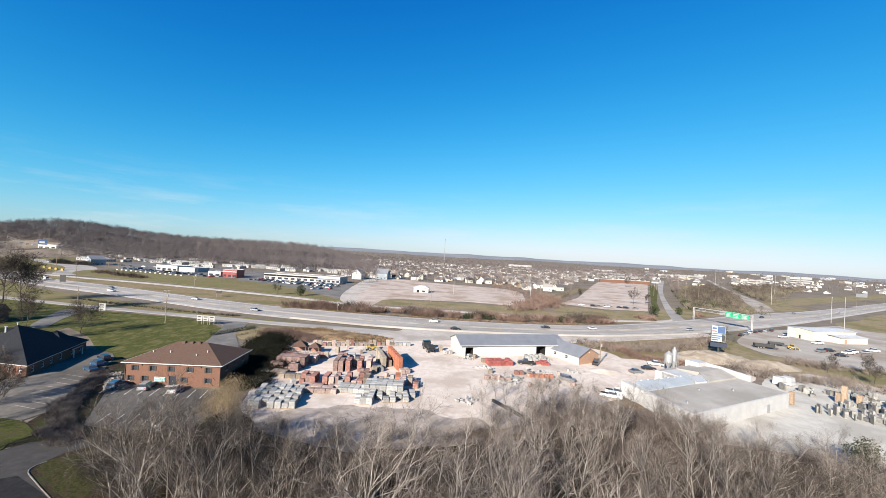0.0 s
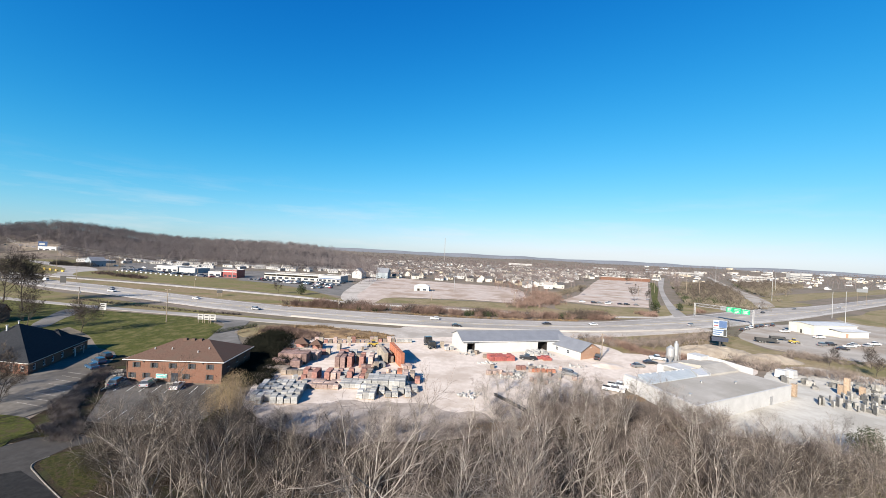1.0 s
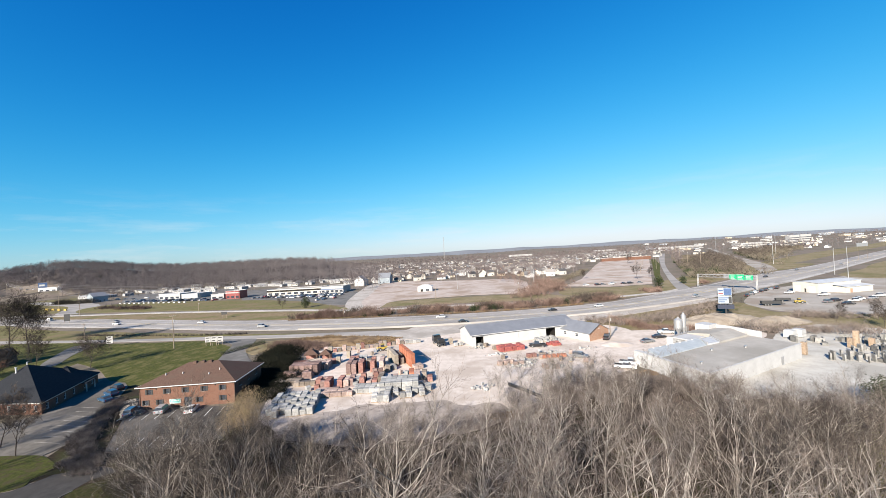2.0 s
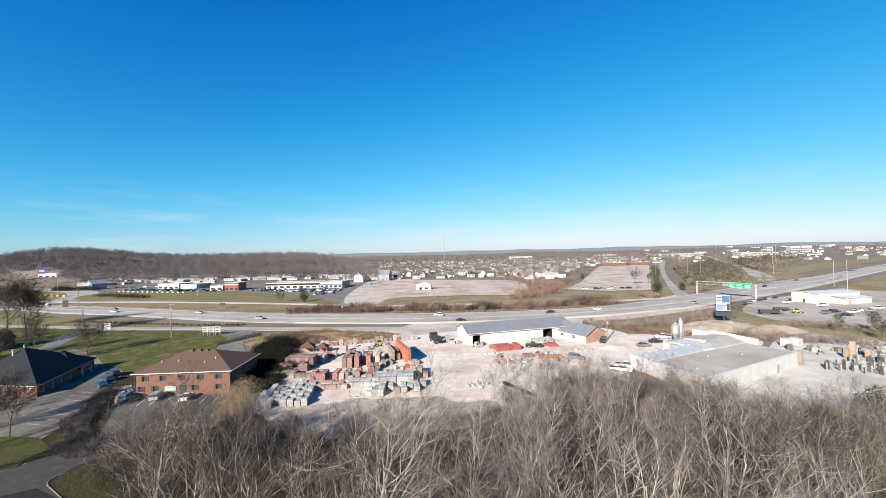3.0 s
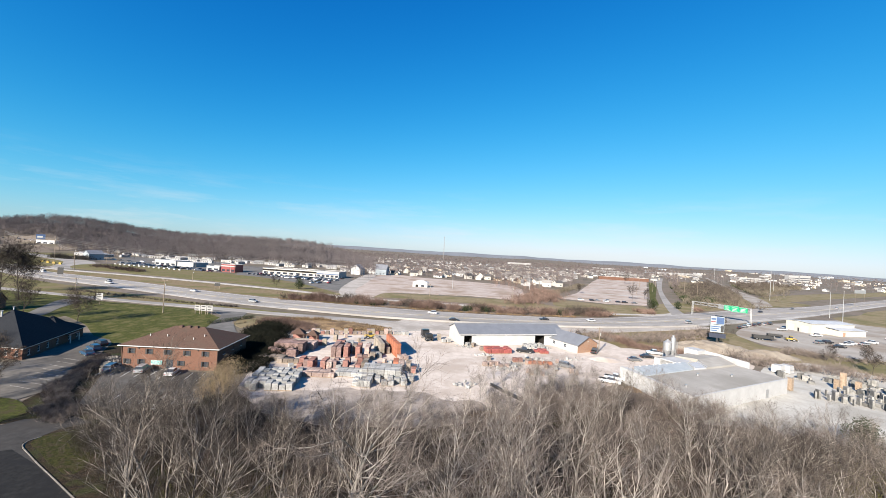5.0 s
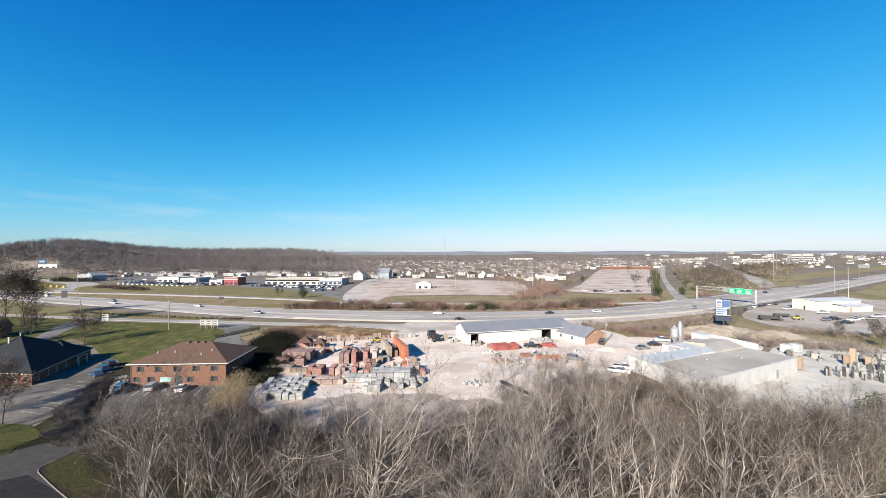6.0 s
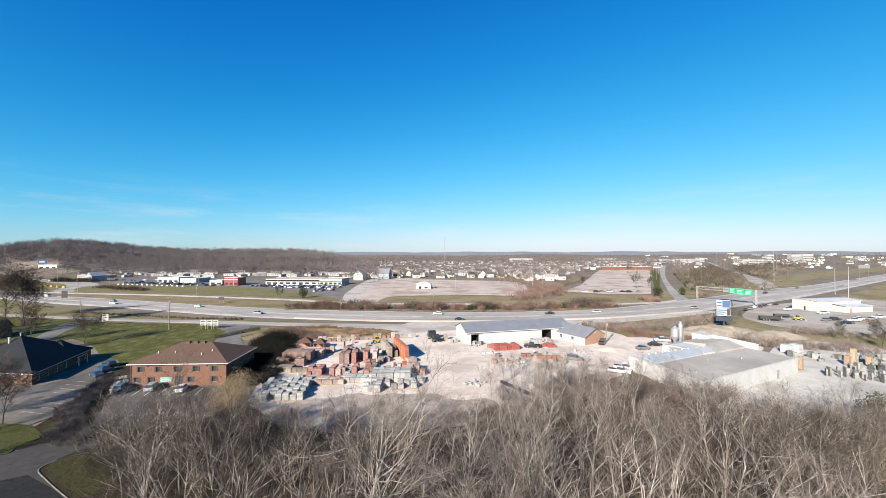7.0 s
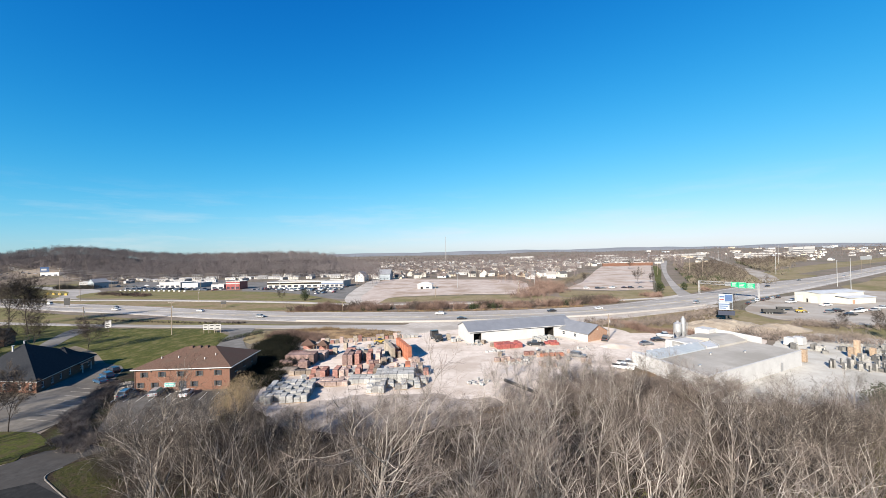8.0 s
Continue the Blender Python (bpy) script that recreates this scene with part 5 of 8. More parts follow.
for k in range(95):
    x, y = rng.uniform(-48, 102), rng.uniform(54, 98)
    edge = 76 if x < 5 else 81 if x < 24 else 97 if x < 56 else 82 - (x - 60) * 0.35
    if y > edge or (x < -38 and y > 68) or (-30 < x < 8 and y > 68):
        continue
    plant("brush_shrub", SHRUBS, k, x, y, rng.uniform(0.5, 0.95), "bare brown brush under the trees", "brush under the trees", rng.uniform(0, 360), 1.2)
for k, (x, y, s) in enumerate(((-44.5, 56, 0.72), (-40, 59, 0.66), (-36, 53, 0.8), (-47.5, 60.5, 0.56), (-34.5, 60, 0.62), (-42.5, 64, 0.5), (-30, 51, 0.82), (-50, 64.5, 0.46), (-38.5, 66, 0.46), (-46, 67, 0.42), (-33, 47, 0.85))):
    plant("bare_tree", TREES, 2 * k + 1, x, y, s, "dark bare tree between the driveway and the lot", WOODS, 97 * k)
# unseen trees beside the camera's stand, added for long shadows over the clinic's lot
for k, (x, y, s) in enumerate(((-92, 57, 1.0), (-101, 66, 0.95), (-84, 49, 1.0), (-112, 74, 0.9), (-120, 84, 0.9), (-185, 128, 1.1), (-172, 118, 1.1), (-167, 131, 1.0), (-200, 142, 1.2), (-158, 108, 1.0), (-188, 146, 1.1))):
    plant("bare_tree", TREES if x > -130 else MIDTREES, k, x, y, s, "tall bare tree out of view beside the clinic's lot", "bare trees beside the clinic", 40 * k)
for k in range(34):
    x, y = rng.uniform(26, 62), rng.uniform(80, 99)
    if y > 97 - max(0, x - 38) * 0.75:
        continue
    plant("brush_shrub", SHRUBS, k, x, y, rng.uniform(0.6, 1.0), "bare pinkish-grey brush beside the warehouse", "brush beside the warehouse", rng.uniform(0, 360), 1.25)
for k, (x, y, s) in enumerate(((-34, 68, 0.5), (-27, 66, 0.45), (-36, 66, 0.5), (-22, 63, 0.46), (-16, 66, 0.42), (-10, 64, 0.45), (-4, 67, 0.4), (2, 65, 0.45), (-30, 61, 0.5), (6, 70, 0.42), (45, 88, 0.6), (50, 86, 0.55), (39, 90, 0.5), (58, 78, 0.44), (53, 80, 0.46), (64, 73, 0.46))):
    plant("bare_tree", PALETREES if k % 2 else TREES, k + 2, x, y, s, "slender bare tree reaching over the yard's edge", WOODS, 83 * k)
for k in range(26):
    x = rng.uniform(58, 108)
    y = rng.uniform(54, 80 - (x - 60) * 0.33)
    plant("bare_tree", PALETREES if k % 4 else TREES, k, x, y, rng.uniform(0.5, 0.66) * (1 if y < 62 else 0.72), "bare deciduous tree before the stone yard", WOODS, rng.uniform(0, 360))
for k in range(64):
    t = rng.random()
    if k % 2:
        x = -42 + 78 * t
        y = (82 - (x + 42) * 0.41 if x < -25 else 75 if x < 0 else 75 + x * 0.36) + rng.uniform(-3.5, 1.0)
    else:
        x = 60 + 50 * t
        y = 82 - (x - 60) * 0.38 + rng.uniform(-7, 1.0)
    plant("brush_shrub", SHRUBS, k, x, y, rng.uniform(0.4, 0.75), "bare grey-brown brush along the yard's edge", "brush along the yard", rng.uniform(0, 360), 1.2)
PALESHRUBS = []
for trunk_, crown_ in SHRUBS:
    trunk_, crown_ = trunk_.copy(), crown_.copy()
    trunk_.materials[0] = crown_.materials[0] = M_PALETWIG
    PALESHRUBS.append((trunk_, crown_))
for k in range(46):
    x = rng.uniform(12, 62)
    y = rng.uniform(80 + (x - 12) * 0.12, 88 + (x - 12) * 0.22 if x < 42 else 95 - (x - 42) * 0.6)
    plant("brush_shrub", PALESHRUBS, k, x, y, rng.uniform(0.5, 0.9), "bare pale pinkish brush beside the yard", "brush beside the warehouse", rng.uniform(0, 360), 1.25)


# single trees that stand apart
for x, y, s, v, lab in ((-118, 88, 0.7, 3, "bare tree beside the clinic lot"), (-140, 118, 0.8, 1, "bare tree behind the clinic"), (-150, 140, 0.75, 4, "bare tree on the lawn"), (-104, 80, 0.55, 2, "bare tree beside the clinic lot"), (126, 172, 0.62, 4, "bare pale tree by the billboard"), (-205, 160, 0.8, 0, "bare tree beside the houses"), (15, 97, 0.42, 3, "small bare tree in the yard"), (24, 92, 0.55, 0, "pale bare tree at the yard's edge"), (19, 103, 0.36, 6, "small bare tree in the yard"), (-4, 74, 0.4, 8, "small bare tree at the yard's edge"), (179.5, 358, 0.82, 2, "round bare tree on the pinkish lot"), (300, 628, 0.95, 3, "round bare tree on the pinkish lot"), (141, 392, 0.55, 1, "small bare tree at the lot's edge"), (198, 372, 0.55, 5, "small bare tree beside the side road"), (-120, 284, 0.5, 1, "bare tree beside the service road"), (72, 76, 0.34, 4, "small bare tree before the warehouse")):
    plant("bare_tree", TREES if y < 106 else MIDTREES, v, x, y, s, lab, "", x * 7 % 360)
for k, x, y, tall_, lab in ((0, -190, 175.3, 28, "large bare tree with a dense oval crown on the lawn"), (1, -222, 195.7, 30, "large bare tree with a dense crown beside the houses"), (2, -132, 142, 14, "round bare tree with a wide crown on the lawn")):
    plant("bare_tree", [t[:2] for t in LAWNTREES], k, x, y, tall_ / LAWNTREES[k][2], lab, "", 80 * k)
for k, (x, y, s) in enumerate(((11, 88, 0.4), (16, 90, 0.5), (21, 88, 0.55), (26, 95, 0.5), (30, 97, 0.55), (34, 95, 0.5), (13, 101, 0.35), (22, 104, 0.36), (28, 104, 0.4), (8, 84, 0.42), (-9, 76, 0.35), (33, 88, 0.55), (17, 84, 0.5))):
    plant("bare_tree", PALETREES, k, x, y, s, "slender pale bare tree at the yard's edge", "bare trees at the yard", 51 * k)


ROAD_LINES = [[p.lerp(q, 0.5) for p, q in zip(spline(u, 8), spline(v, 8))] for u, v in ((RL, RR), (SL, SR))]


def on_road(x, y):
    """Whether a place lies on the slip road or the side road."""
    for ln in ROAD_LINES:
        for p, q in zip(ln, ln[1:]):
            d = q - p
            t = min(max(((x - p.x) * d.x + (y - p.y) * d.y) / d.length_squared, 0), 1)
            if math.hypot(x - p.x - d.x * t, y - p.y - d.y * t) < 15:
                return True
    return False


def in_lot(x, y):
    """Whether a place lies on the pinkish lot or its edge."""
    return 300 < y < 755 and 103 + (y - 331) * 0.47 - 12 < x < 168 + (y - 311) * 0.535 + 10


def scrub(name, mat, count, where, tall, label, seed, width=0.05, twig=14, spread=0.55, clump=0):
    """A mass of bare scrub that nobody could count: fans of thin stems."""
    r = random.Random(seed)
    g = Geo()
    done = 0
    while done < count:
        p = where(r)
        if p is None or on_road(*p):
            continue
        if clump and noise.noise((p[0] / clump, p[1] / clump, seed + 0.5)) < -0.06:
            continue
        done += 1
        x, y = p
        z = height(x, y)
        h = tall * r.uniform(0.6, 1.1) * (0.85 + 0.6 * noise.noise((x / 11, y / 11, seed)))
        for k in range(twig):
            w = r.random() * 6.283
            b0 = Vector((x + r.gauss(0, 0.2 * h), y + r.gauss(0, 0.2 * h), z + r.random() * 0.45 * h))
            d = Vector((math.cos(w) * spread, math.sin(w) * spread, r.uniform(0.35, 1.1))).normalized()
            g.spike(b0, b0 + d * h * r.uniform(0.35, 0.7), width * r.uniform(0.7, 1.4))
    return structure(name, g, mat, label, "scrub", "stuff")


def strip(line, wide):
    """Picks places along a plan line."""
    ps = spline(line, 5)

    def pick(r):
        i = r.randrange(len(ps) - 1)
        q = ps[i].lerp(ps[i + 1], r.random())
        return q.x + r.gauss(0, wide * 0.4), q.y + r.uniform(-wide, wide)
    return pick


def wood_floor(r):
    x, y = r.uniform(-56, 104), r.uniform(24, 92)
    edge = 68 if -32 < x < 6 else 74 if x < 6 else 80 if x < 24 else 92 if x < 56 else 80 - (x - 60) * 0.36
    if y > edge or y < 45.0 + max(0.0, -34 - x) * 0.68 and x < -28 or (x < -50 and y > 69) or abs(x) > 20 + y * 1.35:
        return None
    return x, y


def wood_front(r):
    x, y = r.uniform(-42, 80), r.uniform(22, 52)
    return None if x < -0.72 * y + 1 or abs(x) > 20 + y * 1.35 else (x, y)


def side_of(pick, left):
    return lambda r: (lambda p: p if p and (p[0] < 2) == left else None)(pick(r))


# The left half takes the darker twig colour to deepen its shade.
scrub("wood_undergrowth", M_TWIG, 1500, side_of(wood_floor, True), 4.2, "tangled bare saplings and brush, darkened for the shade under the trees", 80, 0.014, 22, 0.32)
scrub("wood_undergrowth", M_BRUSH, 1200, side_of(wood_floor, False), 4.4, "tangled bare brown saplings and brush under the trees", 81, 0.014, 22, 0.32)
scrub("wood_edge_brush", M_BRUSH, 700, strip([(-40, 76), (-28, 70), (-16, 68), (-4, 69.5), (8, 75.5), (16, 80)], 4.5), 2.2, "low bare brown brush at the wood's edge", 85, 0.016, 22, 0.6)
scrub("wood_undergrowth", M_PALETWIG, 1000, wood_floor, 5.6, "pale grey bare saplings under the trees", 82, 0.014, 16, 0.3, clump=12)
scrub("wood_undergrowth", M_OLIVELEAF, 330, wood_front, 1.8, "olive-green weeds and vines on the wood's floor", 83, 0.03, 26, 0.8, clump=7)
scrub("wood_undergrowth", M_HEDGE, 420, wood_floor, 3.4, "reddish-brown brambles under the trees", 84, 0.014, 24, 0.7, clump=10)
scrub("highway_hedge", M_HEDGE, 1100, strip([(-92, 233), (-60, 232), (-12, 226), (35, 226), (80, 232), (104, 240)], 5.5), 6.5, "tangled red-brown bare hedge along the highway", 3, 0.085, 17, clump=9)
scrub("highway_hedge", M_TWIG, 330, strip([(-92, 233), (-60, 233), (-12, 228), (35, 228), (80, 234), (104, 242)], 4), 7.5, "grey bare saplings in the highway hedge", 43, 0.08, 16, clump=14)
scrub("highway_hedge", M_EVERGREEN, 70, strip([(-92, 233), (-12, 226), (80, 232)], 4), 4.5, "dark evergreen scrub in the highway hedge", 41, 0.2, 26, clump=12)
scrub("highway_hedge", M_STRAW, 420, strip([(-92, 226), (-60, 223.5), (-12, 218.5), (35, 218), (80, 224)], 1.6), 1.5, "tall straw grass at the highway's edge", 4, 0.06, 12)
scrub("lot_brush", M_HEDGE, 420, strip([(56, 275), (75, 300), (88, 320), (95, 352), (100, 380)], 16), 6.5, "red-brown thicket beside the empty lot", 5, 0.1, 16)
scrub("bank_brush", M_BRUSH, 330, strip([(66, 172), (80, 166), (100, 172), (118, 180), (140, 198)], 7), 4.5, "bare brown brush on the bank behind the yard", 6, 0.06, 16)
scrub("bank_brush", M_HEDGE, 330, strip([(74, 172), (77, 162), (80, 153), (86, 147), (92, 146)], 3.5), 3.6, "bare pinkish brush beside the yard office", 16, 0.05, 16)
scrub("depot_brush", M_BRUSH, 330, strip([(112, 142), (130, 132), (150, 122), (165, 108)], 6), 4.5, "bare brown brush below the depot lot", 7, 0.05, 16)
scrub("verge_brush", M_BRUSH, 240, strip([(-205, 216), (-160, 203), (-120, 194), (-100, 192)], 1.6), 1.6, "low bare brush along the frontage road", 8, 0.04, 14)
scrub("bank_hedge", M_PALETWIG, 620, strip([(-88, 101), (-84, 93.5), (-80, 85.6), (-77, 80), (-70, 72), (-64, 68)], 2.4), 2.3, "rounded dark brown hedge on the bank between the lots", 33, 0.03, 26)
scrub("yard_brush", M_SHADEDIVY, 1300, strip([(-63, 149), (-60, 134), (-56, 120), (-52, 108), (-50, 101)], 7), 4.2, "dense evergreen brush beside the office, darkened for its shade", 29, 0.075, 30, 0.8)
scrub("yard_brush", M_HEDGE, 300, strip([(-71, 157), (-64, 156), (-57, 154), (-50, 150)], 4.5), 4.2, "tall red-brown brush above the yard", 30, 0.05, 22)
scrub("yard_brush", M_BRUSH, 110, strip([(-60, 148), (-53, 136), (-49, 122), (-47, 110), (-46, 100)], 3), 2.4, "dense dark brush between the office and the yard", 9, 0.045, 18)
scrub("yard_brush", M_STRAW, 1100, strip([(-66, 162), (-56, 165), (-45, 163), (-32, 159), (-22, 156)], 6.5), 1.9, "dry straw brush above the yard", 10, 0.04, 16)
scrub("slip_brush", M_SCRUB, 1300, strip([(235, 350), (300, 430), (400, 600), (470, 720)], 38), 8.0, "scrubby bare wood between the roads", 12, 0.16, 14)
scrub("slip_brush", M_EVERGREEN, 420, strip([(235, 360), (290, 440), (370, 560)], 26), 6.0, "dark green scrub among the bare brush", 17, 0.35, 16, clump=30)
scrub("field_brush", M_EVERGREEN, 200, strip([(335, 462), (440, 575), (610, 740)], 34), 7.0, "dark green scrub among the bare wood", 27, 0.45, 16, clump=40)
scrub("field_brush", M_SCRUB, 1500, strip([(330, 452), (440, 568), (610, 738), (790, 885)], 40), 10.0, "bare wood along the far side of the highway", 13, 0.22, 14)
scrub("side_brush", M_HEDGE, 200, strip([(140, 262), (160, 272), (175, 285), (200, 300)], 7), 3.6, "red-brown brush by the side road", 14, 0.08, 14)
scrub("hill_brush", M_SCRUB, 120, strip([(-455, 455), (-430, 452), (-410, 450)], 8), 8.0, "dark bare thicket below the hill", 18, 0.14, 20)
scrub("lot_edge_brush", M_SCRUB, 260, strip([(92, 340), (115, 380), (150, 440), (190, 520)], 7), 5.0, "dark bare hedge beside the pinkish lot", 19, 0.1, 18)
scrub("left_brush", M_HEDGE, 160, strip([(-330, 372), (-290, 352), (-265, 344)], 6), 5, "red-brown brush beside the service road", 15, 0.1, 14)


def far_trees(name, count, where, low, high, label, seed, mat=None, twig=26, fine=1.0):
    """Distant bare trees: a trunk and a crown of fine spikes each, in one mass."""
    r = random.Random(seed)
    g = Geo()
    done = 0
    while done < count:
        p = where(r)
        if p is None:
            continue
        done += 1
        x, y = p
        z = height(x, y)
        h = r.uniform(low, high)
        wd = max(0.1, math.hypot(x, y) * 0.00033) * fine
        g.tube([(x, y, z - 0.5), (x, y, z + h * 0.45), (x, y, z + h * 0.8)], [h * 0.011, h * 0.008, 0.05], 3)
        wide_ = r.uniform(0.26, 0.4)
        for k in range(twig):
            d = Vector((r.gauss(0, 1), r.gauss(0, 1), r.gauss(0.25, 0.9))).normalized()
            q = r.random() ** 0.45
            lump = 1 + 0.3 * noise.noise((d.x * 1.7 + x, d.y * 1.7 + y, d.z * 1.7))
            o = Vector((x + d.x * wide_ * h * q * lump, y + d.y * wide_ * h * q * lump, z + h * (0.6 + 0.36 * d.z * q * lump)))
            d = (d + Vector((r.gauss(0, 0.8), r.gauss(0, 0.8), 0.25 + r.gauss(0, 0.6)))).normalized()
            g.spike(o - d * h * 0.07, o + d * h * r.uniform(0.03, 0.07), wd * r.uniform(0.6, 1.2))
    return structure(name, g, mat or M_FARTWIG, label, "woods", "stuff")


def hill_woods(r):
    y = 585 + 320 * r.random() ** 1.1
    x = r.uniform(-1.28 * y, -0.17 * y)
    if y < 650 and -1.16 < x / y < -0.99:
        return None
    if x > -0.3 * y and r.random() < 0.35:
        return None
    return x, y


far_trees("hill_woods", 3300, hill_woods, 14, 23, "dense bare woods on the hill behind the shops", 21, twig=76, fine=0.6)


def among_houses(r):
    y = 480 + 1500 * r.random() ** 1.6
    x = r.uniform(-0.26, 0.62) * y
    if in_lot(x, y) or on_road(x, y):
        return None
    if -80 < x < 80 and y < 500:
        return None
    return x, y


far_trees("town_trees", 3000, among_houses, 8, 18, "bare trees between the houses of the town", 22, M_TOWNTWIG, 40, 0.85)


def plain_woods(r):
    y = 850 + 2100 * r.random() ** 1.3
    x = r.uniform(-0.6, 1.3) * y
    return x, y


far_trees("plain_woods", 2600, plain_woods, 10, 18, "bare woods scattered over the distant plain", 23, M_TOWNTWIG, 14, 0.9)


def behind_shops(r):
    y = r.uniform(470, 780)
    return r.uniform(-0.95, -0.18) * y, y


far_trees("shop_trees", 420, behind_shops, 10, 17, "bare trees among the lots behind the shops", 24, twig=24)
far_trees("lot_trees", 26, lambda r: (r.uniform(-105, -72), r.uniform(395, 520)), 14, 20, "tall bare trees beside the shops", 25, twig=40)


# ---------- distant town ----------
HOUSE_WALLS = [M_TRIM, M_PALESIDING, material("blue_grey_siding", (0.24, 0.27, 0.3), (0.31, 0.34, 0.37), 1.0, 0.8), M_TRIM, M_TRIM, material("tan_siding", (0.35, 0.3, 0.22), (0.42, 0.36, 0.28), 1.0, 0.8)]
HOUSE_ROOFS = [material("faded_brown_shingles", (0.105, 0.085, 0.077), (0.155, 0.128, 0.117), 1.0, 0.9), material("dark_grey_shingles", (0.055, 0.054, 0.055), (0.09, 0.088, 0.089), 1.0, 0.9), material("grey_shingles", (0.1, 0.097, 0.094), (0.15, 0.146, 0.142), 1.0, 0.9), material("pale_shingles", (0.18, 0.17, 0.158), (0.25, 0.235, 0.215), 1.0, 0.9)]
names = ["white-sided house with a brown roof", "pale-sided house with a dark roof", "blue-grey house with a grey roof", "tall white house with a pale roof", "white-sided house with a grey roof", "tan-sided house with a dark roof"]
protos = []
for k in range(6):
    w, d, h = (11, 9, 12, 10, 13, 9)[k], (8, 7, 8, 8, 8, 7)[k], (3.0, 4.8, 3.0, 5.0, 3.0, 3.0)[k]
    protos.append((HOUSE_WALLS[k], HOUSE_ROOFS[(0, 1, 2, 3, 2, 1)[k]], w, d, h, h + d * 0.36, names[k]))


def town_house(proto, x, y, turn):
    wall, roof, w, d, h, r, label = proto
    b = thing("house", pose(x, y, height(x, y), 0, 0, turn), label, "house", "houses of the town")
    g = Geo().quadface((0, 0, 0), (w, 0, 0), (w, 0, h), (0, 0, h)).quadface((w, d, 0), (0, d, 0), (0, d, h), (w, d, h))
    g.quadface((0, d, 0), (0, 0, 0), (0, 0, h), (0, d / 2, r), (0, d, h)).quadface((w, 0, 0), (w, d, 0), (w, d, h), (w, d / 2, r), (w, 0, h))
    part("wall", g, wall, b)
    part("roof", gable_roof(w, d, h, r, 0.5, 0.2), roof, b)
    for x0 in (w * 0.62,):
        part("window", Geo().box(x0, -0.06, 1.0, x0 + 1.5, -0.003, 2.3), M_GLASS, b)
    part("chimney", Geo().box(w * 0.3, d * 0.55, r - 1.2, w * 0.3 + 0.7, d * 0.55 + 0.7, r + 0.9), M_BRICK2, b)
    return b


rng = random.Random(31)
first = {}
taken = []
far_houses = []
while len(taken) < 600:
    y = 450 + 900 * rng.random() ** 1.3
    x = rng.uniform(-0.2, 0.52) * y
    if y < 505 and x < 90:
        continue
    if in_lot(x, y) or in_lot(x + 14, y) or on_road(x, y) or (x > 60 and y < 440):
        continue
    if min([math.hypot(x - a0, y - b0) for a0, b0 in taken] + [99]) < 15:
        continue
    taken.append((x, y))
    k = rng.randrange(6)
    turn = rng.choice((0, 90, 12, 102, -15)) + rng.uniform(-4, 4)
    if y > 740:
        far_houses.append((k, x, y, turn))
    elif k not in first:
        first[k] = town_house(protos[k], x, y, turn)
    else:
        copy_thing(first[k], pose(x, y, height(x, y), 0, 0, turn))

# mobile homes behind the shops
def mobile_home(x, y, turn, mat, label):
    b = thing("mobile_home", pose(x, y, height(x, y), 0, 0, turn), label, "mobile home", "mobile homes")
    part("body", Geo().box(-7, -2, 0.5, 7, 2, 3.3), mat, b)
    part("roof", gable_roof(14, 4, 3.3, 3.9, 0.15, 0.1), M_OFFWHITE, b).location = (-7, -2, 0)
    part("skirting", Geo().box(-6.9, -1.9, 0, 6.9, 1.9, 0.5), M_STEEL, b)
    for x0 in (-5.0, 0.8, 4.2):
        part("window", Geo().box(x0, -2.06, 1.5, x0 + 1.2, -2.003, 2.5), M_GLASS, b)
    part("door", Geo().box(-2.0, -2.06, 0.5, -1.1, -2.003, 2.6), M_SHUTTER, b)
    return b


mh = [mobile_home(-300, 585, 10, M_OFFWHITE, "white mobile home with a pale roof"), mobile_home(-280, 596, 25, HOUSE_WALLS[1], "cream mobile home with a pale roof")]
for k in range(64):
    x = -520 + 6.3 * k + rng.uniform(-3, 3)
    y = 520 + rng.uniform(0, 85) + (20 if k % 2 else 0)
    copy_thing(mh[k % 2], pose(x, y, height(x, y), 0, 0, rng.choice((0, 80, 20)) + rng.uniform(-8, 8)))

# big pale buildings far away
for x, y, w, d, h, turn, lab in ((1358, 1480, 38, 18, 24, 0, "tall white hotel block far away"), (1412, 1490, 42, 18, 25, 0, "tall white hotel block far away"), (270, 1330, 78, 30, 13, -5, "white institutional building far away"), (860, 1330, 110, 50, 10, 8, "long white industrial hall far away"), (1040, 1280, 90, 50, 9, -6, "long white industrial hall far away"), (480, 1050, 70, 30, 9, 20, "pale industrial hall beyond the houses"), (600, 1400, 70, 40, 11, 0, "white hall beyond the houses"), (420, 860, 60, 26, 9, 15, "pale school-like hall beyond the lot")):
    simple_block("distant_hall", x - w / 2, y, turn, w, d, h, M_OFFWHITE, M_FLATROOF, lab, "building", [(h * 0.35, h * 0.5, M_DARK)] if h < 20 else [(h * 0.25, h * 0.35, M_GLASS), (h * 0.55, h * 0.65, M_GLASS)], 0)
for k in range(30):
    y = 950 + 1700 * rng.random()
    x = rng.uniform(0.5, 1.2) * y
    w = rng.uniform(16, 42)
    simple_block("distant_hall", x, y, rng.uniform(-15, 15), w, rng.uniform(18, 40), rng.uniform(5, 10), (M_PALESIDING, HOUSE_WALLS[2], M_WHITE, HOUSE_WALLS[5])[k % 4], (M_GREYROOF, M_FLATROOF)[k % 2], "pale commercial hall on the distant plain", "building", [], 0)
for k in range(110):
    y = 760 + 1100 * rng.random()
    x = rng.uniform(0.56, 1.2) * y
    far_houses.append((rng.randrange(6), x, y, rng.uniform(0, 180)))
gw = Geo()
slots, index = [], []
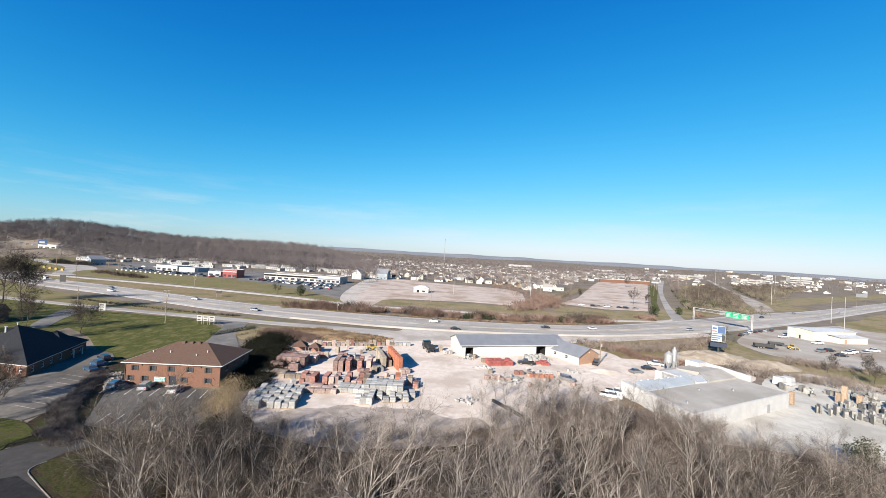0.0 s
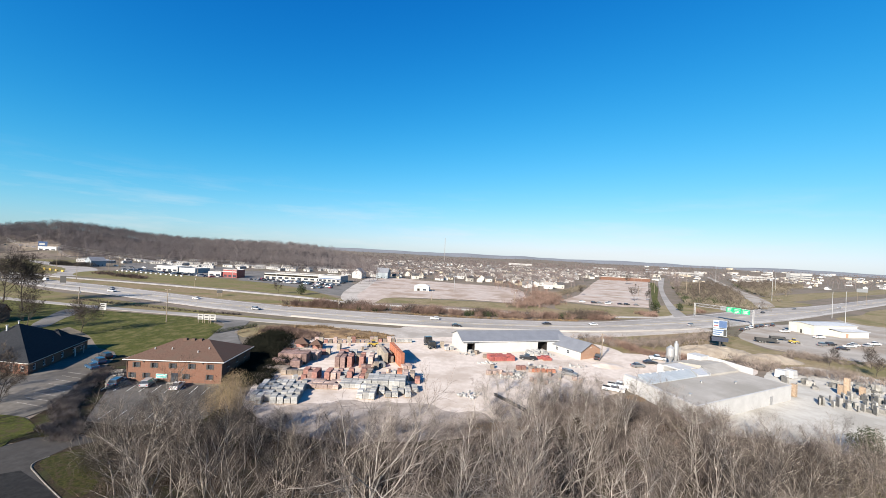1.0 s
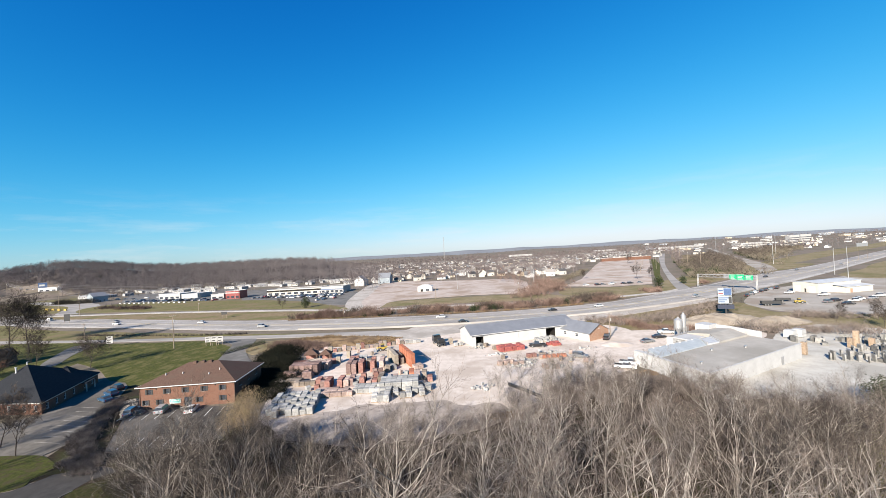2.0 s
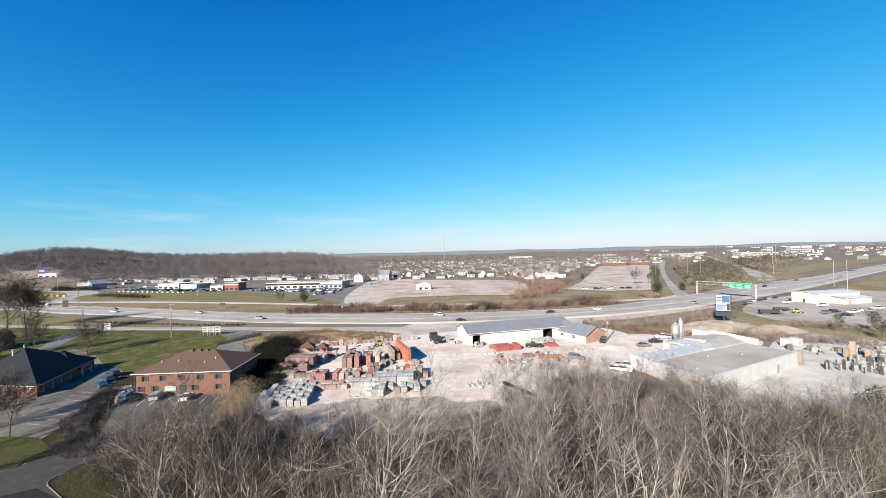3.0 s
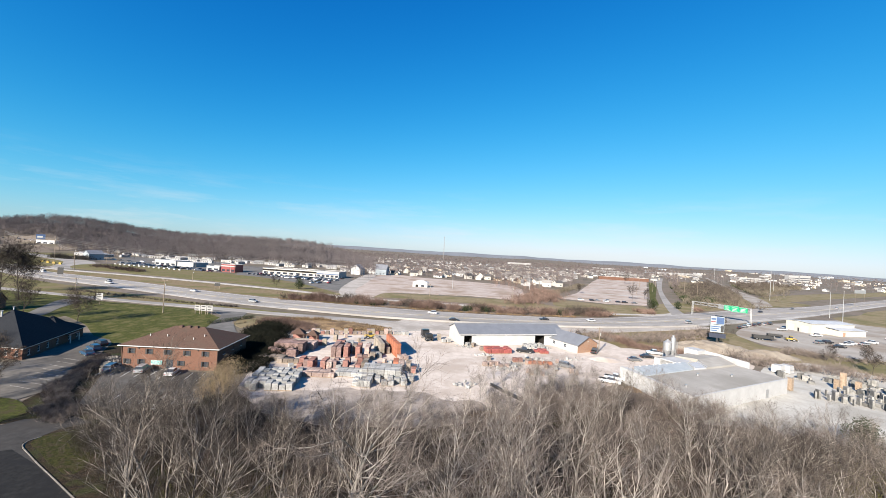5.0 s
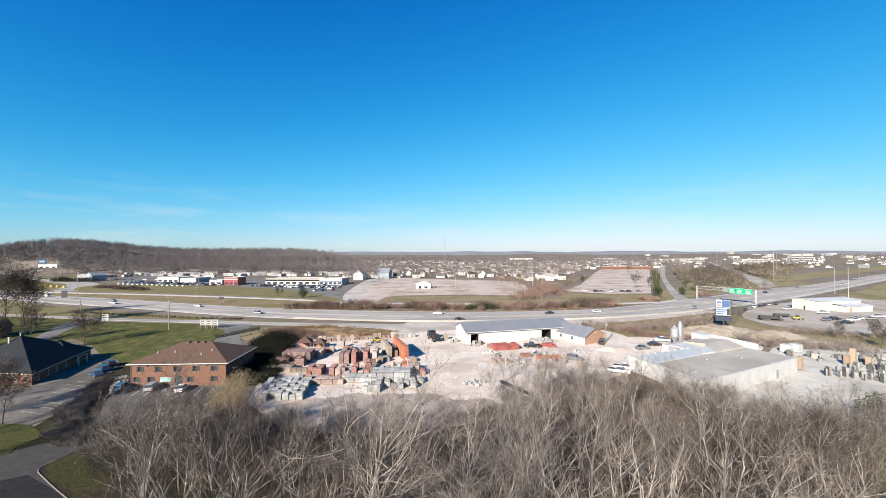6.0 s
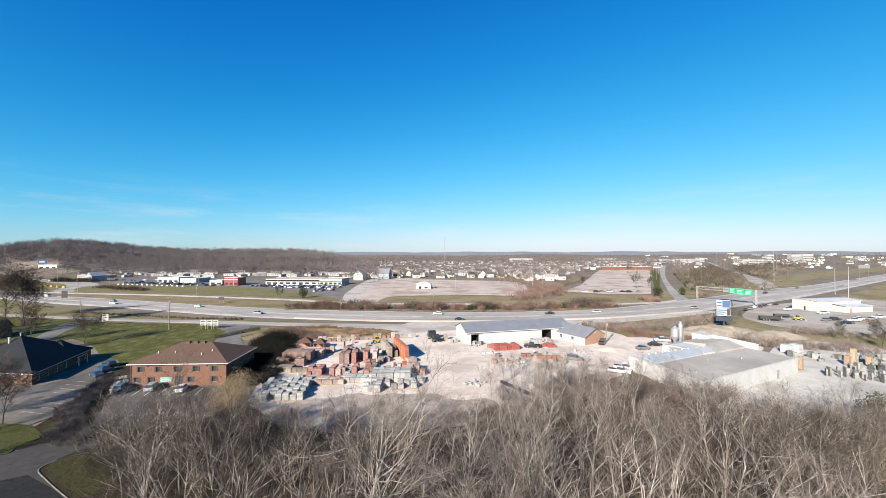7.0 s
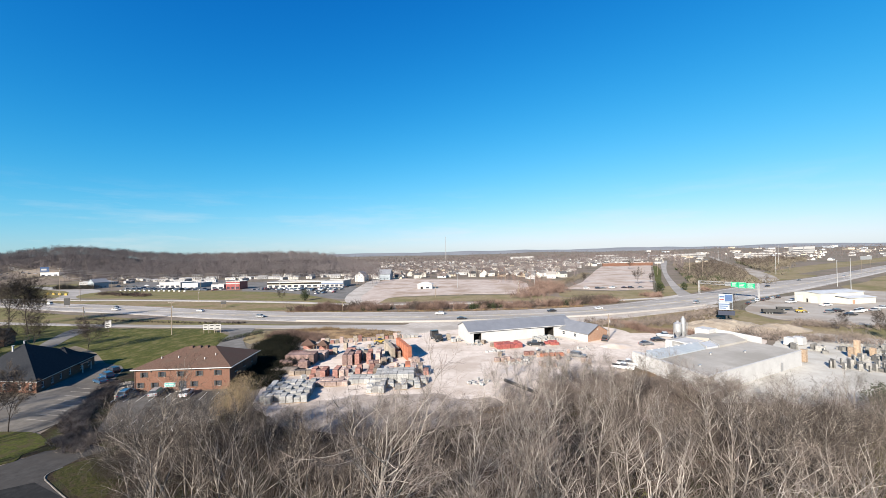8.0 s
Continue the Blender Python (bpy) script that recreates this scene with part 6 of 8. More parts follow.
for k, x, y, turn in far_houses:
    wall, roof, w, d, h, r, _ = protos[k]
    m = pose(x, y, height(x, y), 0, 0, turn)
    n, nf = len(gw.v), len(gw.f)
    gw.quadface((0, 0, 0), (w, 0, 0), (w, 0, h), (0, 0, h)).quadface((w, d, 0), (0, d, 0), (0, d, h), (w, d, h))
    gw.quadface((0, d, 0), (0, 0, 0), (0, 0, h), (0, d / 2, r), (0, d, h)).quadface((w, 0, 0), (w, d, 0), (w, d, h), (w, d / 2, r), (w, 0, h))
    middle = len(gw.f)
    rf = gable_roof(w, d, h, r, 0.5, 0.2)
    base = len(gw.v)
    gw.v += rf.v
    gw.f += [tuple(base + i for i in q) for q in rf.f]
    placed(gw, m, n)
    for mat in (wall, roof):
        if mat not in slots:
            slots.append(mat)
    index += [slots.index(wall)] * (middle - nf) + [slots.index(roof)] * (len(gw.f) - middle)
me = gw.mesh("distant_houses", slots[0])
for mat in slots[1:]:
    me.materials.append(mat)
me.polygons.foreach_set("material_index", index)
tagged(new("distant_houses", me), "many small pale houses of the distant town", "houses", "", "stuff")
simple_block("brick_ruin", 306, 742, 0, 96, 6, 6, M_BRICK, M_BRICK, "long low brick wall at the end of the lot", "building", [], 0)


# bare trees that stand between the roads beyond the highway
def beyond_highway(r):
    t = r.random() ** 1.2
    x, y = 215 + 420 * t + r.uniform(-30, 45), 330 + 480 * t + r.uniform(-25, 60)
    if in_lot(x, y) or on_road(x, y):
        return None
    return x, y


far_trees("slip_trees", 420, beyond_highway, 7, 14, "grey bare trees between the roads", 61, M_TWIG, 40, 0.8)
far_trees("lot_side_trees", 90, lambda r: (r.uniform(60, 100) + r.uniform(-6, 6), r.uniform(300, 470)), 6, 11, "bare red-brown saplings beside the empty lot", 62, M_HEDGE, 40, 0.8)

scrub("depot_brush", M_BRUSH, 200, strip([(140, 160), (158, 152), (185, 146), (215, 142)], 5), 3.6, "bare brown brush on the bank before the depot lot", 71, 0.05, 16, clump=14)
for k, (x, y, s) in enumerate(((148, 146, 0.4), (162, 144, 0.45), (178, 138, 0.4), (192, 143, 0.45), (150, 132, 0.42), (168, 128, 0.45))):
    plant("bare_tree", MIDTREES, k, x, y, s, "small bare tree below the depot lot", "bare trees below the depot", 61 * k)

pick_field = strip([(325, 450), (440, 572), (610, 742), (790, 890)], 38)
far_trees("field_trees", 260, lambda r: (lambda p: None if on_road(*p) else p)(pick_field(r)), 7, 13, "grey bare trees along the far side of the highway", 64, M_TWIG, 40, 0.8)

for x, y, s, v in ((-85.2, 74.8, 0.62, 2), (-93, 79, 0.6, 3), (-98, 75, 0.66, 0)):
    plant("bare_tree", MIDTREES, v, x, y, s, "dense dark bare tree beside the clinic lot", "bare trees beside the clinic", 130 + x)


# ---------- pallets of bricks and blocks ----------
rng = random.Random(51)


def cube_geo(w, d, h, courses, cols, loose=0.03):
    """Stacked courses as one body: every course stands proud of the joint below it, a little out of line, with rounded corners."""
    g = Geo()
    ch = h / courses
    rings = [(0.14, 0.05, 0, 0)]
    for c in range(courses):
        ox, oy = rng.uniform(-loose, loose), rng.uniform(-loose, loose)
        z0, z1 = 0.14 + c * ch, 0.14 + (c + 1) * ch
        rings += [(z0 + 0.02, 0.0, ox, oy), (z1 - 0.03, 0.0, ox, oy), (z1 - 0.02, 0.05, ox, oy), (z1, 0.05, ox, oy)]
    for z, inset, ox, oy in rings:
        a0, b0 = w / 2 - inset, d / 2 - inset
        k = 0.05
        g.v += [(sx * (a0 - e0) + ox, sy * (b0 - e1) + oy, z) for sx, sy, e0, e1 in ((-1, -1, k, 0), (1, -1, k, 0), (1, -1, 0, k), (1, 1, 0, k), (1, 1, k, 0), (-1, 1, k, 0), (-1, 1, 0, k), (-1, -1, 0, k))]
    for j in range(len(rings) - 1):
        for k in range(8):
            g.f.append((j * 8 + k, j * 8 + (k + 1) % 8, j * 8 + 8 + (k + 1) % 8, j * 8 + 8 + k))
    g.f.append(tuple((len(rings) - 1) * 8 + k for k in range(8)))
    return g


def pallet_geo(w, d):
    """Deck and three runners as one extruded outline."""
    x = w / 2
    outline = [(-x, 0.0), (-x + 0.12, 0.0), (-x + 0.12, 0.09), (-0.06, 0.09), (-0.06, 0.0), (0.06, 0.0), (0.06, 0.09), (x - 0.12, 0.09), (x - 0.12, 0.0), (x, 0.0), (x, 0.138), (-x, 0.138)]
    return Geo().side(outline, -d / 2, d / 2)


PALLET = pallet_geo(1.25, 1.25).mesh("pallet", M_PALLETWOOD)
STACKS = {}
for key, mat, hs_, cs in (("red", M_REDBRICKS, (1.1, 2.2, 3.1), 5), ("pink", M_PINKBRICKS, (1.0, 2.0, 2.9), 5), ("grey", M_GREYBLOCK, (1.1, 1.5, 2.2), 4), ("brown", M_BROWNBLOCK, (1.1, 1.9, 2.6), 4), ("mauve", M_MAUVEBRICKS, (1.1, 2.0, 3.0), 5), ("scarlet", M_SCARLET, (0.8, 1.1, 1.5), 4), ("ochre", M_ORANGE, (0.9, 1.3, 1.8), 4), ("orange", M_ORANGE, (2.2, 3.2, 4.2), 4), ("tan", M_TANSTACK, (2.0, 2.8, 3.4), 4)):
    STACKS[key] = [cube_geo(1.2, 1.2, h, max(3, int(cs * h / 1.4)), 2).mesh("bricks", mat) for h in hs_]
STACK_LABEL = {"ochre": "low pack of orange-red bricks on a pallet", "mauve": "pallets stacked high with mauve-brown bricks", "scarlet": "low pack of bright red blocks on a pallet", "red": "pallet stacked with red bricks", "pink": "pallet stacked with pale pink bricks", "grey": "pallet stacked with grey concrete blocks", "brown": "pallet stacked with brown-grey blocks", "orange": "tall pallets of orange-red bricks", "tan": "pallet of tan wrapped bricks"}


def stack(kind, size, x, y, turn=0.0, wide=1.16):
    ob = tagged(new(kind + "_brick_pallet" if kind != "grey" else "block_pallet", STACKS[kind][size]), STACK_LABEL[kind], "brick pallet", "pallets in the yard")
    ob.matrix_world = pose(x, y, 0.085, 0, 0, turn) @ Matrix.Diagonal((wide, wide, 1, 1))
    p = new("pallet", PALLET)
    p.parent = ob
    return ob


def rows(kind, size, x0, y0, nx, ny, dx, dy, turn=0.0, gap=0.0, wide=1.16, even=False):
    c, s = math.cos(radians(turn)), math.sin(radians(turn))
    for i in range(nx):
        for j in range(ny):
            if rng.random() < gap:
                continue
            u, v = i * dx + rng.uniform(-0.08, 0.08), j * dy + rng.uniform(-0.1, 0.1)
            sz = size if even or rng.random() < 0.75 else max(0, size - 1)
            stack(kind, sz, x0 + u * c - v * s, y0 + u * s + v * c, turn + rng.uniform(-3, 3), wide)


rows("grey", 1, -41.4, 86.0, 7, 8, 1.54, 1.56, 8, 0.03, 1.12)
rows("pink", 0, -34.0, 97.2, 7, 3, 1.4, 1.6, 2, 0.03)
rows("grey", 0, -24.5, 98.6, 4, 3, 1.4, 1.6, 0, 0.05)
rows("grey", 1, -18.5, 92.0, 3, 6, 1.42, 1.65, 0, 0.05)
rows("grey", 2, -17.6, 98.6, 7, 4, 1.42, 1.5, 2, 0.0, 1.18, True)
rows("grey", 0, -13.5, 93.5, 5, 3, 1.6, 1.9, 10, 0.2)
rows("grey", 0, -7.4, 97.5, 2, 3, 1.6, 1.9, 8, 0.15)
# tall narrow rows behind the grey blocks
for kind, size, x in (("red", 1, -32.8), ("red", 1, -29.6), ("pink", 1, -28.0), ("grey", 1, -25.6), ("red", 1, -23.9), ("pink", 0, -22.2), ("red", 1, -20.6), ("brown", 1, -19.0), ("grey", 0, -17.2), ("pink", 0, -15.4)):
    rows(kind, size, x, 102.8 + (x + 33) * 0.16, 1, 3, 1.5, 1.6, 2, 0.05)
rows("orange", 0, -10.6, 106.0, 1, 3, 1.5, 1.6, 4, 0.0)
rows("pink", 1, -8.9, 105.4, 1, 3, 1.6, 1.7, 4, 0.0)
rows("brown", 1, -7.2, 106.8, 1, 2, 1.6, 1.9, 0, 0.0)
rows("red", 0, -5.6, 104.6, 1, 2, 1.6, 1.9, 0, 0.0)
# low layered packs and the broad pink stand at the west side
rows("brown", 0, -48.8, 108.6, 5, 2, 1.45, 1.7, -4, 0.05)
rows("mauve", 1, -48.4, 112.8, 6, 2, 1.45, 1.6, 2, 0.0)
rows("mauve", 2, -47.6, 116.4, 6, 3, 1.42, 1.6, 2, 0.0, 1.16, True)
rows("pink", 1, -46.0, 121.6, 6, 3, 1.42, 1.6, 0, 0.0)
rows("red", 0, -52.5, 127.5, 4, 2, 1.5, 1.8, 0, 0.1)
rows("brown", 0, -42.5, 106.8, 4, 1, 1.45, 1.7, 2, 0.1)
# tall rows in the middle, standing apart with gravel between
rows("mauve", 2, -30.2, 115.2, 1, 5, 1.5, 1.6, 4, 0.0)
rows("mauve", 2, -28.6, 115.0, 1, 3, 1.5, 1.6, 4, 0.0)
rows("mauve", 1, -34.2, 103.6, 1, 3, 1.5, 1.6, 2, 0.0)
rows("red", 1, -35.8, 103.2, 1, 3, 1.5, 1.6, 2, 0.0)
rows("mauve", 1, -26.9, 104.0, 1, 3, 1.5, 1.6, 2, 0.0)
rows("mauve", 1, -21.8, 112.0, 2, 2, 1.5, 1.7, 6, 0.1)
rows("pink", 1, -28.5, 119.5, 1, 4, 1.5, 1.6, 4, 0.0)
rows("red", 2, -26.6, 115.8, 1, 4, 1.5, 1.6, 4, 0.0)
rows("brown", 2, -25.1, 120.0, 1, 3, 1.5, 1.6, 4, 0.1)
rows("red", 2, -23.2, 116.3, 1, 4, 1.5, 1.6, 4, 0.0)
rows("pink", 2, -20.6, 117.2, 1, 4, 1.5, 1.6, 4, 0.0)
rows("red", 1, -31.5, 123.6, 2, 3, 1.5, 1.6, 4, 0.1)
rows("grey", 0, -31.5, 129.4, 3, 2, 1.6, 1.9, 8, 0.1)
rows("brown", 1, -18.6, 115.4, 1, 2, 1.5, 1.9, 20, 0.0)
rows("grey", 0, -17.0, 117.4, 1, 2, 1.5, 1.9, 20, 0.0)
rows("red", 0, -39.8, 127.6, 2, 2, 1.5, 1.7, 6, 0.0)
rows("tan", 0, -36.8, 128.2, 1, 1, 1.5, 1.7, 6, 0.0)
rows("tan", 2, -16.6, 121.3, 1, 9, 1.5, 1.34, 21, 0.0, 1.06, True)
rows("brown", 2, -15.2, 123.0, 1, 6, 1.5, 1.6, 24, 0.1, 1.1)
rows("orange", 2, -11.4, 118.6, 1, 11, 1.5, 1.32, 21, 0.0, 1.08, True)
rows("pink", 0, -10.2, 116.4, 2, 2, 1.5, 1.7, 25, 0.1)
# the long row of single pallets below the straw bank
for k in range(19):
    stack(("pink", "brown", "pink", "brown", "red", "tan")[k * 5 % 6], 0 if k % 4 else 1, -45.5 + 1.62 * k, 143.0 + 0.27 * 1.62 * k, 12 + rng.uniform(-6, 6))
rows("grey", 0, -16.0, 150.5, 4, 1, 1.5, 1.7, 10, 0.0)
rows("brown", 0, -48.5, 138.5, 4, 1, 1.6, 1.7, 8, 0.1)
rows("scarlet", 2, 18.0, 130.0, 6, 3, 1.5, 1.6, 14, 0.04)
rows("scarlet", 1, 35.6, 134.0, 3, 2, 1.5, 1.6, 10, 0.1)
rows("ochre", 0, 29.5, 120.0, 5, 1, 1.6, 1.9, 2, 0.1, 1.05)
rows("red", 0, 25.4, 121.6, 2, 1, 1.6, 1.9, 14, 0.0)
rows("pink", 0, 15.5, 113.5, 4, 2, 2.0, 2.2, 10, 0.45)
rows("brown", 0, 14.0, 133.5, 5, 1, 2.2, 2.0, 12, 0.35)
rows("grey", 0, 33.5, 141.0, 4, 2, 2.0, 2.0, 14, 0.3)

# stone slabs and cut blocks in the stone yard
SLABS = []
for k in range(7):
    w, d, h = ((1.6, 0.5, 2.4), (1.3, 1.2, 1.4), (2.2, 0.6, 1.8), (1.2, 1.2, 2.2), (1.8, 1.4, 1.1), (1.0, 0.45, 2.0), (2.4, 1.2, 0.8))[k]
    g = Geo()
    n = 4
    for j in range(n):
        g.box(-w / 2 + rng.uniform(0, 0.06), -d / 2 + rng.uniform(0, 0.05), j * h / n, w / 2 - rng.uniform(0, 0.06), d / 2 - rng.uniform(0, 0.05), (j + 1) * h / n - 0.02, 0.015)
    SLABS.append(g.mesh("stone_block", M_STONE))
TALL = cube_geo(1.6, 1.6, 4.6, 16, 2, 0.06).mesh("stone_block", M_TANSTONE)


def slab(k, x, y, turn, scale=1.0):
    ob = tagged(new("stone_block", SLABS[k]), "pale cut limestone block standing on stone dust", "stone block", "blocks in the stone yard")
    ob.matrix_world = pose(x, y, 0.075, 0, 0, turn) @ Matrix.Scale(scale, 4)
    return ob


for k in range(64):
    u, v = rng.random(), rng.random() ** 1.2
    x, y = 101.5 + 13 * u + 19 * v, 103 - 8 * u + 10 * v
    slab(rng.choice((0, 0, 2, 5, 5, 5, 0, 5, 1, 3, 4)), x, y, rng.choice((20, 65, 70, 75)) + rng.uniform(-8, 8), rng.uniform(0.65, 1.05))
for k in range(40):
    u = rng.random()
    x, y = 110 + 30 * u + rng.uniform(-3, 3), 121 - 8 * u + rng.uniform(-4, 5)
    slab(rng.randrange(7), x, y, rng.uniform(0, 180), rng.uniform(0.6, 1.1))
for x, y, s in ((120.0, 113.0, 1.0), (117.8, 112.6, 0.6), (100.4, 108.6, 0.75), (123.5, 112.0, 0.55)):
    ob = tagged(new("stone_pallet", TALL), "tall tan stack of cut stone", "stone stack", "stacks in the stone yard")
    ob.matrix_world = pose(x, y, 0.075, 0, 0, 24) @ Matrix.Diagonal((0.72, 0.72, s, 1))
for x, y in ((113.2, 127.0), (116.6, 127.6)):
    t = thing("storage_tank", pose(x, y, 0.07, 0, 0, 25), "white plastic storage tank in a cage", "tank")
    part("tank", Geo().box(-1.4, -1.4, 0.2, 1.4, 1.4, 2.6, 0.12), M_WHITE, t)
    part("cage", Geo().box(-1.5, -1.5, 0, 1.5, -1.45, 0.25).box(-1.5, 1.45, 0, 1.5, 1.5, 0.25).box(-1.5, -1.5, 1.2, 1.5, -1.42, 1.3).box(-1.5, 1.42, 1.2, 1.5, 1.5, 1.3), M_STEEL, t)


def mound(name, x, y, rx, ry, h, mat, label, category, seed):
    g = Geo()
    n, m = 28, 9
    for j in range(m + 1):
        r = j / m
        for k in range(n):
            w = 2 * math.pi * k / n
            px, py = math.cos(w) * r * rx, math.sin(w) * r * ry
            z = h * (1 - r ** 1.6) * (1 + 0.35 * noise.noise((px * 0.35 + seed, py * 0.35, 1.0))) - 0.1
            g.v.append((px, py, max(z, -0.1)))
    for j in range(m):
        for k in range(n):
            a0, b0 = j * n + k, j * n + (k + 1) % n
            g.f.append((a0, a0 + n, b0 + n, b0))
    ob = tagged(new(name, g.mesh(name, mat)), label, category)
    ob.matrix_world = pose(x, y, 0.07)
    return ob


mound("grass_bank", -45, 160.5, 27, 9.5, 1.5, M_STRAW, "long low bank of straw-coloured dry grass", "grass bank", 11)
mound("dirt_mound", 112, 158, 19, 9, 3.4, M_DIRT, "broad mound of tan dirt", "dirt mound", 1)
mound("dirt_mound", 128, 150, 14, 6, 2.6, M_DIRT, "low mound of tan dirt", "dirt mound", 4)
mound("dirt_mound", 52, 101.0, 2.6, 2.0, 1.1, M_STRAW, "small heap of ochre soil", "dirt mound", 6)
mound("dirt_mound", 13, 80, 6.5, 2.2, 1.0, M_STRAW, "low bank of ochre weeds", "dirt mound", 8)
mound("earth_mound", 57.5, 131, 6.0, 4.2, 0.9, M_GRAVEL, "low round pale mound by the yard office", "earth mound", 9)

# rubble bank beside the office
g = Geo()
for k in range(900):
    u, v = rng.random(), rng.random()
    x, y = -85.2 + 9.5 * u + 3.2 * (v - 0.5), 102.5 - 11 * u + 3.0 * (v - 0.5)
    s = rng.uniform(0.2, 0.55)
    g.turned(x, y, 0.05 + 1.3 * math.sin(math.pi * v) * (0.4 + 0.6 * u) * rng.random(), s, s * rng.uniform(0.6, 1), s * 0.6, rng.uniform(0, 180), rng.uniform(-25, 25), s * 0.12)
structure("rubble_bank", g, M_RUBBLE, "pale rubble bank beside the brick office", "rubble", "stuff")


# ---------- leafy shrubs and evergreens ----------
def leaf_clump(r, rx, rz, count, size):
    g = Geo()
    for k in range(count):
        d = Vector((r.gauss(0, 1), r.gauss(0, 1), r.gauss(0, 1))).normalized() * r.random() ** 0.4
        bump_ = 1 + 0.3 * noise.noise(d * 2.3)
        p = Vector((d.x * rx * bump_, d.y * rx * bump_, rz + d.z * rz * bump_))
        u = Vector((r.gauss(0, 1), r.gauss(0, 1), r.gauss(0, 1))).normalized() * size
        v = u.orthogonal().normalized() * size * 0.7
        g.quadface(p - u, p - v * 0.6, p + u, p + v * 0.6)
    return g


def bushes(name, spots_, rx, rz, count, size, mat, label, group):
    meshes = [leaf_clump(rng, rx, rz, count, size).mesh("foliage", mat) for _ in range(3)]
    stem = Geo()
    for k in range(5):
        w = k * 1.256
        stem.tube([(0, 0, -0.05), (math.cos(w) * rx * 0.3, math.sin(w) * rx * 0.3, rz), (math.cos(w) * rx * 0.5, math.sin(w) * rx * 0.5, rz * 1.5)], [0.06, 0.04, 0.02], 4)
    sm = stem.mesh("stems", M_BRUSH)
    for k, (x, y, s) in enumerate(spots_):
        t = thing(name, pose(x, y, height(x, y), 0, 0, k * 77), label, "shrub", group)
        for nm, me in (("stem", sm), ("foliage", meshes[k % 3])):
            ob = new(nm, me)
            ob.parent = t
            ob.scale = (s, s, s)


bushes("ochre_shrub", [(-45.5, 86.5, 1.3), (-47.5, 83.5, 1.1), (-44, 82, 1.15), (-48, 89, 1.0), (-42.5, 79, 1.0), (-46.5, 79, 0.9)], 2.6, 2.8, 3600, 0.085, M_OCHRELEAF, "rounded shrub with withered ochre leaves", "ochre shrubs by the lot")
bushes("dark_shrub", [(-50, 117, 1.0), (-53, 124, 1.1), (-54, 131, 1.0), (-56, 138, 1.0), (-51, 112, 0.9), (-56, 119, 1.0), (-58, 127, 1.0), (-49, 106, 0.8)], 2.8, 1.5, 1500, 0.15, M_SHADEDIVY, "dense green shrub between office and yard, darkened for shade", "dark shrubs by the yard")
bushes("hedge_shrub", [(-79.5, 152, 0.35), (-78.6, 154, 0.35), (-77.6, 156, 0.35), (-72, 147, 0.35), (-71.2, 149, 0.35), (-70.4, 151, 0.35), (-69.4, 152.5, 0.35)], 2.8, 2.0, 500, 0.2, M_OCHRELEAF, "low clipped brown hedge beside the access road", "clipped hedge")
bushes("evergreen_tree", [(-103, 284, 1.3), (186, 300, 1.0), (154.8, 279, 1.3), (95, 67, 0.7), (98, 64, 0.8)], 2.6, 3.2, 900, 0.28, M_EVERGREEN, "small dark evergreen tree", "evergreens")
# roadside dark row by the lawn
bushes("hedge_shrub", [(-88 + k * 0.75, 150 + k * 1.5, 0.5) for k in range(12)], 2.6, 1.6, 500, 0.2, M_EVERGREEN, "low dark hedge along the access road", "dark clipped hedge")
bushes("olive_shrub", [(19, 46, 0.8), (23, 43, 0.7), (8, 45, 0.6), (62, 50, 0.8), (66, 47, 0.8), (70, 50, 0.7), (-30, 46, 0.5), (57, 56, 0.7)], 2.4, 1.6, 1500, 0.1, M_OLIVELEAF, "low olive-green undergrowth shrub", "olive undergrowth")


# loose odds and ends standing between the rows
rng = random.Random(97)
for x, y, kind in ((-35.5, 104, "brown"), (-38, 102.5, "grey"), (-12.5, 111, "grey"), (-14.5, 112.5, "pink"), (-35, 135, "tan"), (-27, 136, "brown"), (-22.5, 131, "grey"), (-43, 138.5, "red"), (-33, 141, "pink"), (-20, 138, "brown"), (-19.5, 126, "grey")):
    stack(kind, 0, x, y, rng.uniform(0, 90), rng.uniform(0.8, 1.1))
for k in range(15):
    x, y = rng.uniform(17, 42), rng.uniform(108, 124)
    stack(rng.choice(("pink", "pink", "grey", "brown")), 0, x, y, rng.uniform(0, 90), rng.uniform(0.7, 1.05))


def display_shelter(x, y, turn, w, label):
    """A small open shelter with a pyramid roof."""
    t = thing("display_shelter", pose(x, y, 0.085, 0, 0, turn), label, "shelter", "display shelters in the yard")
    h = 2.2
    g = Geo()
    g.v += [(-w, -w, h), (w, -w, h), (w, w, h), (-w, w, h), (0, 0, h + w * 0.75), (-w, -w, h - 0.12), (w, -w, h - 0.12), (w, w, h - 0.12), (-w, w, h - 0.12)]
    g.f += [(0, 1, 4), (1, 2, 4), (2, 3, 4), (3, 0, 4), (5, 6, 1, 0), (6, 7, 2, 1), (7, 8, 3, 2), (8, 5, 0, 3), (8, 7, 6, 5)]
    part("roof", g, M_SHINGLE, t)
    for sx in (-1, 1):
        for sy in (-1, 1):
            part("post", Geo().box(sx * w * 0.85 - 0.08, sy * w * 0.85 - 0.08, 0, sx * w * 0.85 + 0.08, sy * w * 0.85 + 0.08, h - 0.12), M_POLE, t)
    part("back_panel", Geo().box(-w * 0.85, w * 0.7, 0, w * 0.85, w * 0.76, h - 0.13), M_REDBRICKS, t)
    return t


display_shelter(-48.0, 134.5, 12, 2.4, "open brick display shelter with a brown roof")
display_shelter(-42.6, 133.6, 4, 2.0, "small open display shelter with a brown roof")

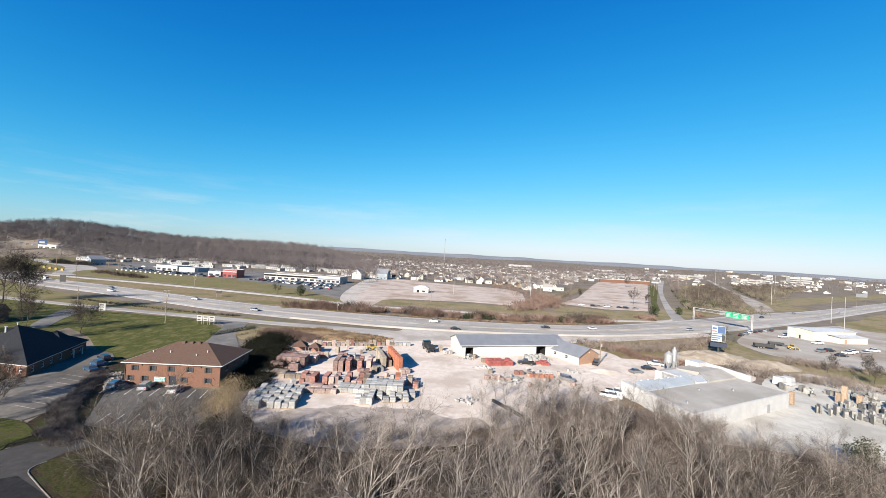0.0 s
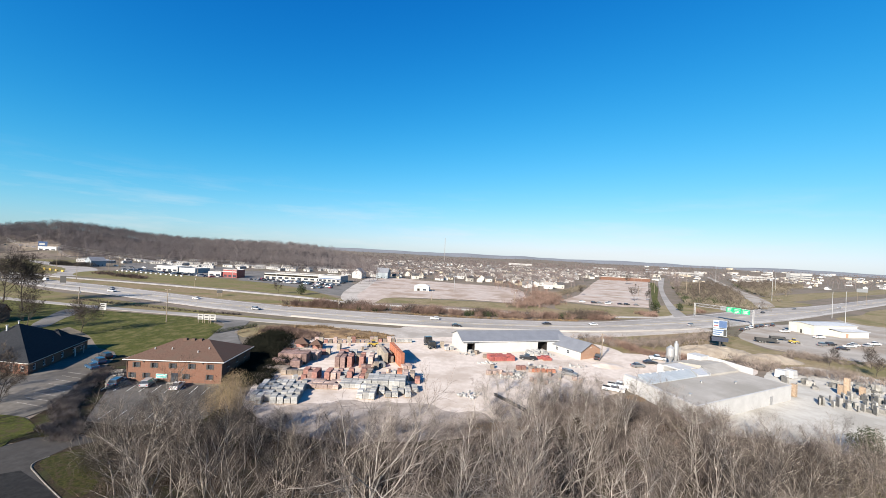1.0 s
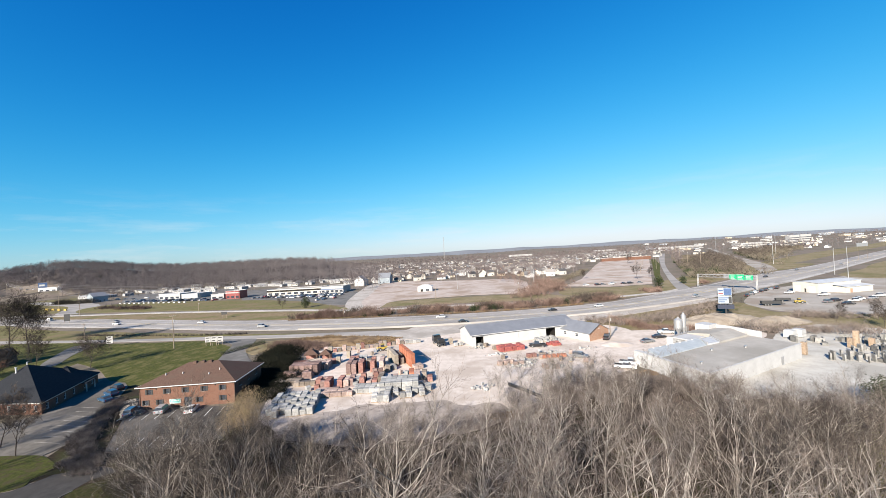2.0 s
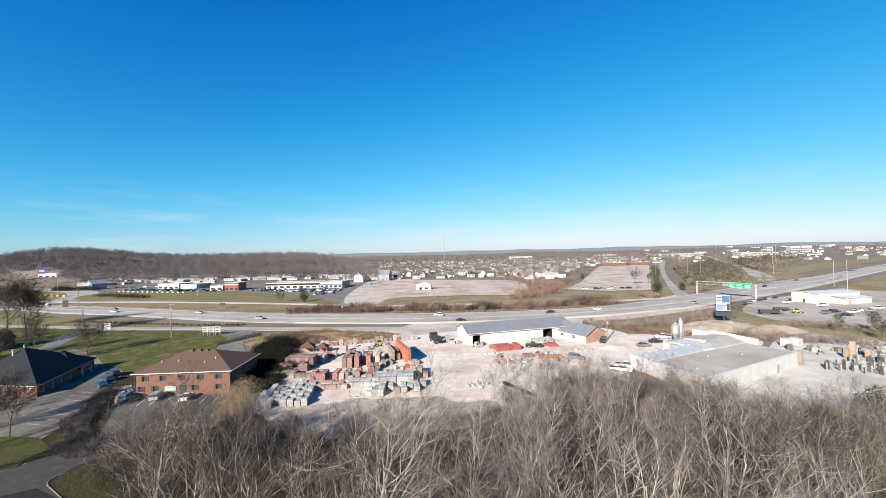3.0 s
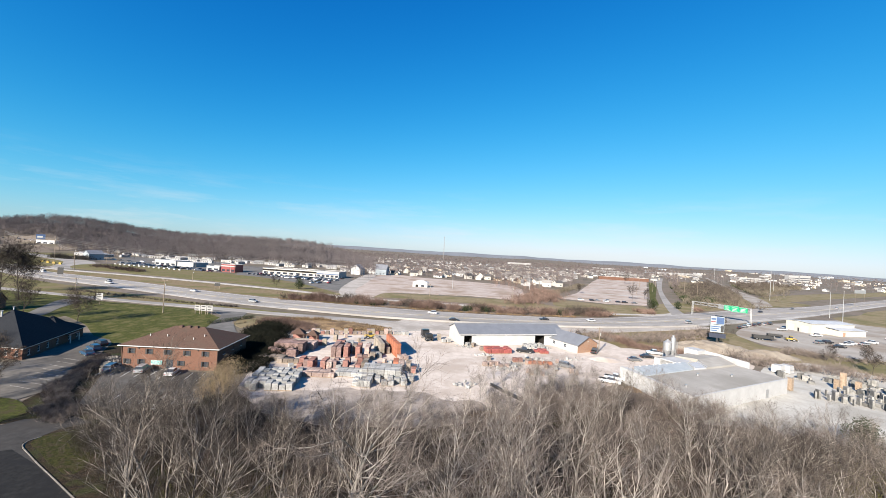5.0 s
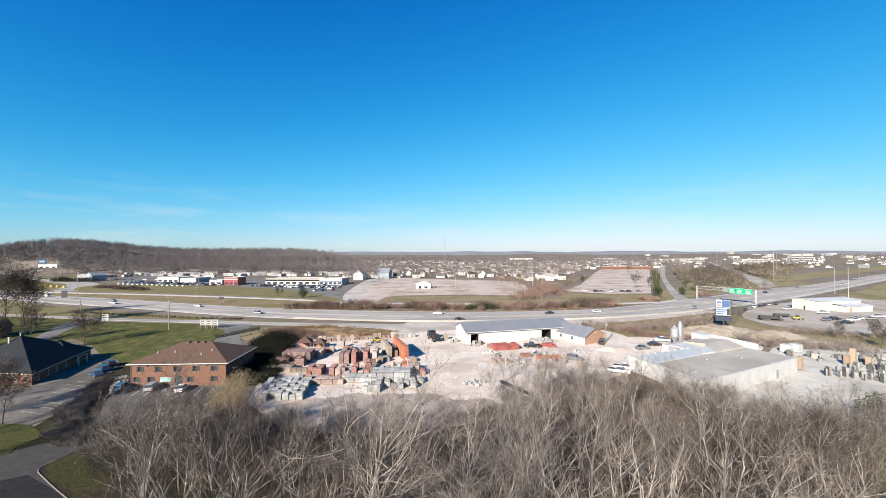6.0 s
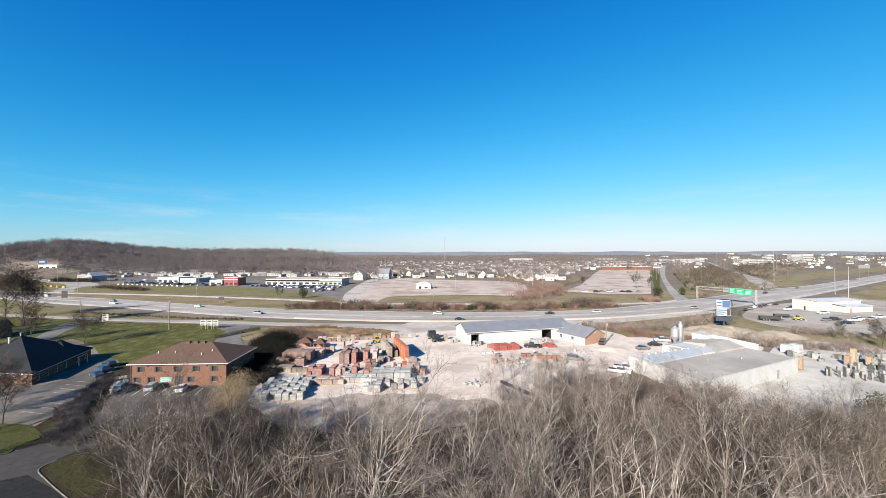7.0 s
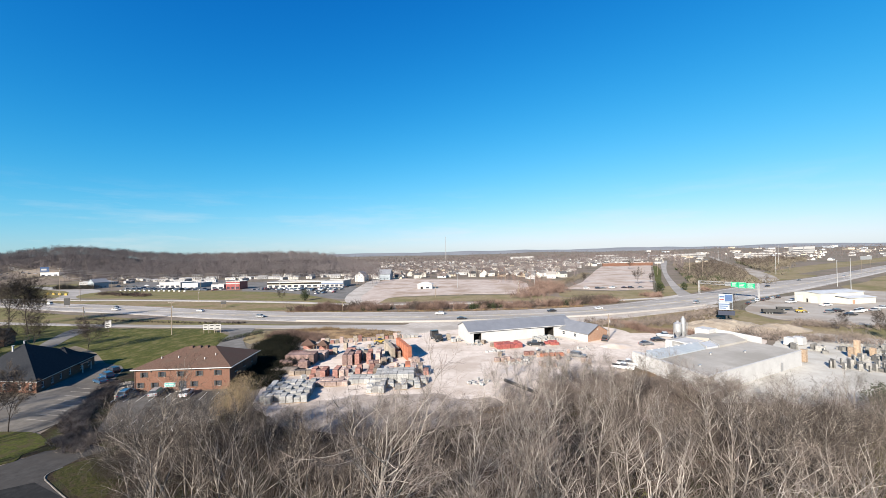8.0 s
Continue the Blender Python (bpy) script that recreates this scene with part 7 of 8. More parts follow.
# broken pieces lying in the yard
for x, y, n_, lab in ((10.5, 137.5, 26, "pale broken blocks beside the shed door"), (34.5, 141.5, 40, "heap of pale scrap before the shed door"), (39.5, 140.5, 22, "pale scrap beside the yard office"), (21, 113, 30, "loose broken blocks on the gravel"), (7.5, 97, 26, "loose stones at the yard's edge"), (16, 127, 26, "loose broken blocks beside the red packs"), (24, 117, 34, "loose broken blocks on the gravel"), (33, 125, 26, "scattered blocks between the packs"), (46, 128, 20, "scattered blocks near the yard office"), (30, 111, 34, "loose broken blocks on the gravel")):
    g = Geo()
    for k in range(n_):
        sz = rng.uniform(0.3, 0.9)
        g.turned(x + rng.gauss(0, 1.6), y + rng.gauss(0, 0.9), 0.02 + rng.uniform(0, 0.7) * (k % 3 == 0), sz, sz * rng.uniform(0.5, 1), sz * rng.uniform(0.4, 0.9), rng.uniform(0, 180), rng.uniform(-15, 15), 0.03)
    structure("scrap_heap", g, M_GREYBLOCK, lab, "rubble", "stuff")
bushes("vine_shrub", [(57, 52, 1.0), (60, 54, 1.15), (63, 56, 1.0), (66, 53, 1.1), (55, 47, 1.0), (70, 57, 0.9), (21, 44, 0.9), (9, 47, 0.7), (25, 41, 0.8)], 3.0, 3.2, 1300, 0.11, M_OLIVELEAF, "tall tangle of olive-green vine leaves", "vines in the wood")
bushes("evergreen_tree", [(79, 71, 1.1), (84, 74, 0.9), (76, 66, 0.9)], 2.4, 3.4, 1100, 0.2, M_EVERGREEN, "dark evergreen among the bare trees", "evergreens")

patch("ground_dirt_slope", [(-39, 81.5), (-30, 86.5), (-20, 90), (-8, 90.5), (4, 88), (12, 84), (8, 77), (-4, 72), (-16, 71), (-27, 73), (-37, 78)], 0.095, M_DIRTSLOPE, "grey-brown dirt slope before the pallets", "ground", rough=3.0)


# ---------- vehicles ----------
PAINTS = {"white": paint("white_car_paint", (0.6, 0.6, 0.6)), "black": paint("black_car_paint", (0.015, 0.015, 0.017)), "silver": paint("silver_car_paint", (0.24, 0.25, 0.26)), "grey": paint("grey_car_paint", (0.13, 0.135, 0.14)), "blue": paint("blue_car_paint", (0.014, 0.055, 0.115)), "red": paint("red_car_paint", (0.26, 0.018, 0.02)), "tan": paint("tan_car_paint", (0.42, 0.36, 0.27)), "teal": paint("dark_blue_car_paint", (0.015, 0.04, 0.1))}
CARS = {}
WHEELS = {}


def wheel_mesh(r):
    if r not in WHEELS:
        WHEELS[r] = (Geo().tube([(0, -0.11, 0), (0, -0.09, 0), (0, 0.09, 0), (0, 0.11, 0)], [r * 0.86, r, r, r * 0.86], 14).mesh("tyre", M_TYRE), Geo().tube([(0, -0.13, 0), (0, 0.13, 0)], [r * 0.55, r * 0.55], 10).mesh("rim", M_STEEL))
    return WHEELS[r]


SHAPES = {  # length, width, body outline, cabin outline, wheel radius
    "sedan": (4.7, 1.8, [(-2.35, 0.3), (2.3, 0.3), (2.35, 0.62), (2.1, 0.82), (1.0, 0.95), (-1.5, 0.98), (-2.25, 0.92), (-2.35, 0.6)], [(0.95, 0.94), (0.3, 1.42), (-0.95, 1.44), (-1.75, 0.97)], 0.32),
    "suv": (4.7, 1.9, [(-2.3, 0.35), (2.3, 0.35), (2.35, 0.75), (2.15, 0.98), (1.1, 1.08), (-2.25, 1.1), (-2.35, 0.7)], [(1.05, 1.07), (0.5, 1.7), (-1.95, 1.72), (-2.2, 1.09)], 0.37),
    "pickup": (5.7, 2.0, [(-2.85, 0.45), (2.8, 0.45), (2.85, 0.9), (2.65, 1.1), (1.5, 1.18), (-0.75, 1.2), (-0.8, 1.12), (-2.8, 1.12), (-2.85, 0.7)], [(1.4, 1.17), (0.9, 1.83), (-0.55, 1.85), (-0.75, 1.19)], 0.4),
    "van": (5.6, 2.0, [(-2.8, 0.35), (2.7, 0.35), (2.8, 0.8), (2.5, 1.15), (1.9, 1.3), (-2.75, 1.3), (-2.8, 0.7)], [(1.85, 1.29), (1.3, 2.2), (-2.65, 2.25), (-2.75, 1.29)], 0.38),
}


def car(kind, colour, x, y, turn, label, group="", z=0.1):
    key = (kind, colour)
    m = pose(x, y, z, 0, 0, turn)
    if key in CARS:
        return tagged(copy_thing(CARS[key], m), label, "", group)
    length, width, body, cabin, wr = SHAPES[kind]
    c = thing("van" if kind == "van" else "pickup_truck" if kind == "pickup" else "car", m, label, "pickup truck" if kind == "pickup" else "van" if kind == "van" else "car", group)
    b = part("body", Geo().side(body, -width / 2, width / 2), PAINTS[colour], c)
    g = Geo()
    ins = 0.12
    n = len(g.v)
    lo, hi = width / 2 - 0.05, width / 2 - 0.24
    g.v += [(cabin[0][0], -lo, cabin[0][1]), (cabin[1][0], -hi, cabin[1][1]), (cabin[2][0], -hi, cabin[2][1]), (cabin[3][0], -lo, cabin[3][1]),
            (cabin[0][0], lo, cabin[0][1]), (cabin[1][0], hi, cabin[1][1]), (cabin[2][0], hi, cabin[2][1]), (cabin[3][0], lo, cabin[3][1])]
    g.f += [(0, 3, 2, 1), (4, 5, 6, 7), (0, 1, 5, 4), (2, 3, 7, 6), (1, 2, 6, 5)]
    part("window_band", g, M_GLASS, c)
    roof = Geo().box(cabin[2][0] - 0.02, -hi - 0.01, cabin[1][1] - 0.02, cabin[1][0] + 0.02, hi + 0.01, cabin[2][1] + 0.03, 0.04)
    if kind == "van":
        roof.box(-2.68, -0.93, 1.29, 1.1, 0.93, 2.2, 0.06)
    part("roof", roof, PAINTS[colour], c)
    tm, rm = wheel_mesh(wr)
    for sx in (-1, 1):
        for sy in (-1, 1):
            w = part("wheel", tm, None, c)
            w.location = (sx * length * 0.31, sy * (width / 2 - 0.1), wr)
            part("rim", rm, None, w)
    fz = body[2][1]
    for sy in (-1, 1):
        part("headlight", Geo().box(length / 2 - 0.12, sy * width * 0.36 - 0.16, fz - 0.14, length / 2 + 0.02, sy * width * 0.36 + 0.16, fz + 0.02), M_LAMPGLASS, c)
        part("taillight", Geo().box(-length / 2 - 0.02, sy * width * 0.4 - 0.1, fz - 0.1, -length / 2 + 0.08, sy * width * 0.4 + 0.1, fz + 0.12), M_REDLENS, c)
    if kind == "pickup":
        part("bed", Geo().box(-2.75, -0.85, 1.121, -0.85, 0.85, 1.13), M_TYRE, c)
    part("bumper", Geo().box(length / 2 - 0.02, -width * 0.46, 0.35, length / 2 + 0.07, width * 0.46, 0.55), M_TYRE, c)
    CARS[key] = c
    return c


# before the brick office and the clinic
car("sedan", "white", -62.8, 93.0, 103, "white sedan parked before the brick office")
car("suv", "silver", -70.3, 93.6, 103, "silver hatchback parked before the brick office")
car("suv", "blue", -77.4, 93.2, 103, "blue hatchback parked beside the rubble bank")
car("sedan", "blue", -93.2, 103.8, 150, "dark blue sedan parked beside the clinic")
car("suv", "blue", -95.3, 108.2, 150, "blue van-like car parked beside the clinic")
car("suv", "black", -97.6, 113.0, 150, "black hatchback parked beside the clinic")
# in the yard
car("pickup", "black", 31.0, 134.2, 172, "black pickup truck beside the red blocks")
car("suv", "grey", 40.4, 118.3, -40, "grey car parked in the gravel yard")
car("pickup", "white", 48.2, 105.6, -28, "white pickup truck beside the warehouse")
car("pickup", "white", 51.0, 108.6, -28, "white pickup truck beside the warehouse")
car("pickup", "black", 57.5, 139.5, 60, "dark pickup truck beside the yard office")
car("sedan", "grey", 68.1, 131.5, 10, "grey car behind the warehouse")
car("sedan", "black", 75.0, 136.5, 0, "black car behind the warehouse")
car("pickup", "white", 81.0, 142.5, 165, "white pickup truck behind the warehouse")
# on the highway
for kind, col, t, x, lab in (("suv", "white", 0.7, -3.0, "white car driving on the highway"), ("sedan", "black", 0.16, 8, "black car driving on the highway"), ("pickup", "white", 0.32, -214, "white pickup truck on the highway"), ("van", "white", 0.78, -301, "white van on the highway"), ("sedan", "grey", 0.64, -226, "grey car on the highway"), ("sedan", "white", 0.62, 84, "white car on the highway"), ("sedan", "black", 0.64, 57, "black car on the highway"), ("suv", "silver", 0.2, 147, "silver car on the highway"), ("sedan", "black", 0.63, 258, "black car on the highway"), ("sedan", "grey", 0.8, 322, "grey car on the highway"), ("suv", "silver", 0.4, 395, "silver car on the highway"), ("suv", "silver", 0.3, -100, "silver car on the highway"), ("sedan", "white", 0.7, -150, "white car on the highway")):
    ln = between(t)
    i = min(range(len(ln) - 1), key=lambda q: abs(ln[q].x - x))
    d = ln[i + 1] - ln[i]
    y = ln[i].y + (x - ln[i].x) * d.y / d.x
    car(kind, col, x, y, math.degrees(math.atan2(d.y, d.x)) + (180 if t > 0.48 else 0), lab, "traffic on the highway", 0.225)
# depot lot
for k, (kind, col, x, y, turn) in enumerate((("sedan", "black", 172, 219, 40), ("suv", "grey", 178, 223, 40), ("suv", "white", 185, 229, 40), ("sedan", "black", 191, 232, 40), ("suv", "black", 197, 236, 40), ("sedan", "silver", 203, 239, 40), ("suv", "black", 209, 242, 40), ("pickup", "white", 197, 220, 15), ("pickup", "white", 203, 206, 10), ("sedan", "black", 186, 177.5, -10), ("pickup", "white", 196, 184, 10), ("pickup", "white", 201, 187, 10), ("pickup", "white", 218, 193, 5), ("pickup", "white", 246, 208, 10), ("suv", "grey", 184, 185, 20), ("sedan", "silver", 209, 188, 10), ("suv", "black", 190, 187, 5))):
    car(kind, col, x, y, turn, {"black": "black", "grey": "grey", "white": "white", "silver": "silver"}[col] + (" pickup truck" if kind == "pickup" else " car") + " parked in the depot lot", "vehicles in the depot lot", 0.085)
# shop and dealer lots
rng = random.Random(77)
cols = ["white", "black", "silver", "grey", "red", "blue", "white", "silver"]
for k in range(34):
    x = -190 + 2.75 * k + rng.uniform(-0.5, 0.5)
    y = 384 - 0.75 * (k * 2.75) * 0.42 + (12 if k % 2 else 0) + rng.uniform(-1, 1)
    col = rng.choice(cols)
    car(rng.choice(("sedan", "suv", "pickup")), col, x, y, rng.choice((70, 250)) + rng.uniform(-4, 4), col + " vehicle parked before the shops", "cars before the shops", 0.085)
for k in range(24):
    y = rng.uniform(330, 395)
    x = -96 - rng.uniform(0, 1) * (y - 300) * 0.75
    col = rng.choice(cols)
    car(rng.choice(("sedan", "suv", "pickup")), col, x, y, rng.choice((70, 250, 340)) + rng.uniform(-5, 5), col + " vehicle standing in the shops' lot", "cars before the shops", 0.085)
for k in range(30):
    x = -352 + 4.3 * k
    y = 428 - 0.33 * (k * 4.3) + rng.uniform(-1, 1) + (9 if k % 2 else 0)
    col = rng.choice(cols)
    car(rng.choice(("sedan", "suv", "van", "pickup")), col, x, y, rng.choice((60, 240)) + rng.uniform(-6, 6), col + " vehicle standing in the dealer's lot", "vehicles in the dealer's lot", 0.085)
for k, (x, y) in enumerate(((128, 322), (133, 323), (139, 321), (150, 322), (155, 321), (163, 321), (119, 324), (145, 330))):
    col = ("black", "grey", "white", "black", "black", "grey", "white", "silver")[k]
    car(("suv", "sedan")[k % 2], col, x, y, 5, col + " car parked on the pinkish lot", "cars on the pinkish lot", 0.105)
for k in range(12):
    x, y = -475 + 14 * k + rng.uniform(-3, 3), 470 + rng.uniform(-6, 6)
    car(rng.choice(("van", "sedan", "suv")), rng.choice(("white", "white", "silver", "black")), x, y, rng.uniform(-20, 20), "vehicle parked beside the road below the hill", "cars by the hill", height(x, y) + 0.02)


for k in range(12):
    x, y = -800 + 11 * k + rng.uniform(-2, 2), 640 + rng.uniform(-4, 4)
    car(rng.choice(("van", "sedan", "suv", "pickup")), rng.choice(("white", "white", "silver", "black")), x, y, rng.uniform(60, 120), "vehicle parked below the wooded hill", "cars by the hill", height(x, y) + 0.05)


def trailer(x, y, turn, mat, label, length=9.0, tall=2.6):
    t = thing("dump_trailer", pose(x, y, 0.085, 0, 0, turn), label, "trailer")
    L = length / 2
    bed = Geo().box(-L, -1.2, 0.9, L, 1.2, 1.05).box(-L, -1.2, 1.05, L, -1.1, tall).box(-L, 1.1, 1.05, L, 1.2, tall).box(-L, -1.1, 1.05, -L + 0.1, 1.1, tall).box(L - 0.1, -1.1, 1.05, L, 1.1, tall)
    for k in range(8):
        x0 = -L + 0.2 + k * (length - 0.5) / 7
        bed.box(x0, -1.28, 1.0, x0 + 0.12, -1.2, tall).box(x0, 1.2, 1.0, x0 + 0.12, 1.28, tall)
    part("bed", bed, mat, t)
    part("chassis", Geo().box(-L, -0.5, 0.6, L + 1.6, -0.35, 0.88).box(-L, 0.35, 0.6, L + 1.6, 0.5, 0.88), M_SHUTTER, t)
    tm, rm = wheel_mesh(0.45)
    for x0 in (-2.6, -1.5, -0.4):
        for sy in (-1, 1):
            w = part("wheel", tm, None, t)
            w.location = (x0, sy * 1.1, 0.45)
            part("rim", rm, None, w)
    return t


trailer(157.5, 186.2, -20, M_SHUTTER, "long black box trailer in the depot lot", 8.0, 2.2)
trailer(171.0, 195.0, -25, M_SHUTTER, "dark flat trailer in the depot lot", 6.0, 1.7)


def loader(x, y, turn, mat, label, arm=True):
    """A wheeled loader with cab, arms and bucket."""
    t = thing("wheel_loader", pose(x, y, 0.085, 0, 0, turn) @ Matrix.Scale(0.8, 4), label, "loader")
    part("body", Geo().side([(-2.4, 0.8), (0.6, 0.8), (0.9, 1.5), (0.4, 1.8), (-2.2, 1.9), (-2.5, 1.3)], -0.85, 0.85), mat, t)
    cab = part("cab", Geo().box(-0.9, -0.75, 1.8, 0.6, 0.75, 3.0, 0.1), M_GLASS, t)
    part("cab_roof", Geo().box(-1.0, -0.85, 3.0, 0.7, 0.85, 3.15, 0.05), mat, cab)
    if arm:
        part("arm", Geo().tube([(0.4, -0.5, 1.4), (2.0, -0.5, 1.7), (2.9, -0.5, 0.8)], [0.14, 0.14, 0.12], 6).tube([(0.4, 0.5, 1.4), (2.0, 0.5, 1.7), (2.9, 0.5, 0.8)], [0.14, 0.14, 0.12], 6), mat, t)
        part("bucket", Geo().side([(2.8, 0.1), (3.9, 0.1), (3.9, 0.2), (3.1, 0.4), (3.0, 1.1), (2.8, 1.2)], -1.25, 1.25), M_STEEL, t)
    tm, rm = wheel_mesh(0.7)
    for x0 in (-1.5, 1.0):
        for sy in (-1, 1):
            w = part("wheel", tm, None, t)
            w.location = (x0, sy * 0.95, 0.7)
            w.scale = (1, 1.8, 1)
            part("rim", rm, None, w)
    return t


loader(-24.3, 141.5, 200, M_YELLOWPAINT, "yellow wheel loader among the brick pallets")
loader(172.5, 187.5, -20, M_YELLOWPAINT, "yellow wheel loader in the depot lot")
loader(214.0, 178.0, 10, M_YELLOWPAINT, "yellow machine in the depot lot")
loader(219.0, 180.0, 10, M_YELLOWPAINT, "yellow machine in the depot lot")


def flatbed(x, y, turn, label):
    t = thing("flatbed_truck", pose(x, y, 0.085, 0, 0, turn) @ Matrix.Scale(1.2, 4), label, "truck")
    part("cab", Geo().side([(1.6, 0.7), (3.6, 0.7), (3.7, 1.6), (3.4, 1.75), (3.1, 2.7), (1.6, 2.75)], -1.1, 1.1), PAINTS["black"], t)
    part("windscreen", Geo().quadface((3.42, -0.95, 1.8), (3.42, 0.95, 1.8), (3.14, 0.9, 2.6), (3.14, -0.9, 2.6)), M_GLASS, t)
    part("bed", Geo().box(-3.4, -1.15, 1.0, 1.4, 1.15, 1.2).box(1.3, -1.1, 1.2, 1.4, 1.1, 2.3), M_SHUTTER, t)
    part("load", cube_geo(2.0, 2.0, 0.9, 4, 2), M_SHUTTER, t).location = (-1.6, 0, 1.1)
    tm, rm = wheel_mesh(0.5)
    for x0 in (-2.4, -1.2, 2.6):
        for sy in (-1, 1):
            w = part("wheel", tm, None, t)
            w.location = (x0, sy * 1.0, 0.5)
            part("rim", rm, None, w)
    return t


flatbed(-3.4, 145.5, 110, "dark flatbed truck standing on the gravel drive")
for k, (x, y) in enumerate(((1.0, 146.5), (2.8, 142.0), (4.6, 142.6), (11.5, 139.0), (13.5, 138.6))):
    stack(("tan", "grey", "grey", "grey", "brown")[k], 0, x, y, 14 + 9 * k)

# fallen steel beams at the yard's edge
for x, y, turn, ln in ((17.5, 93.5, -58, 11), (25.5, 92.5, -52, 9)):
    ob = tagged(new("steel_beam", Geo().box(-ln / 2, -0.3, 0.1, ln / 2, 0.3, 0.2).box(-ln / 2, -0.06, 0.2, ln / 2, 0.06, 0.6).box(-ln / 2, -0.3, 0.6, ln / 2, 0.3, 0.7).mesh("steel_beam", M_SHUTTER)), "long dark steel beam lying on gravel", "beam", "beams in the yard")
    ob.matrix_world = pose(x, y, 0.0, 0, 0, turn)


# ---------- poles, signs, wires ----------
def utility_pole(x, y, tall, label="weathered wooden utility pole with a crossarm", arms=1, lamp=False):
    z = height(x, y)
    p = thing("utility_pole", pose(x, y, z, 0, 0, 12), label, "utility pole", "utility poles")
    part("pole", Geo().tube([(0, 0, -0.3), (0, 0, tall * 0.5), (0, 0, tall)], [0.2, 0.17, 0.12], 8), M_POLE, p)
    for k in range(arms):
        zz = tall - 0.5 - 1.2 * k
        part("crossarm", Geo().box(-1.2, -0.06, zz, 1.2, 0.06, zz + 0.14), M_POLE, p)
        for xx in (-1.05, -0.5, 0.5, 1.05):
            part("insulator", Geo().tube([(xx, 0, zz + 0.14), (xx, 0, zz + 0.32)], [0.06, 0.04], 6), M_TRIM, p)
    part("transformer", Geo().tube([(0.38, 0, tall - 3.0), (0.38, 0, tall - 2.0)], [0.24, 0.24], 8), M_STEEL, p)
    return p


for x, y, tl in ((-118.4, 166.7, 14.5), (-187, 199, 9), (-299.9, 316.5, 19.5), (-344.8, 344.6, 27), (-633, 559, 28), (-345.6, 399.7, 17), (-332.7, 396.9, 17.5), (-190, 297, 9), (53.7, 281, 12), (256.2, 402.9, 23), (277.2, 413.9, 21), (333.5, 541.4, 23), (463.9, 765, 24), (492.9, 825, 26), (571.7, 973, 29), (95, 368, 12), (72, 453, 14), (-106, 400, 14), (-260, 410, 13), (-7, 290, 9), (215, 420, 13), (290, 560, 15), (320, 640, 16), (260, 470, 16), (-228, 420, 12), (-60, 226, 6), (60, 142, 9), (330, 590, 18), (350, 640, 18), (-185, 152, 10)):
    utility_pole(x, y, tl)


def wire(ps, sag, label):
    g = Geo()
    for (a0, b0) in zip(ps, ps[1:]):
        pts = []
        for k in range(13):
            t = k / 12
            q = Vector(a0).lerp(Vector(b0), t)
            q.z -= sag * 4 * t * (1 - t)
            pts.append(q)
        g.tube(pts, [0.1] * 13, 3)
    return tagged(new("power_line", g.mesh("power_line", M_WIRE)), label, "power line", "power lines")


for dz, dx in ((0, 0), (-1.3, 1.0), (-3.0, 0)):
    wire([(-633 + dx, 559, 27.5 + dz), (-344.8 + dx, 344.6, 26.5 + dz), (-217.5 + dx, 400, 17.5 + dz), (-107 + dx, 430, 17 + dz)], 3.5, "thin grey power line sagging between poles")
for dz in (0, -1.4):
    wire([(-633, 562, 24 + dz), (-344.8, 344.6, 23.5 + dz), (-299.9, 316.5, 18.8 + dz), (-345.6, 399.7, 16.6 + dz), (-332.7, 396.9, 16.8 + dz)], 2.5, "thin grey power line along the junction")


def street_lamp(x, y, tall, label, arm=2.0):
    p = thing("street_lamp", pose(x, y, height(x, y), 0, 0, 40), label, "street lamp", "street lamps")
    part("pole", Geo().tube([(0, 0, 0), (0, 0, tall * 0.6), (0, 0, tall)], [0.22, 0.16, 0.1], 8), M_STEEL, p)
    part("arm", Geo().tube([(0, 0, tall - 0.1), (arm, 0, tall + 0.3)], [0.07, 0.05], 6), M_STEEL, p)
    part("head", Geo().box(arm - 0.1, -0.2, tall + 0.2, arm + 0.9, 0.2, tall + 0.4, 0.05), M_TRIM, p)
    return p


street_lamp(377, 439, 34, "very tall slim highway lighting mast", 1.0)
street_lamp(285, 271, 22, "tall slim street lamp beside the depot", 2.0)
street_lamp(520, 600, 32, "very tall slim highway lighting mast", 1.0)
street_lamp(305, 300, 20, "tall slim street lamp beside the highway", 2.0)
street_lamp(640, 900, 38, "very tall slim highway lighting mast", 1.0)
street_lamp(12, 360, 14, "slim street lamp on the empty lot")
street_lamp(85, 365, 14, "slim street lamp on the empty lot")
street_lamp(222, 186, 9, "short street lamp in the depot lot", 1.0)
street_lamp(-213, 392, 12, "slim street lamp before the shops")
street_lamp(-165, 385, 12, "slim street lamp before the shops")


def radio_mast(x, y, tall):
    z = height(x, y)
    p = thing("radio_mast", pose(x, y, z), "distant slender lattice radio mast", "radio mast")
    g = Geo()
    r = 1.4
    for k in range(3):
        w = k * 2.094
        g.tube([(math.cos(w) * r, math.sin(w) * r, 0), (math.cos(w) * r, math.sin(w) * r, tall)], [0.42, 0.42], 4)
    for j in range(int(tall / 3)):
        for k in range(3):
            w0, w1 = k * 2.094, (k + 1) * 2.094
            g.tube([(math.cos(w0) * r, math.sin(w0) * r, j * 3), (math.cos(w1) * r, math.sin(w1) * r, j * 3 + 3)], [0.2, 0.2], 3)
    part("lattice", g, M_WIRE, p)
    return p


radio_mast(7, 1500, 96)


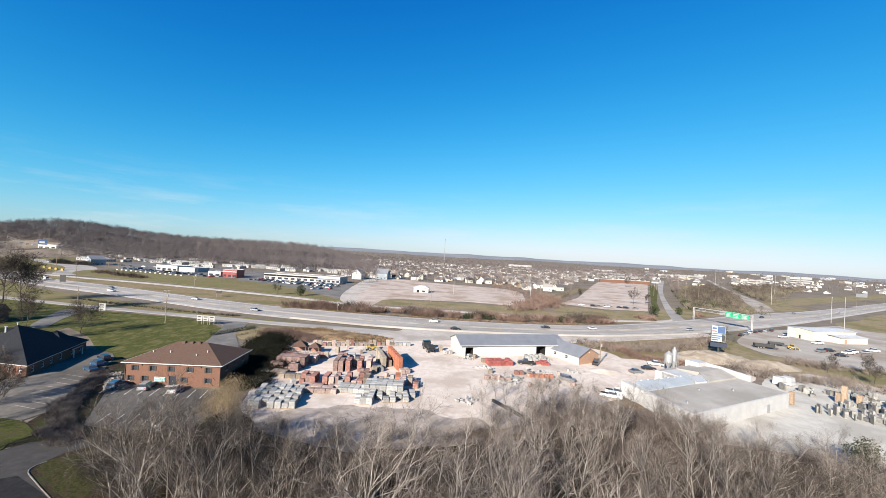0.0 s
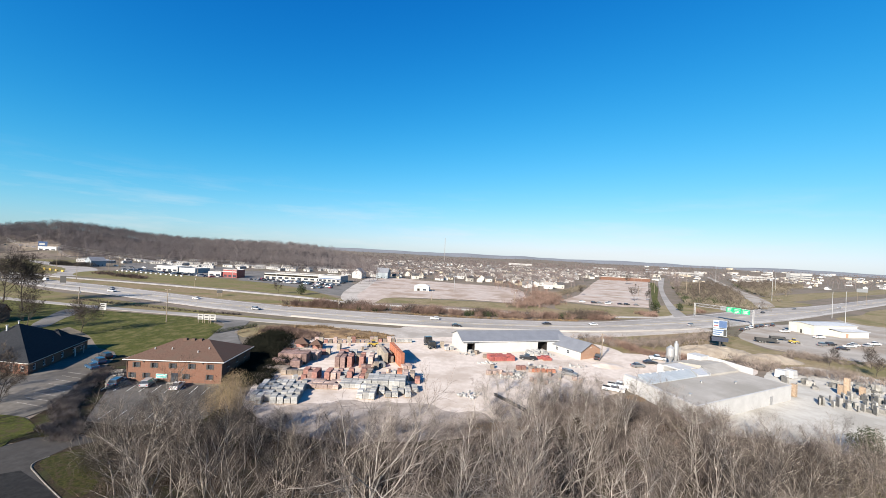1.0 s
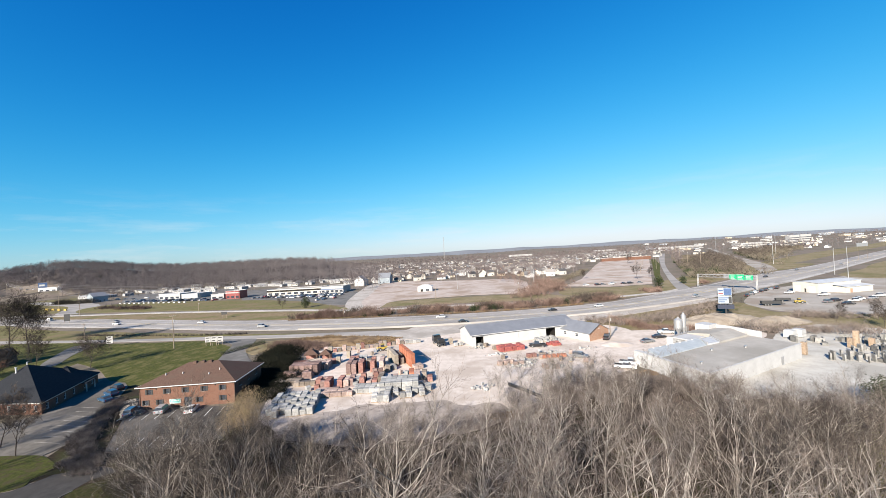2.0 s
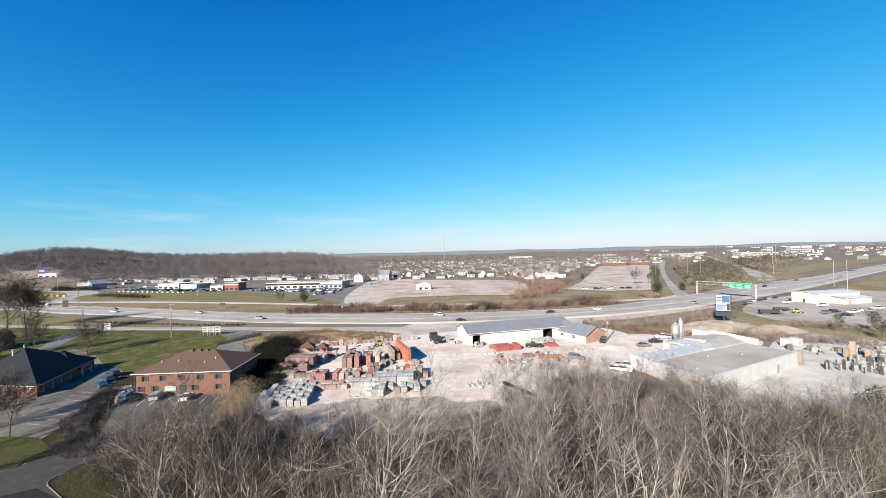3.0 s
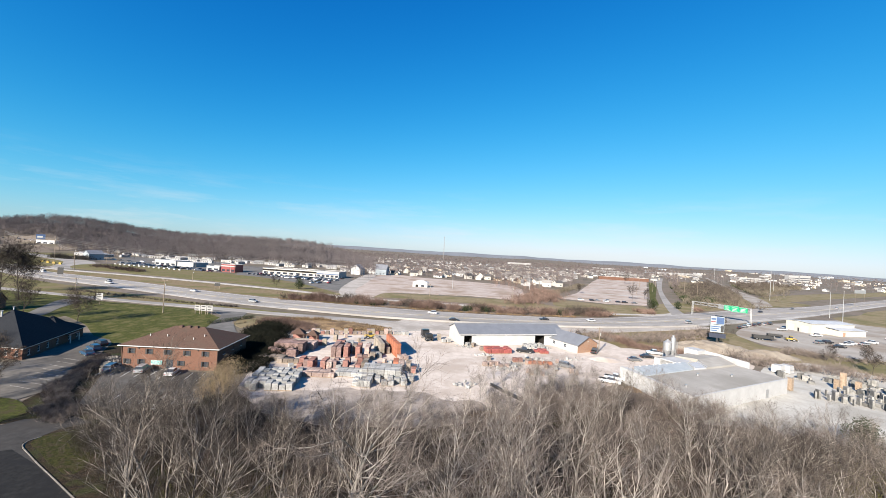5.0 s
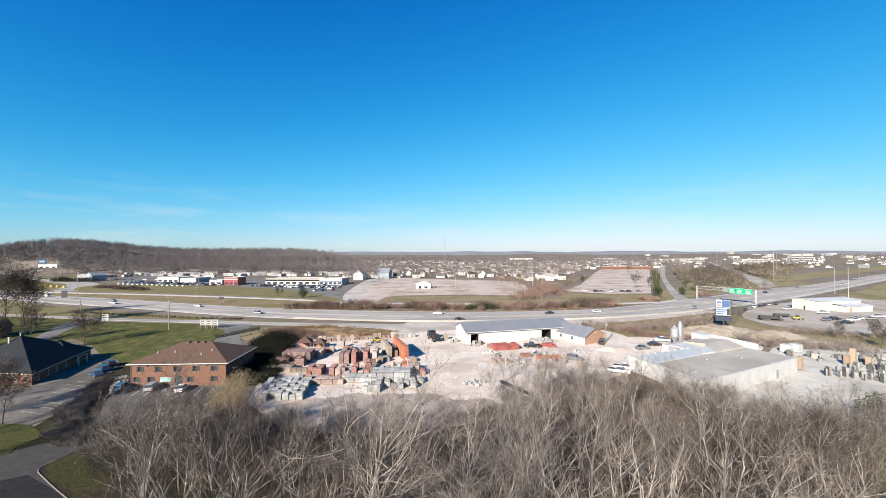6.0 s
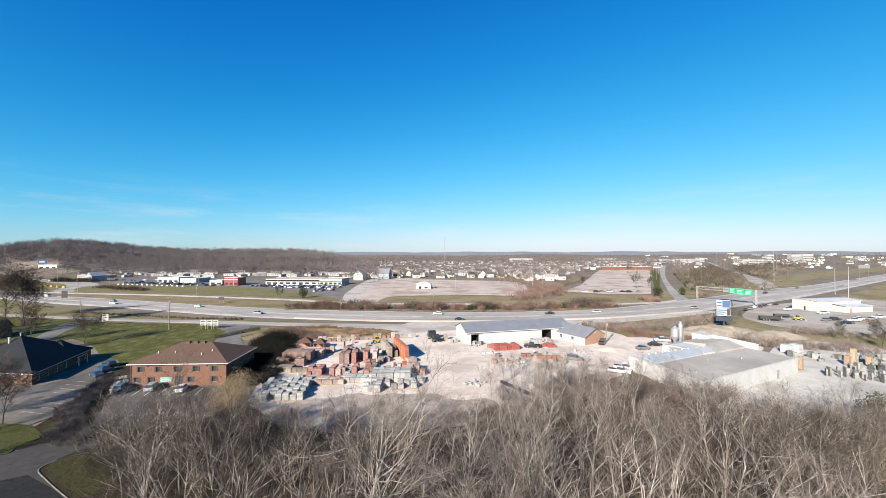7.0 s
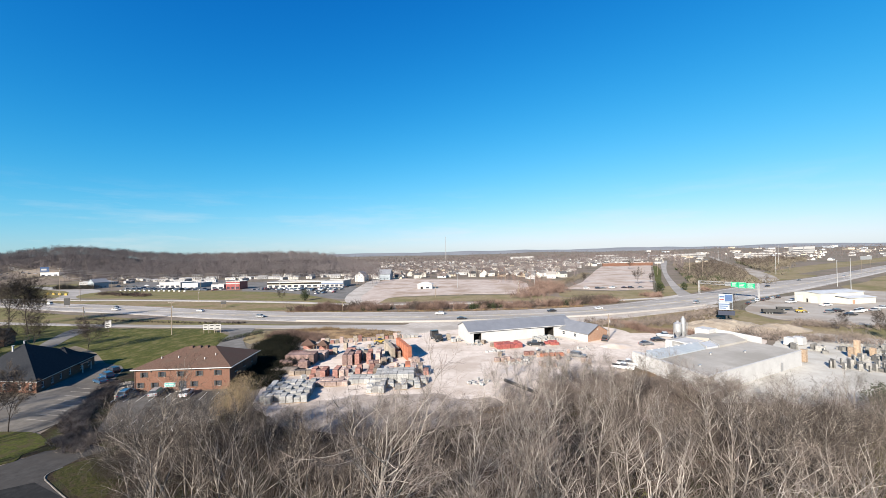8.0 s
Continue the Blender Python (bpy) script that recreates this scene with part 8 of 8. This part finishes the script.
def gantry():
    a0, b0 = Vector((178.4, 270.5, 0)), Vector((195.0, 240.0, 0))
    d = b0 - a0
    turn = math.degrees(math.atan2(d.y, d.x))
    L = d.length
    t = thing("sign_gantry", pose(a0.x, a0.y, 0, 0, 0, turn), "steel truss sign gantry with green road signs", "sign gantry")
    for x in (0, L):
        for y in (-0.7, 0.7):
            part("post", Geo().tube([(x, y, 0), (x, y, 9.6)], [0.2, 0.18], 8), M_STEEL, t)
        br = Geo()
        for k in range(5):
            br.tube([(x, -0.7, 0.8 + k * 1.7), (x, 0.7, 2.5 + k * 1.7)], [0.08, 0.08], 4)
        part("brace", br, M_STEEL, t)
    g = Geo()
    for y in (-0.7, 0.7):
        for z in (7.6, 9.4):
            g.tube([(0, y, z), (L, y, z)], [0.12, 0.12], 6)
    for k in range(16):
        x0, x1 = k * L / 16, (k + 1) * L / 16
        for y in (-0.7, 0.7):
            g.tube([(x0, y, 7.6 if k % 2 else 9.4), (x1, y, 9.4 if k % 2 else 7.6)], [0.07, 0.07], 4)
        g.tube([(x0, -0.7, 9.4), (x1, 0.7, 9.4)], [0.06, 0.06], 4)
    part("truss", g, M_STEEL, t)
    for x0, w, z0, h in ((20.2, 3.7, 6.5, 3.3), (24.2, 4.3, 6.1, 3.8), (28.8, 4.4, 6.3, 3.2)):
        s = part("sign", Geo().box(x0, -1.0, z0, x0 + w, -0.86, z0 + h), M_GREENSIGN, t, "green road sign with white legend bars")
        part("border", Geo().box(x0 + 0.1, -1.02, z0 + 0.1, x0 + w - 0.1, -1.001, z0 + 0.2).box(x0 + 0.1, -1.02, z0 + h - 0.2, x0 + w - 0.1, -1.001, z0 + h - 0.1), M_WHITE, s)
        for k in range(3):
            part("lettering", Geo().box(x0 + 0.6, -1.02, z0 + 0.6 + k * (h - 1.1) / 3, x0 + w - 0.8 - 0.5 * (k % 2), -1.001, z0 + 0.6 + k * (h - 1.1) / 3 + 0.34), M_WHITE, s)
    part("back_sign", Geo().box(15.8, 0.86, 6.8, 19.6, 1.0, 9.6), M_STEEL, t, "plain steel back of a road sign")
    return t


gantry()


M_NAVY = material("very_dark_blue_board", (0.01, 0.014, 0.03), (0.018, 0.024, 0.045), 2.0, 0.5)


def billboard():
    t = thing("billboard_sign", pose(123.1, 169.0, 0, 0, 0, -24) @ Matrix.Diagonal((1.12, 0.94, 0.92, 1)), "tall two-panel roadside advertising sign on a post", "billboard")
    part("post", Geo().tube([(0, 0.4, 0), (0, 0.4, 13.2)], [0.4, 0.35], 10), M_SHUTTER, t)
    up = part("upper_panel", Geo().box(-2.5, -0.3, 9.6, 2.0, 0.3, 13.2), M_BLUEROOF, t, "white sign panel with coloured blocks")
    part("picture_block", Geo().box(-0.6, -0.33, 9.8, 1.9, -0.301, 13.0), M_BLUE, up)
    part("lettering", Geo().box(-2.3, -0.33, 11.6, -0.8, -0.301, 12.4), M_BLUE, up)
    part("lettering", Geo().box(-2.3, -0.33, 10.4, -0.8, -0.301, 10.9), M_REDPAINT, up)
    lo = part("lower_panel", Geo().box(-2.5, -0.3, 5.8, 2.0, 0.3, 9.3), M_BLUEROOF, t, "white sign panel with dark picture blocks")
    for k in range(3):
        part("lettering", Geo().box(-2.4, -0.33, 6.3 + k * 0.95, -0.2 + 0.6 * k, -0.301, 6.8 + k * 0.95), M_BLUE, lo)
    part("picture_block", Geo().box(0.9, -0.33, 6.0, 1.9, -0.301, 9.1), M_SHUTTER, lo)
    part("lower_board", Geo().box(-2.8, -0.4, 3.2, 2.6, 0.4, 5.2), M_NAVY, t, "dark blue sign board")
    return t


billboard()


def board_sign(name, x, y, turn, w, z0, z1, mat, posts, label, bars=0):
    t = thing(name, pose(x, y, height(x, y), 0, 0, turn), label, "sign")
    for k in range(posts):
        px = 0 if posts == 1 else -w * 0.4 + k * w * 0.8 / (posts - 1)
        part("post", Geo().box(px - 0.08, 0.0, 0, px + 0.08, 0.14, z1 - 0.02), M_POLE, t)
    b = part("board", Geo().box(-w / 2, -0.1, z0, w / 2, 0.0, z1), mat, t)
    for k in range(bars):
        zz = z0 + (z1 - z0) * (k + 0.3) / bars
        part("lettering", Geo().box(-w * 0.38, -0.12, zz, w * (0.2 + 0.1 * (k % 2)), -0.101, zz + (z1 - z0) * 0.35 / bars), M_SHUTTER if mat is not M_BLUE else M_WHITE, b)
    return t


for k in range(3):
    board_sign("notice_board", -104.8 + 2.7 * k, 168.6, 5, 2.3, 1.6, 4.0, M_OFFWHITE, 2, "white notice board on two posts", 2)
board_sign("roadside_sign", -155, 177, 20, 2.4, 2.0, 5.2, M_WHITE, 1, "white roadside sign on a post", 3)
board_sign("roadside_sign", -270, 275, 20, 3.4, 1.5, 6.5, M_SHUTTER, 2, "back of a large dark road sign", 0)
board_sign("roadside_sign", -480, 462, 30, 8, 20.5, 26.5, M_BLUE, 1, "blue sign on tall posts above the road", 1)
board_sign("real_estate_sign", -51.6, 71.8, 25, 0.9, 0.8, 2.0, M_WHITE, 1, "small white sign on a post by the lot", 1)
board_sign("roadside_sign", -146, 254, 10, 3.4, 2.4, 4.2, M_SHUTTER, 2, "dark road sign beside the highway", 0)
board_sign("roadside_sign", 470, 430, 10, 16, 15, 19.0, M_STEEL, 2, "plain back of a highway sign on posts", 0)

def mesh_fence(x0, y0, x1, y1, tall):
    """A wire-mesh fence: posts, a top rail and thin crossing wires."""
    d = Vector((x1 - x0, y1 - y0, 0))
    n = int(d.length / 3)
    f = thing("mesh_fence", pose(x0, y0, 0.03, 0, 0, math.degrees(math.atan2(d.y, d.x))), "grey wire-mesh fence on steel posts at the wood's end", "fence")
    for k in range(n + 1):
        x = k * d.length / n
        part("post", Geo().tube([(x, 0, 0), (x, 0, tall)], [0.04, 0.04], 6), M_STEEL, f)
    part("top_rail", Geo().tube([(0, 0, tall - 0.05), (d.length, 0, tall - 0.05)], [0.03, 0.03], 6), M_STEEL, f)
    g = Geo()
    for k in range(int(d.length / 0.35)):
        x = k * 0.35
        g.tube([(x, 0, 0.1), (min(x + tall, d.length), 0, min(tall, 0.1 + d.length - x))], [0.008, 0.008], 3)
        g.tube([(x, 0.02, tall), (min(x + tall, d.length), 0.02, max(0.1, tall - d.length + x))], [0.008, 0.008], 3)
    part("mesh", g, M_STEEL, f)


mesh_fence(51, 47.5, 62, 55, 2.0)

# white marker blocks along the dealer's lot
for k in range(14):
    x, y = -345 + 6.6 * k, 410 - 2.0 * k
    ob = tagged(new("marker_block", Geo().box(-1.2, -0.5, 0, 1.2, 0.5, 1.0, 0.15).mesh("marker_block", M_WHITE)), "white concrete marker block at the lot's edge", "concrete block", "marker blocks")
    ob.matrix_world = pose(x, y, 0.1, 0, 0, -15)
# yellow barriers at the junction
for k in range(4):
    ob = tagged(new("road_barrier", Geo().box(-2.4, -0.5, 0, 2.4, 0.5, 1.8, 0.15).mesh("road_barrier", M_YELLOWPAINT)), "yellow road barrier at the junction", "barrier", "barriers at the junction")
    x, y = -398 + 11 * k, 386 - 5 * k
    ob.matrix_world = pose(x, y, 0.0, 0, 0, -25)
